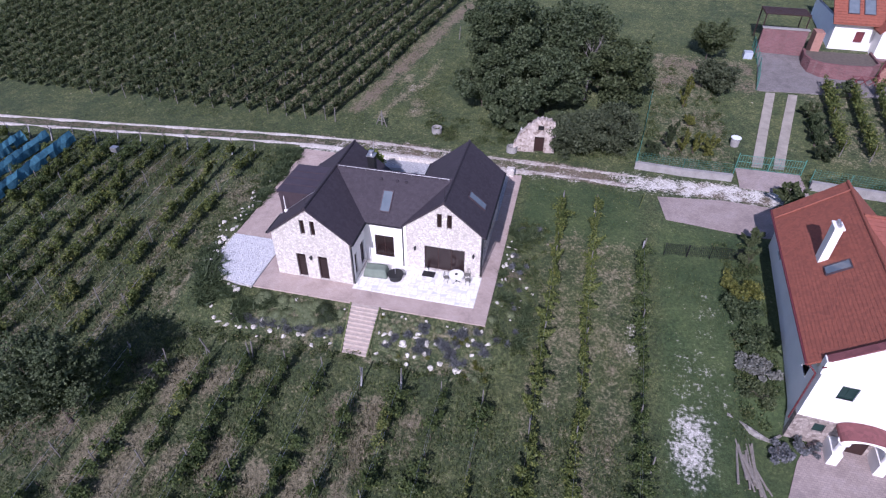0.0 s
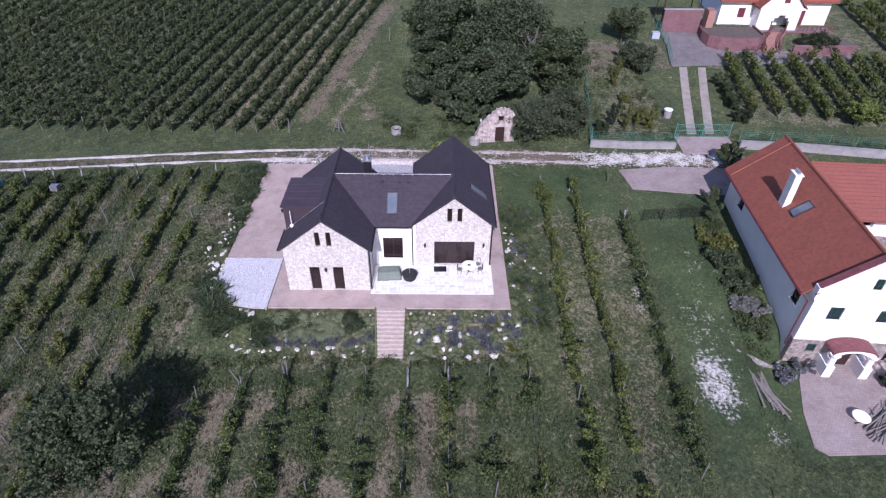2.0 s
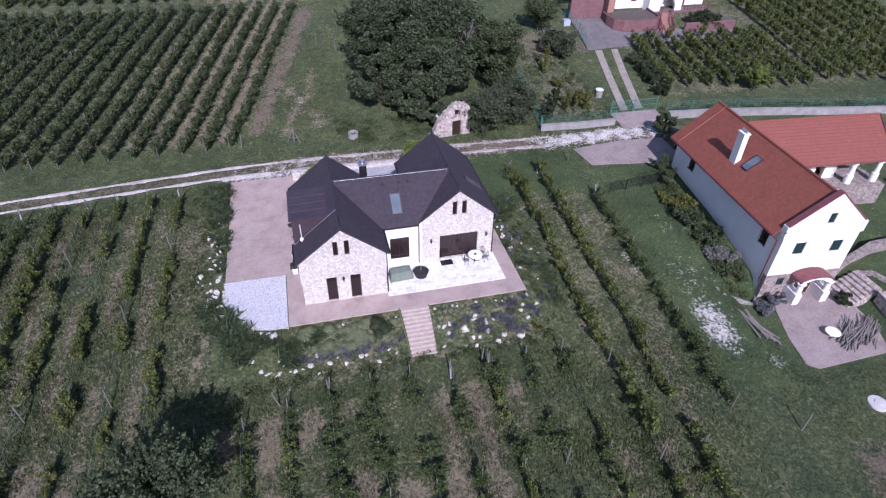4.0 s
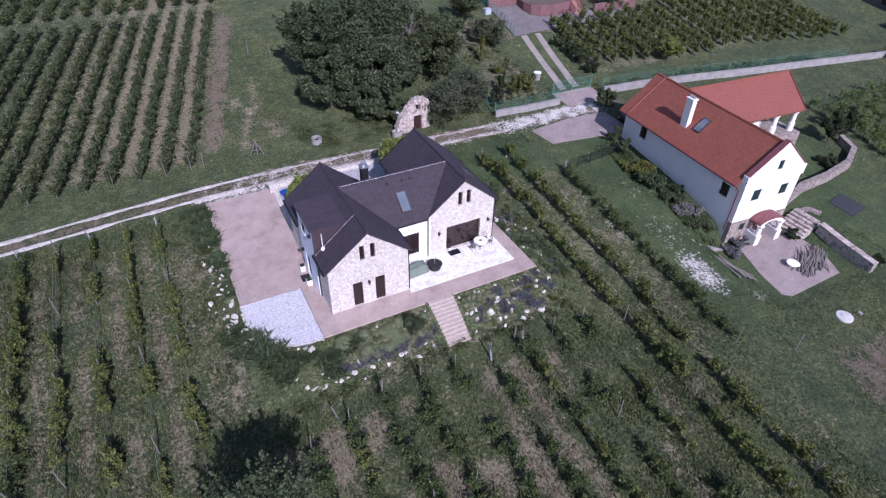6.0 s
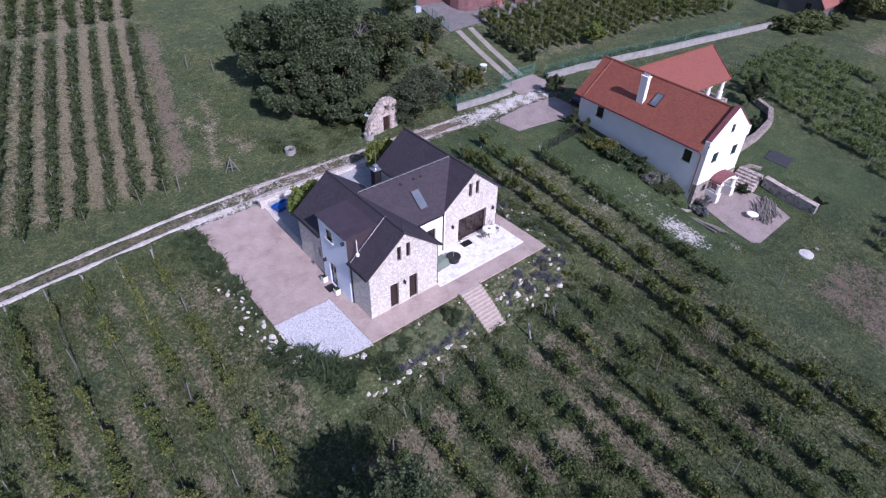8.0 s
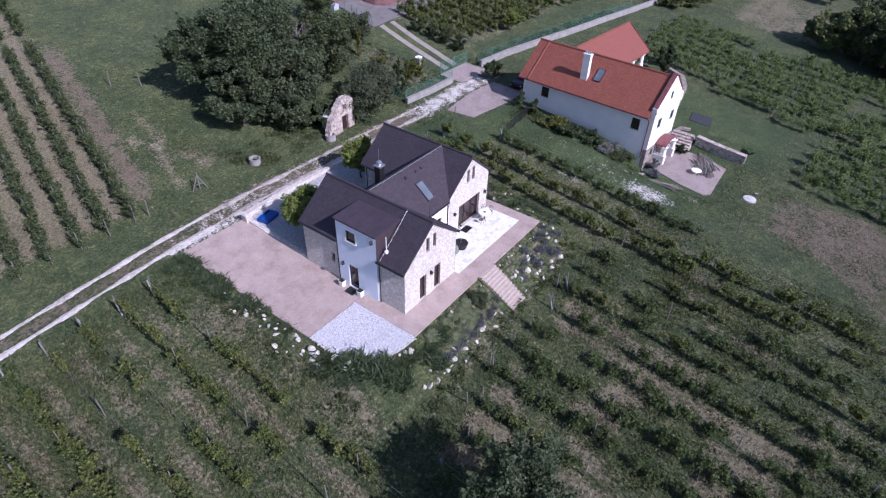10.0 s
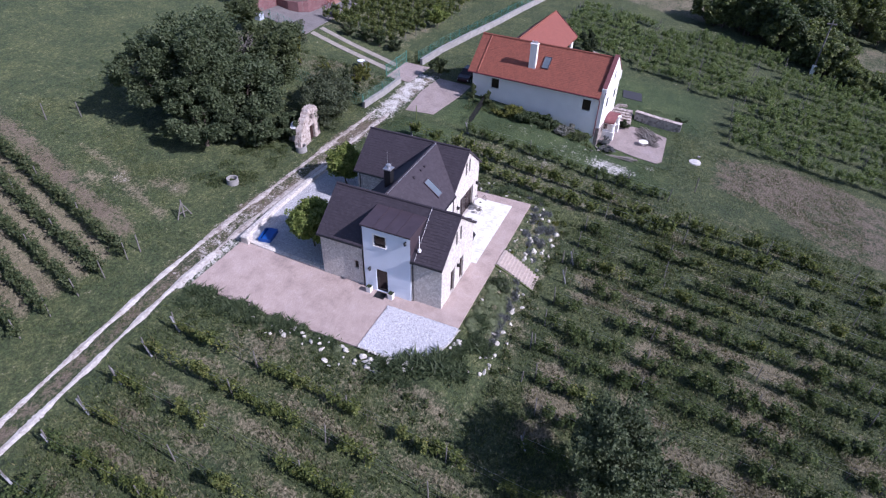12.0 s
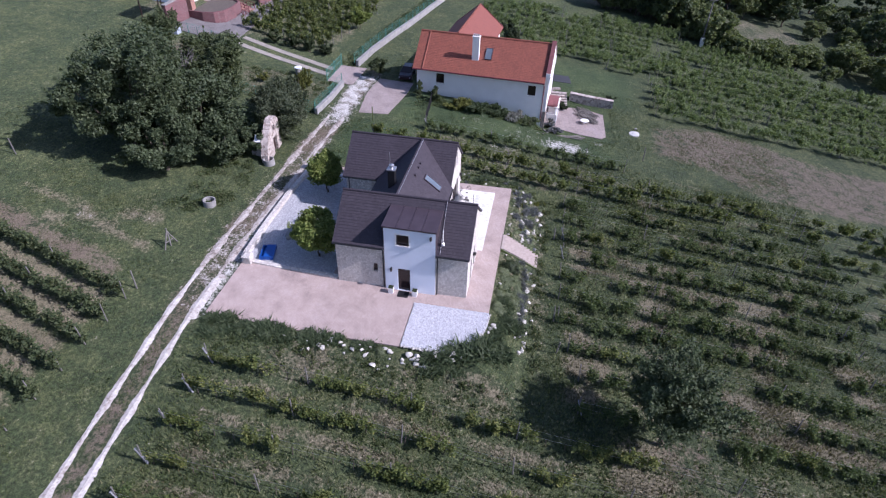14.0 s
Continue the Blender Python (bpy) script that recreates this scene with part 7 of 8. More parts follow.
LAV = [spiky_shrub(M_lav, 0.46, 0.3, 520, 0.018, 300 + k, (15, 85)) for k in range(3)]
LOW = [spiky_shrub(M_jun, 1.05, 0.42, 420, 0.06, 310 + k, (5, 55)) for k in range(5)]
GRN = [blob_shrub(M_carpet, 0.6, 0.26, 640, 0.09, 320 + k) for k in range(3)]
YEL = [spiky_shrub(M_bush_y, 0.45, 0.4, 260, 0.035, 330 + k, (20, 80)) for k in range(2)]
DRK = [blob_shrub(M_tree_d, 0.6, 0.5, 700, 0.09, 350 + k) for k in range(2)]
rngb = random.Random(9)


def bush(meshes, x, y, label, group, s=1.0, name="garden_bush"):
    ob = part(name, rngb.choice(meshes), None)
    ob.matrix_world = pose(x, y, hgt(x, y) - 0.06, 0, 0, rngb.uniform(0, 360)) @ Matrix.Diagonal((s, s * rngb.uniform(0.85, 1.15), s * rngb.uniform(0.8, 1.15), 1))
    tagged(ob, label, "shrub", group)


# creeping juniper round the gravel and along the driveway
for k in range(24):
    a = k / 23
    x, y = np.interp(a, (0, 0.25, 0.5, 0.72, 1), (-6.5, -5.9, -4.3, -2.2, 1.9)), np.interp(a, (0, 0.25, 0.5, 0.72, 1), (1.8, -0.8, -2.4, -2.75, -2.75))
    bush(LOW, x + rngb.uniform(-0.3, 0.3), y + rngb.uniform(-0.45, 0.2), "dark creeping juniper at the edge of the gravel bed", "junipers", rngb.uniform(0.55, 1.15))
for k in range(12):
    a = rngb.random()
    x, y = np.interp(a, (0, 0.3, 0.6, 1), (-7.2, -6.4, -4.4, -1.0)), np.interp(a, (0, 0.3, 0.6, 1), (2.2, -0.9, -2.9, -3.4))
    d = rngb.uniform(0.1, 1.2)
    bush(LOW, x - d * 0.7 * (1 - a), y - d * a, "dark spreading juniper beside the gravel bed", "junipers", rngb.uniform(0.6, 1.1))
for k in range(46):
    y = 9.0 + 9.4 * k / 45 if k % 3 else 5.0 + 13 * k / 45
    off = 0.4 + 2.0 * max(0, (y - 8.5)) / 9
    bush(rngb.choice((LOW, LOW, GRN)), -6.25 - rngb.uniform(-0.1, off * 0.8), y + rngb.uniform(-0.3, 0.3), "creeping green juniper along the paved driveway", "junipers", rngb.uniform(0.5, 0.95))
def weeds():
    rng = np.random.default_rng(44)
    spots = [(-7.4 - rng.exponential(1.0), rng.uniform(-4.5, 17.0), rng.uniform(0.3, 0.8)) for k in range(70)]
    spots += [(rng.uniform(-36, -13), rng.uniform(-14, 13.5), rng.uniform(0.5, 1.2)) for k in range(110)]
    spots += [(rng.uniform(17.6, 20.2), rng.uniform(-4.5, 12), rng.uniform(0.4, 0.9)) for k in range(80)]
    spots += [(rng.uniform(-5, 18), rng.uniform(-6.0, -5.0), rng.uniform(0.4, 0.9)) for k in range(60)]
    spots += [(rng.uniform(34.3, 36.9), rng.uniform(-4, 12), rng.uniform(0.7, 1.5)) for k in range(60)]
    spots += [(rng.uniform(5, 27), rng.uniform(23.5, 28.0), rng.uniform(0.6, 1.3)) for k in range(110)]
    spots += [(rng.uniform(28.5, 37), rng.uniform(23.5, 44), rng.uniform(0.4, 1.0)) for k in range(120)]
    spots += [(rng.uniform(43, 80), 0, rng.uniform(0.8, 1.6)) for k in range(90)]
    pts = []
    for x, y, s in spots:
        if y == 0:
            y = float(road_y(x)) + rng.uniform(3.0, 5.0)
        n = int(150 * s)
        q = rng.normal(size=(n, 3))
        q /= np.linalg.norm(q, axis=1)[:, None]
        q *= (rng.uniform(0.2, 1, n) ** 0.5)[:, None] * np.array([0.6, 0.6, 0.35]) * s
        pts.append(q + np.array([x, y, hgt(x, y)]))
    tagged(new("weeds", tris_mesh("weeds", leaf_tris(np.concatenate(pts), 0.12, rng, 0.2), M_grass)), "tangled weeds on the banks and verges", "weeds", kind="stuff")


weeds()
# beds below the terrace
for k in range(70):
    bush(GRN, rngb.uniform(-0.4, 4.6), rngb.uniform(-3.9, -2.3), "light green ground cover in the sloping bed", "bed plants", rngb.uniform(0.6, 1.05))
for x, y, s in ((4.9, -2.75, 1.3), (5.5, -3.1, 1.1), (5.0, -3.4, 1.0)):
    bush(DRK, x, y, "rounded dark green shrub beside the garden stair", "bed plants", s)
for k in range(16):
    bush(LAV, -1.6 + 8.0 * k / 15 + rngb.uniform(-0.25, 0.25), -4.15 + rngb.uniform(-0.3, 0.25), "grey-green lavender cushion in the sloping bed", "lavenders", rngb.uniform(0.8, 1.25))
for k in range(22):
    bush(GRN, rngb.uniform(5.0, 6.5), rngb.uniform(-5.0, -2.4), "small green shrub in the sloping bed", "bed plants", rngb.uniform(0.4, 0.7))
for k in range(34):
    bush(LAV, rngb.choice((10.3, 12.6, 14.3, 15.6, 16.6)) + rngb.gauss(0, 0.45), -3.6 + rngb.gauss(0, 0.65), "grey-green lavender cushion in the sloping bed", "lavenders", rngb.uniform(0.7, 1.3))
for k in range(60):
    bush(GRN if k % 4 else YEL, rngb.uniform(9.3, 17.6), rngb.uniform(-5.4, -2.2), "small green tuft in the stony sloping bed", "bed plants", rngb.uniform(0.35, 0.75))
for k in range(46):
    bush(rngb.choice((GRN, LOW, LAV, GRN)), rngb.uniform(17.2, 19.6), rngb.uniform(-3.0, 10.5), "low green shrub in the eastern bed", "bed plants", rngb.uniform(0.5, 0.95))


# white garden rocks
def rock_mesh(seed):
    """A broken limestone block: a lump with flat faces split off it."""
    bm = bmesh.new()
    bmesh.ops.create_icosphere(bm, subdivisions=2, radius=1)
    r = random.Random(seed)
    ax = Vector((r.uniform(0.85, 1.35), r.uniform(0.6, 1.0), r.uniform(0.5, 0.85)))
    cuts = [(Vector((r.gauss(0, 1), r.gauss(0, 1), r.gauss(0.2, 0.8))).normalized(), r.uniform(0.34, 0.75)) for k in range(8)]
    for v in bm.verts:
        p = v.co * (1 + 0.2 * noise.noise(v.co * 1.6 + Vector((seed * 3.1, 0, 0))))
        for n, d in cuts:
            over = p.dot(n) - d
            if over > 0:
                p = p - n * over
        v.co = Vector((p.x * ax.x, p.y * ax.y, p.z * ax.z))
    me = bpy.data.meshes.new("garden_rock")
    bm.to_mesh(me)
    bm.free()
    me.materials.append(M_rock)
    return me


ROCKS = [rock_mesh(k) for k in range(10)]


def rock(x, y, s):
    s *= 1.1 if x < -5 else 0.85
    ob = new("garden_rock", rngb.choice(ROCKS))
    ob.matrix_world = pose(x, y, hgt(x, y) + s * 0.3, rngb.uniform(-15, 15), rngb.uniform(-15, 15), rngb.uniform(0, 360)) @ Matrix.Diagonal((s, s, s, 1))
    tagged(ob, "rough white limestone rock edging the garden bed", "rock", "garden rocks")


for k in range(32):
    rock(-6.35 - abs(rngb.gauss(0, 0.65)), rngb.uniform(3.2, 11.5) if k % 7 else rngb.uniform(12, 16), rngb.uniform(0.1, 0.24))
for k in range(22):
    a = rngb.random()
    x, y = np.interp(a, (0, 0.4, 1), (-6.6, -5.6, -2.0)), np.interp(a, (0, 0.4, 1), (3.5, -0.6, -2.4))
    rock(x - rngb.uniform(0, 0.5), y - rngb.uniform(0, 0.4), rngb.uniform(0.14, 0.36))
for k in range(9):
    rock(-7.0 + rngb.uniform(-0.5, 0.6), 1.6 + rngb.uniform(-0.8, 0.9), rngb.uniform(0.12, 0.26))
for k in range(11):
    a = rngb.random()
    rock(np.interp(a, (0, 1), (-4.5, 1.0)) + rngb.uniform(-0.3, 0.3), np.interp(a, (0, 1), (-4.2, -5.0)) + rngb.uniform(-0.4, 0.4), rngb.uniform(0.12, 0.26))
for k in range(14):
    rock(-3.2 + 0.72 * k + rngb.uniform(-0.25, 0.25), -4.75 + rngb.gauss(0, 0.28), rngb.uniform(0.2, 0.36))
for k in range(6):
    rock(rngb.uniform(0.5, 6.5), -2.25 - rngb.uniform(0, 0.25), rngb.uniform(0.1, 0.2))
for k in range(10):
    rock(rngb.uniform(9.3, 17.0), -2.3 - rngb.uniform(0, 0.3), rngb.uniform(0.1, 0.22))
for k in range(26):
    rock(rngb.uniform(9.3, 17.6), rngb.uniform(-5.3, -2.8), rngb.uniform(0.18, 0.42))
for k in range(16):
    rock(17.15 + abs(rngb.gauss(0, 0.4)), rngb.uniform(-2.2, 9.5), rngb.uniform(0.12, 0.26))
for k in range(7):
    rock(rngb.uniform(18.0, 20.0), rngb.uniform(-3.5, 5), rngb.uniform(0.1, 0.24))
for k in range(60):
    a = k / 59
    x = np.interp(a, (0, 0.18, 0.45, 0.75, 1), (-5.95, -6.0, -5.45, -3.9, -1.4))
    y = np.interp(a, (0, 0.18, 0.45, 0.75, 1), (3.7, 1.3, -0.25, -1.8, -2.1))
    rock(x, y, rngb.uniform(0.08, 0.15))


# ---- gravel stones and grass ----
def gravel_stones():
    rng = np.random.default_rng(5)
    n = 9000
    x, y = rng.uniform(-5.9, -1.36, n), rng.uniform(-2.0, 3.78, n)
    lim = np.interp(y, (-2.05, -1.7, -0.9, 0.1, 1.5), (-2.6, -3.9, -4.9, -5.6, -5.9))
    keep = x > lim
    c = np.stack([x, y, np.full(n, 0.035)], 1)[keep]
    n = len(c)
    s = rng.uniform(0.018, 0.042, n)[:, None]
    base = np.array([[-1, -1, 0], [1, -1, 0], [1, 1, 0], [-1, 1, 0], [-0.6, -0.6, 1], [0.6, -0.6, 1], [0.6, 0.6, 1], [-0.6, 0.6, 1]], float)
    a = rng.uniform(0, 6.28, n)
    ca, sa = np.cos(a)[:, None], np.sin(a)[:, None]
    v = np.stack([c[:, :1] + s * (base[:, 0] * ca - base[:, 1] * sa), c[:, 1:2] + s * (base[:, 0] * sa + base[:, 1] * ca), c[:, 2:] + s * 0.8 * base[:, 2]], -1)
    f = np.array([[4, 5, 6, 7], [0, 1, 5, 4], [1, 2, 6, 5], [2, 3, 7, 6], [3, 0, 4, 7]])
    faces = (np.arange(n) * 8)[:, None, None] + f[None]
    me = quads_mesh("gravel_stones", v.reshape(-1, 3), faces.reshape(-1, 4), M_pebble)
    tagged(new("gravel_stones", me), "loose white gravel stones", "gravel", kind="stuff")


def pebble_mat():
    m, nt, b = nodes_of("white_pebbles", 0.85)
    g_ = nt.nodes.new("ShaderNodeNewGeometry")
    link(nt, ramp(nt, g_.outputs["Random Per Island"], [(0, (0.42, 0.42, 0.45)), (0.6, (0.52, 0.52, 0.55)), (1, (0.68, 0.68, 0.7))]), b.inputs["Base Color"])
    return m


M_pebble = pebble_mat()
gravel_stones()


def grass_tufts():
    """Leaning blades in tufts, taller where the fields are unmown, pale where they have dried."""
    rng = np.random.default_rng(8)
    n = 330000
    x, y = rng.uniform(-34, 50, n), rng.uniform(-34, 50, n)
    wild = np.clip(smooth(-6.5, -8.5, x) * smooth(20, 16, y) + smooth(-5.5, -7.5, y) * smooth(29, 27, x), 0, 1)
    thick = wave(x, y, 0.9, 21) * wave(x, y, 0.3, 22)
    keep = rng.random(n) < np.clip(0.06 + 0.75 * thick + 0.1 * wild, 0, 1)
    keep &= ~((x > -6.1) & (x < 17.0) & (y > -2.1) & (y < 18.8))
    keep &= np.abs(np.abs(y - road_y(x)) - 0.85) > 0.6
    keep &= ~((x > 29.4) & (x < 41) & (y > 13) & (y < 19)) & ~((x > 35) & (x < 46) & (y > -13) & (y < 14))
    keep &= ~((x > 29.5) & (x < 33) & (y > -10) & (y < -4.5)) & ~((x > 38) & (y > 22))
    x, y, wild = x[keep], y[keep], wild[keep]
    xs, ys, straw = STRAW[0]
    dry = straw[np.clip(np.searchsorted(ys, y), 0, len(ys) - 1), np.clip(np.searchsorted(xs, x), 0, len(xs) - 1)]
    dry = rng.random(len(x)) < smooth(0.25, 0.7, dry)
    k = 4
    x, y, wild, dry = (np.repeat(a, k) for a in (x, y, wild, dry))
    n = len(x)
    spread = 0.1 + 0.14 * wild
    x, y = x + rng.normal(0, 1, n) * spread, y + rng.normal(0, 1, n) * spread
    h = rng.uniform(0.06, 0.15, n) * (1 + 0.8 * wild)
    a = rng.uniform(0, 6.28, n)
    d = np.stack([np.cos(a), np.sin(a), np.zeros(n)], 1)
    side = np.stack([-d[:, 1], d[:, 0], np.zeros(n)], 1)
    p = np.stack([x, y, land(x, y) - 0.01], 1)
    w = (0.18 * h + 0.008)[:, None]
    tip = p + d * (h * rng.uniform(0.3, 0.9, n))[:, None] + np.array([0, 0, 1.0]) * (h * rng.uniform(0.6, 1.1, n))[:, None]
    v = np.stack([p - side * w, p + side * w, tip], 1)
    tagged(new("grass", tris_mesh("grass", v[~dry].reshape(-1, 3), M_grass)), "uneven tufts of rough grass and weeds", "grass", kind="stuff")
    tagged(new("dry_grass", tris_mesh("dry_grass", v[dry].reshape(-1, 3), M_straw)), "pale dried grass between the vine rows", "grass", kind="stuff")


grass_tufts()


# ---- things on the terrace and in the yard ----
sofa = thing("covered_sofa", "garden sofa under a grey-green canvas cover", "sofa", pose(7.55, 1.55, 0.035, 0, 0, 4))
bm = bmesh.new()
bmesh.ops.create_cube(bm, size=1)
bmesh.ops.scale(bm, vec=(1.75, 0.85, 0.75), verts=bm.verts)
bmesh.ops.translate(bm, vec=(0, 0, 0.375), verts=bm.verts)
bmesh.ops.subdivide_edges(bm, edges=bm.edges, cuts=5, use_grid_fill=True)
for v in bm.verts:
    f = v.co.z / 0.75
    v.co.x *= 1.06 - 0.14 * f * f
    v.co.y *= 1.05 - 0.2 * f * f
    v.co.z += (0.12 * max(0, v.co.y) - 0.06 * noise.noise(v.co * 3)) * f
    v.co += Vector((noise.noise(v.co * 2.5) * 0.05, noise.noise(v.co * 2.1 + Vector((5, 0, 0))) * 0.05, 0)) * (1 - 0.5 * f)
me = bpy.data.meshes.new("cover")
bm.to_mesh(me)
bm.free()
me.materials.append(M_cover)
me.shade_smooth()
part("cover", me, M_cover, sofa, "sagging grey-green canvas cover")
for x in (-0.75, 0.75):
    for y in (-0.35, 0.35):
        part("foot", Geo().tube((x, y, 0), (x, y, 0.1), 0.035, None, 8), M_black, sofa)

rt = thing("round_table", "low round black garden table beside the covered sofa", "table", pose(9.15, 1.45, 0.035))
part("tabletop", Geo().lathe(0, 0, [(0.6, 0.42), (0.64, 0.45), (0.6, 0.48)], 28), M_black, rt)
part("skirt", Geo().lathe(0, 0, [(0.5, 0.0), (0.56, 0.4)], 28), M_black, rt)
part("parasol_stub", Geo().tube((0, 0, 0.48), (0, 0, 1.0), 0.025, None, 8), M_steel, rt)

tagged(part("door_mat", Geo().box(11.05, 12.05, 2.2, 2.85, 0.045, 0.07), M_black), "black door mat before the terrace window", "mat")
light = thing("floor_light", "small white lantern standing by the window", "lantern", pose(11.3, 2.95, 0.045))
part("body", Geo().box(-0.09, 0.09, -0.09, 0.09, 0, 0.3), M_white, light)
part("roof", Geo().hexa([(-0.11, -0.11, 0.303), (0.11, -0.11, 0.303), (0.11, 0.11, 0.303), (-0.11, 0.11, 0.303), (-0.02, -0.02, 0.4), (0.02, -0.02, 0.4), (0.02, 0.02, 0.4), (-0.02, 0.02, 0.4)]), M_black, light)

bt = thing("bistro_table", "round cream stone table with a dark centre on an iron foot", "table", pose(13.85, 2.15, 0.04))
part("tabletop", Geo().lathe(0, 0, [(0.56, 0.72), (0.6, 0.74), (0.6, 0.77), (0.56, 0.79)], 28), M_flag, bt)
part("inlay", Geo().lathe(0, 0, [(0.12, 0.79), (0.11, 0.8)], 16), M_black, bt)
part("column", Geo().tube((0, 0, 0.05), (0, 0, 0.72), 0.04, None, 10), M_black, bt)
for a in range(3):
    t = 2.1 * a
    part("foot", Geo().tube((0, 0, 0.12), (0.4 * math.cos(t), 0.4 * math.sin(t), 0.02), 0.02, None, 6), M_black, bt)


def iron_chair(x, y, rz):
    ch = thing("iron_chair", "wrought-iron bistro chair with a round seat", "chair", pose(x, y, 0.04, 0, 0, rz), group="chairs at the stone table")
    part("seat", Geo().lathe(0, 0, [(0.2, 0.43), (0.22, 0.45), (0.2, 0.47)], 16), M_wood_grey, ch)
    for k in range(4):
        a = math.pi / 4 + k * math.pi / 2
        part("leg", Geo().tube((0.15 * math.cos(a), 0.15 * math.sin(a), 0.44), (0.23 * math.cos(a), 0.23 * math.sin(a), 0), 0.014, None, 6), M_black, ch)
    g = Geo()
    last = None
    for k in range(9):
        t = math.pi * k / 8
        p = Vector((0.2 * math.cos(t), 0.18, 0.46 + 0.48 * math.sin(t)))
        if last is not None:
            g.tube(last, p, 0.014, None, 6)
        last = p
    for x_ in (-0.1, 0, 0.1):
        g.tube((x_, 0.18, 0.46), (x_, 0.18, 0.86), 0.01, None, 5)
    part("backrest", g, M_black, ch)


iron_chair(14.75, 2.1, -80)
iron_chair(13.1, 2.0, 80)
iron_chair(14.6, 2.7, -30)

for y in (3.95, 5.85):
    pot = thing("planter", "square white planter beside the entrance door", "planter", pose(-0.55, y, 0.0), group="entrance planters")
    part("box", Geo().hexa([(-0.17, -0.17, 0), (0.17, -0.17, 0), (0.17, 0.17, 0), (-0.17, 0.17, 0), (-0.21, -0.21, 0.55), (0.21, -0.21, 0.55), (0.21, 0.21, 0.55), (-0.21, 0.21, 0.55)]), M_white, pot)
    part("soil", Geo().box(-0.19, 0.19, -0.19, 0.19, 0.553, 0.57), M_tree_d, pot)

tub = thing("blue_tub", "blue plastic sand tub lying in the courtyard corner", "tub", pose(1.55, 16.95, 0.33, 0, 0, 12))
g = Geo()
g.box(-0.75, 0.75, -0.5, 0.5, 0.0, 0.06)
for a, b, c, d in ((-0.8, 0.8, -0.55, -0.48), (-0.8, 0.8, 0.48, 0.55), (-0.8, -0.73, -0.48, 0.48), (0.73, 0.8, -0.48, 0.48)):
    g.box(a, b, c, d, 0.0, 0.32)
part("basin", g, M_blue, tub)
part("lid", Geo().hexa([(-0.82, -0.57, 0.323), (0.82, -0.57, 0.323), (0.82, 0.2, 0.323), (-0.82, 0.2, 0.323), (-0.82, -0.57, 0.36), (0.82, -0.57, 0.36), (0.82, 0.2, 0.36), (-0.82, 0.2, 0.36)]), M_blue, tub)
bench = thing("garden_bench", "grey stone bench in the shaded courtyard", "bench", pose(4.4, 16.2, 0.3, 0, 0, 5))
part("seat", Geo().box(-0.8, 0.8, -0.2, 0.2, 0.4, 0.48), M_concrete, bench)
for x in (-0.6, 0.5):
    part("support", Geo().box(x, x + 0.12, -0.18, 0.18, 0, 0.4), M_concrete, bench)


# posts, stakes and small marks in the fields
def stake(x, y, h, lean, label, material=None, name="stake"):
    ob = tagged(part(name, Geo().tube((0, 0, -0.3), (lean * h, lean * h * 0.4, h), 0.06, 0.05, 7), material or M_wood_grey), label, "post")
    ob.location = (x, y, hgt(x, y))


stake(-2.3, -7.3, 1.5, -0.25, "leaning grey wooden stake at the vineyard edge")
stake(0.9, -7.0, 1.6, 0.1, "grey wooden stake at the vineyard edge")
stake(27.9, 15.6, 1.7, 0.12, "pale square wooden post beside the forecourt", M_wood)
stake(11.9, -6.6, 1.3, 0.05, "grey-blue wooden stake at a row's end")
for k, (x, y) in enumerate(((-5.0, 24.6), (7.0, 44.0), (4.6, 46.0), (28.5, -9.5), (31.5, -16.5))):
    stake(x, y, 1.7, 0.06 * (-1) ** k, "thin grey wooden stake in the grass")
frame_ = thing("braced_post", "grey wooden post propped by two slanting braces in the grass", "post", pose(0.4, 25.0, hgt(0.4, 25.0)))
part("post", Geo().tube((0, 0, -0.3), (0.02, 0.0, 1.75), 0.07, 0.06, 7), M_wood_grey, frame_)
for dx, dy in ((-0.75, 0.1), (0.65, -0.25)):
    part("brace", Geo().tube((dx, dy, -0.1), (0.0, 0.0, 1.5), 0.055, 0.05, 7), M_wood_grey, frame_)
part("crossbar", Geo().tube((-0.45, 0.06, 0.55), (0.4, -0.15, 0.55), 0.04, 0.04, 6), M_wood_grey, frame_)
box_ = thing("hive_box", "small grey metal box on legs among the west vines", "box", pose(-24.4, 12.9, hgt(-24.4, 12.9)))
part("body", Geo().box(-0.35, 0.35, -0.28, 0.28, 0.5, 1.0), M_steel, box_)
for x in (-0.3, 0.3):
    part("leg", Geo().tube((x, 0, -0.2), (x, 0, 0.5), 0.04, None, 6), M_wood_grey, box_)
bird = thing("water_butt", "pale blue water butt beside the garden path", "water butt", pose(37.6, 28.6, hgt(37.6, 28.6)))
part("drum", Geo().lathe(0, 0, [(0.4, 0), (0.45, 0.5), (0.4, 0.9)], 16), M_concrete, bird)
part("lid", Geo().lathe(0, 0, [(0.5, 0.9), (0.5, 0.97)], 16), M_plaster_blue, bird)
tank = thing("water_tank", "white plastic water tank in the upper garden", "tank", pose(41.0, 47.6, hgt(41, 47.6)))
part("tank", Geo().box(-0.5, 0.5, -0.45, 0.45, 0.0, 0.8), M_tank, tank)
part("pallet", Geo().box(-0.65, 0.65, -0.55, 0.55, -0.14, -0.004), M_wood, tank)
car = thing("car", "dark red-black hatchback parked under the roof's edge", "car", pose(42.3, 14.9, hgt(42.3, 14.9) + 0.06, 0, 0, 92))
bm = bmesh.new()
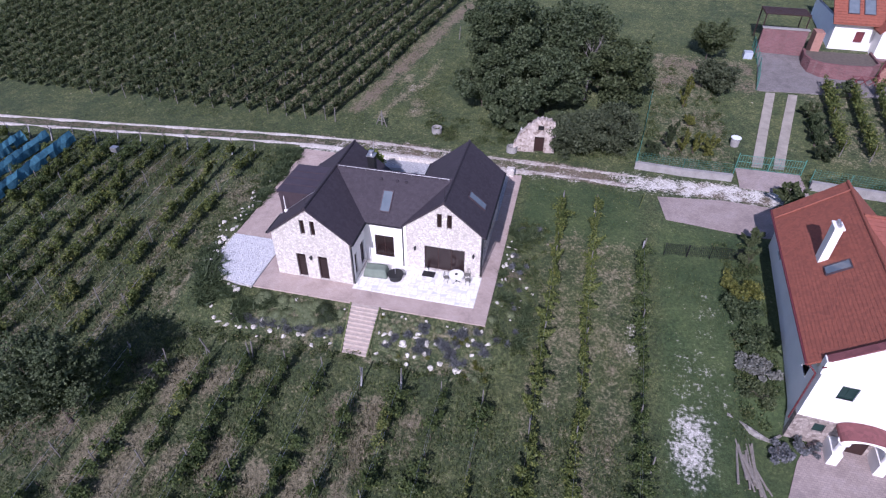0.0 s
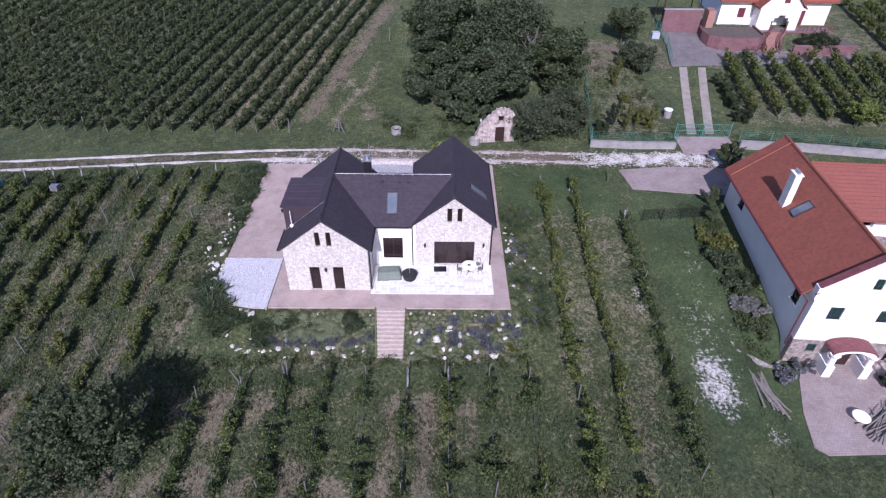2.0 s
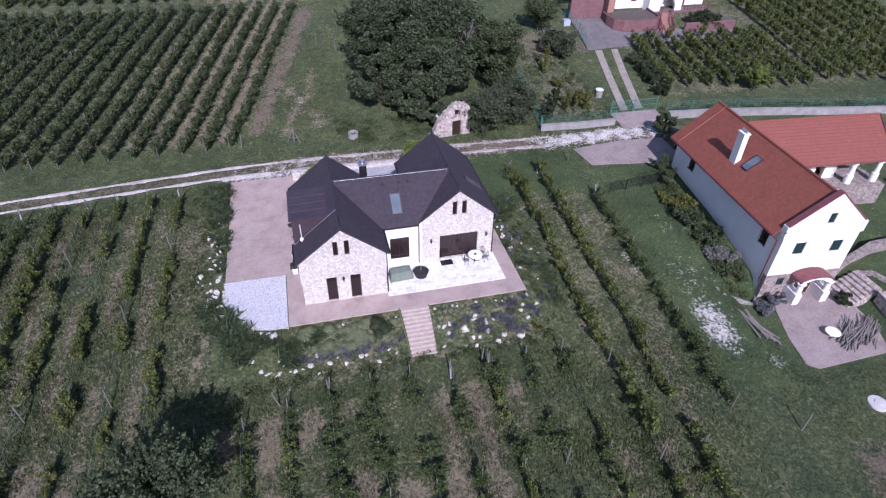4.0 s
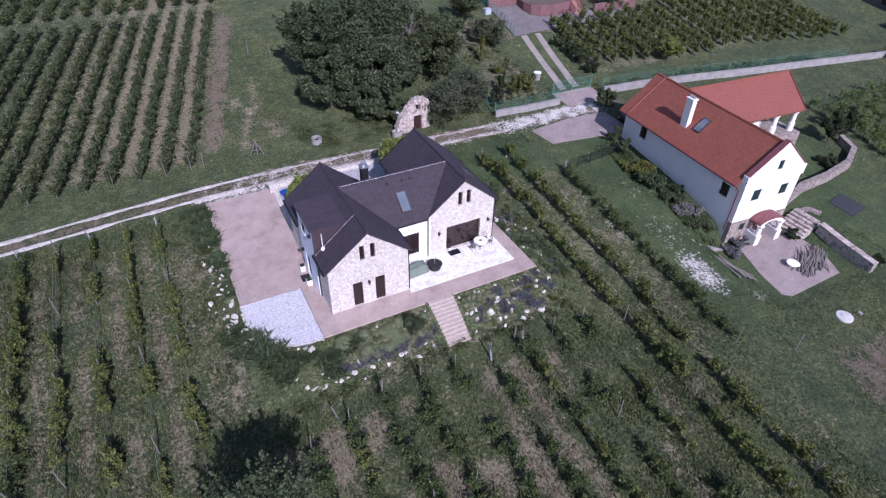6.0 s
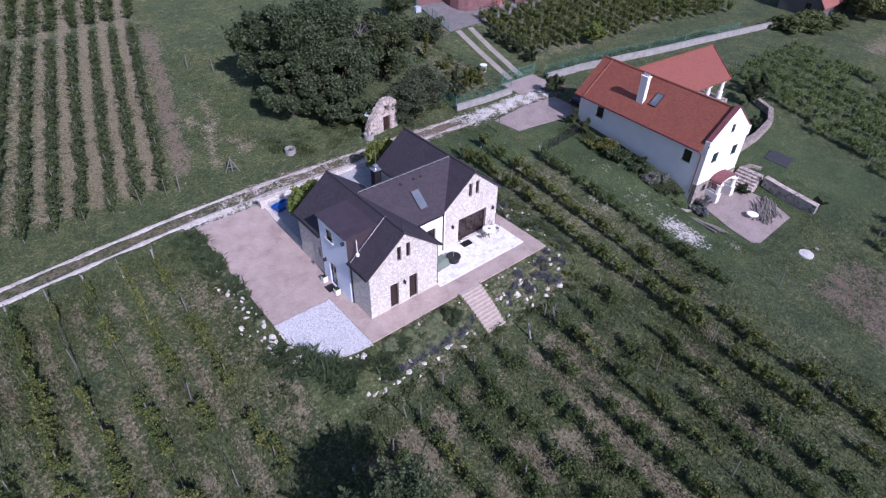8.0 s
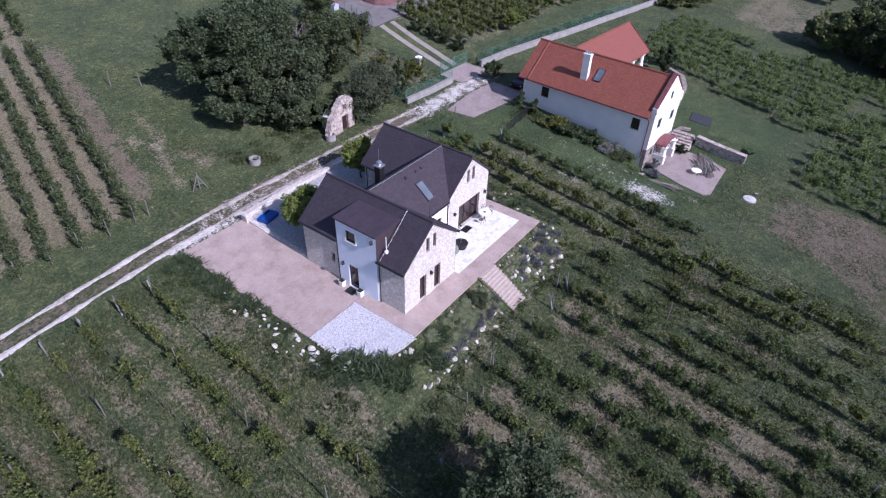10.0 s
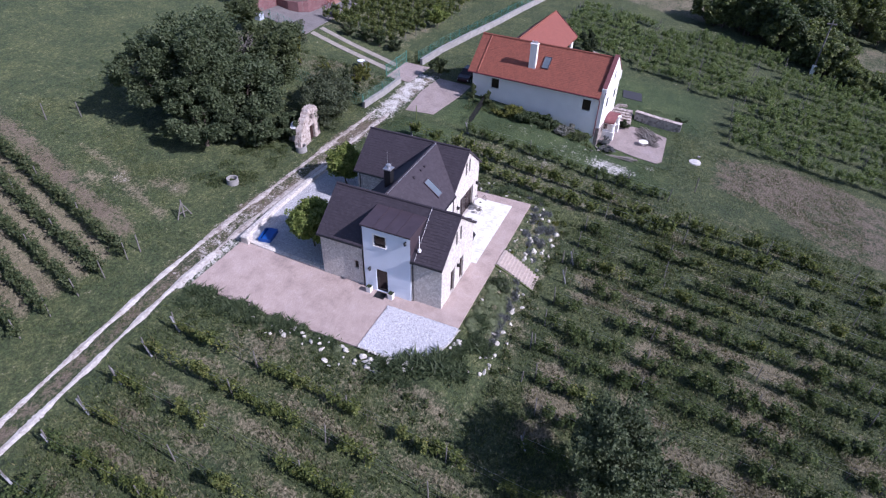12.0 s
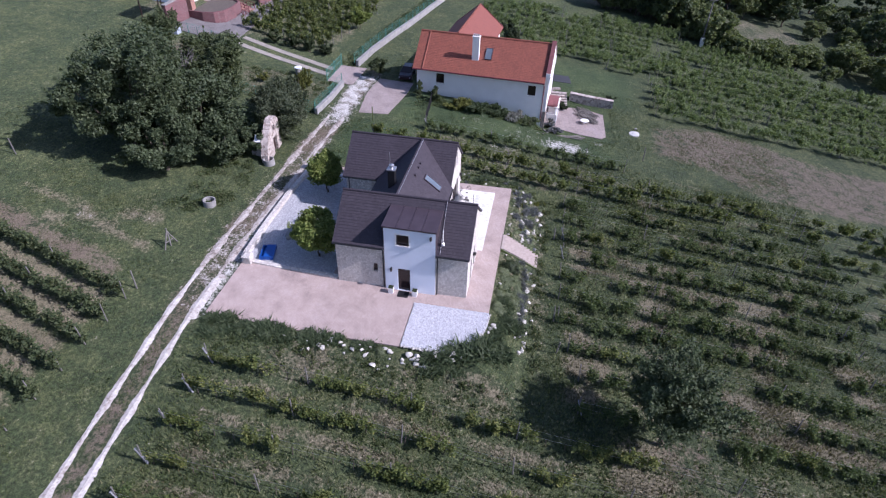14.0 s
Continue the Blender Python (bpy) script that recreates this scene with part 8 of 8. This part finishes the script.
# length along y: sections from tail to nose, each (y, half width, sill, waist)
ring_of = lambda y, w, lo, hi: [bm.verts.new((sx * w * k, y, z)) for sx, k, z in ((-1, 0.92, lo), (-1, 1.0, lo + 0.25), (-1, 0.95, hi), (1, 0.95, hi), (1, 1.0, lo + 0.25), (1, 0.92, lo))]
rings = [ring_of(y, w, lo, hi) for y, w, lo, hi in ((-2.0, 0.7, 0.4, 0.8), (-1.9, 0.8, 0.28, 0.92), (-1.0, 0.86, 0.22, 0.95), (0.7, 0.86, 0.22, 0.92), (1.7, 0.8, 0.25, 0.8), (1.95, 0.68, 0.32, 0.66))]
for p, q in zip(rings, rings[1:]):
    for k in range(6):
        bm.faces.new((p[k], p[(k + 1) % 6], q[(k + 1) % 6], q[k]))
bm.faces.new(rings[0][::-1])
bm.faces.new(rings[-1])
bmesh.ops.recalc_face_normals(bm, faces=bm.faces)
me = bpy.data.meshes.new("body")
bm.to_mesh(me)
bm.free()
me.materials.append(M_car)
part("body", me, M_car, car)
part("window_band", Geo().hexa([(-0.72, -1.75, 0.925), (0.72, -1.75, 0.925), (0.72, 0.85, 0.925), (-0.72, 0.85, 0.925), (-0.58, -1.4, 1.36), (0.58, -1.4, 1.36), (0.58, 0.1, 1.36), (-0.58, 0.1, 1.36)]), M_glass, car, "dark car windows")
part("car_roof", Geo().hexa([(-0.6, -1.45, 1.363), (0.6, -1.45, 1.363), (0.6, 0.12, 1.363), (-0.6, 0.12, 1.363), (-0.54, -1.35, 1.43), (0.54, -1.35, 1.43), (0.54, 0.02, 1.43), (-0.54, 0.02, 1.43)]), M_car, car)
for x in (-0.8, 0.8):
    for y in (-1.25, 1.2):
        wheel = part("wheel", Geo().tube((x - 0.1, y, 0.3), (x + 0.1, y, 0.3), 0.31, None, 16), M_black, car)
        part("rim", Geo().tube((x - 0.104, y, 0.3), (x + 0.104, y, 0.3), 0.19, None, 12), M_steel, wheel)
    part("tail_light", Geo().box(x * 0.9 - 0.1, x * 0.9 + 0.1, -2.02, -1.9, 0.6, 0.75), M_roof_edge, car)
    part("headlight", Geo().box(x * 0.78 - 0.12, x * 0.78 + 0.12, 1.8, 1.94, 0.52, 0.64), M_white, car)


flagstones()
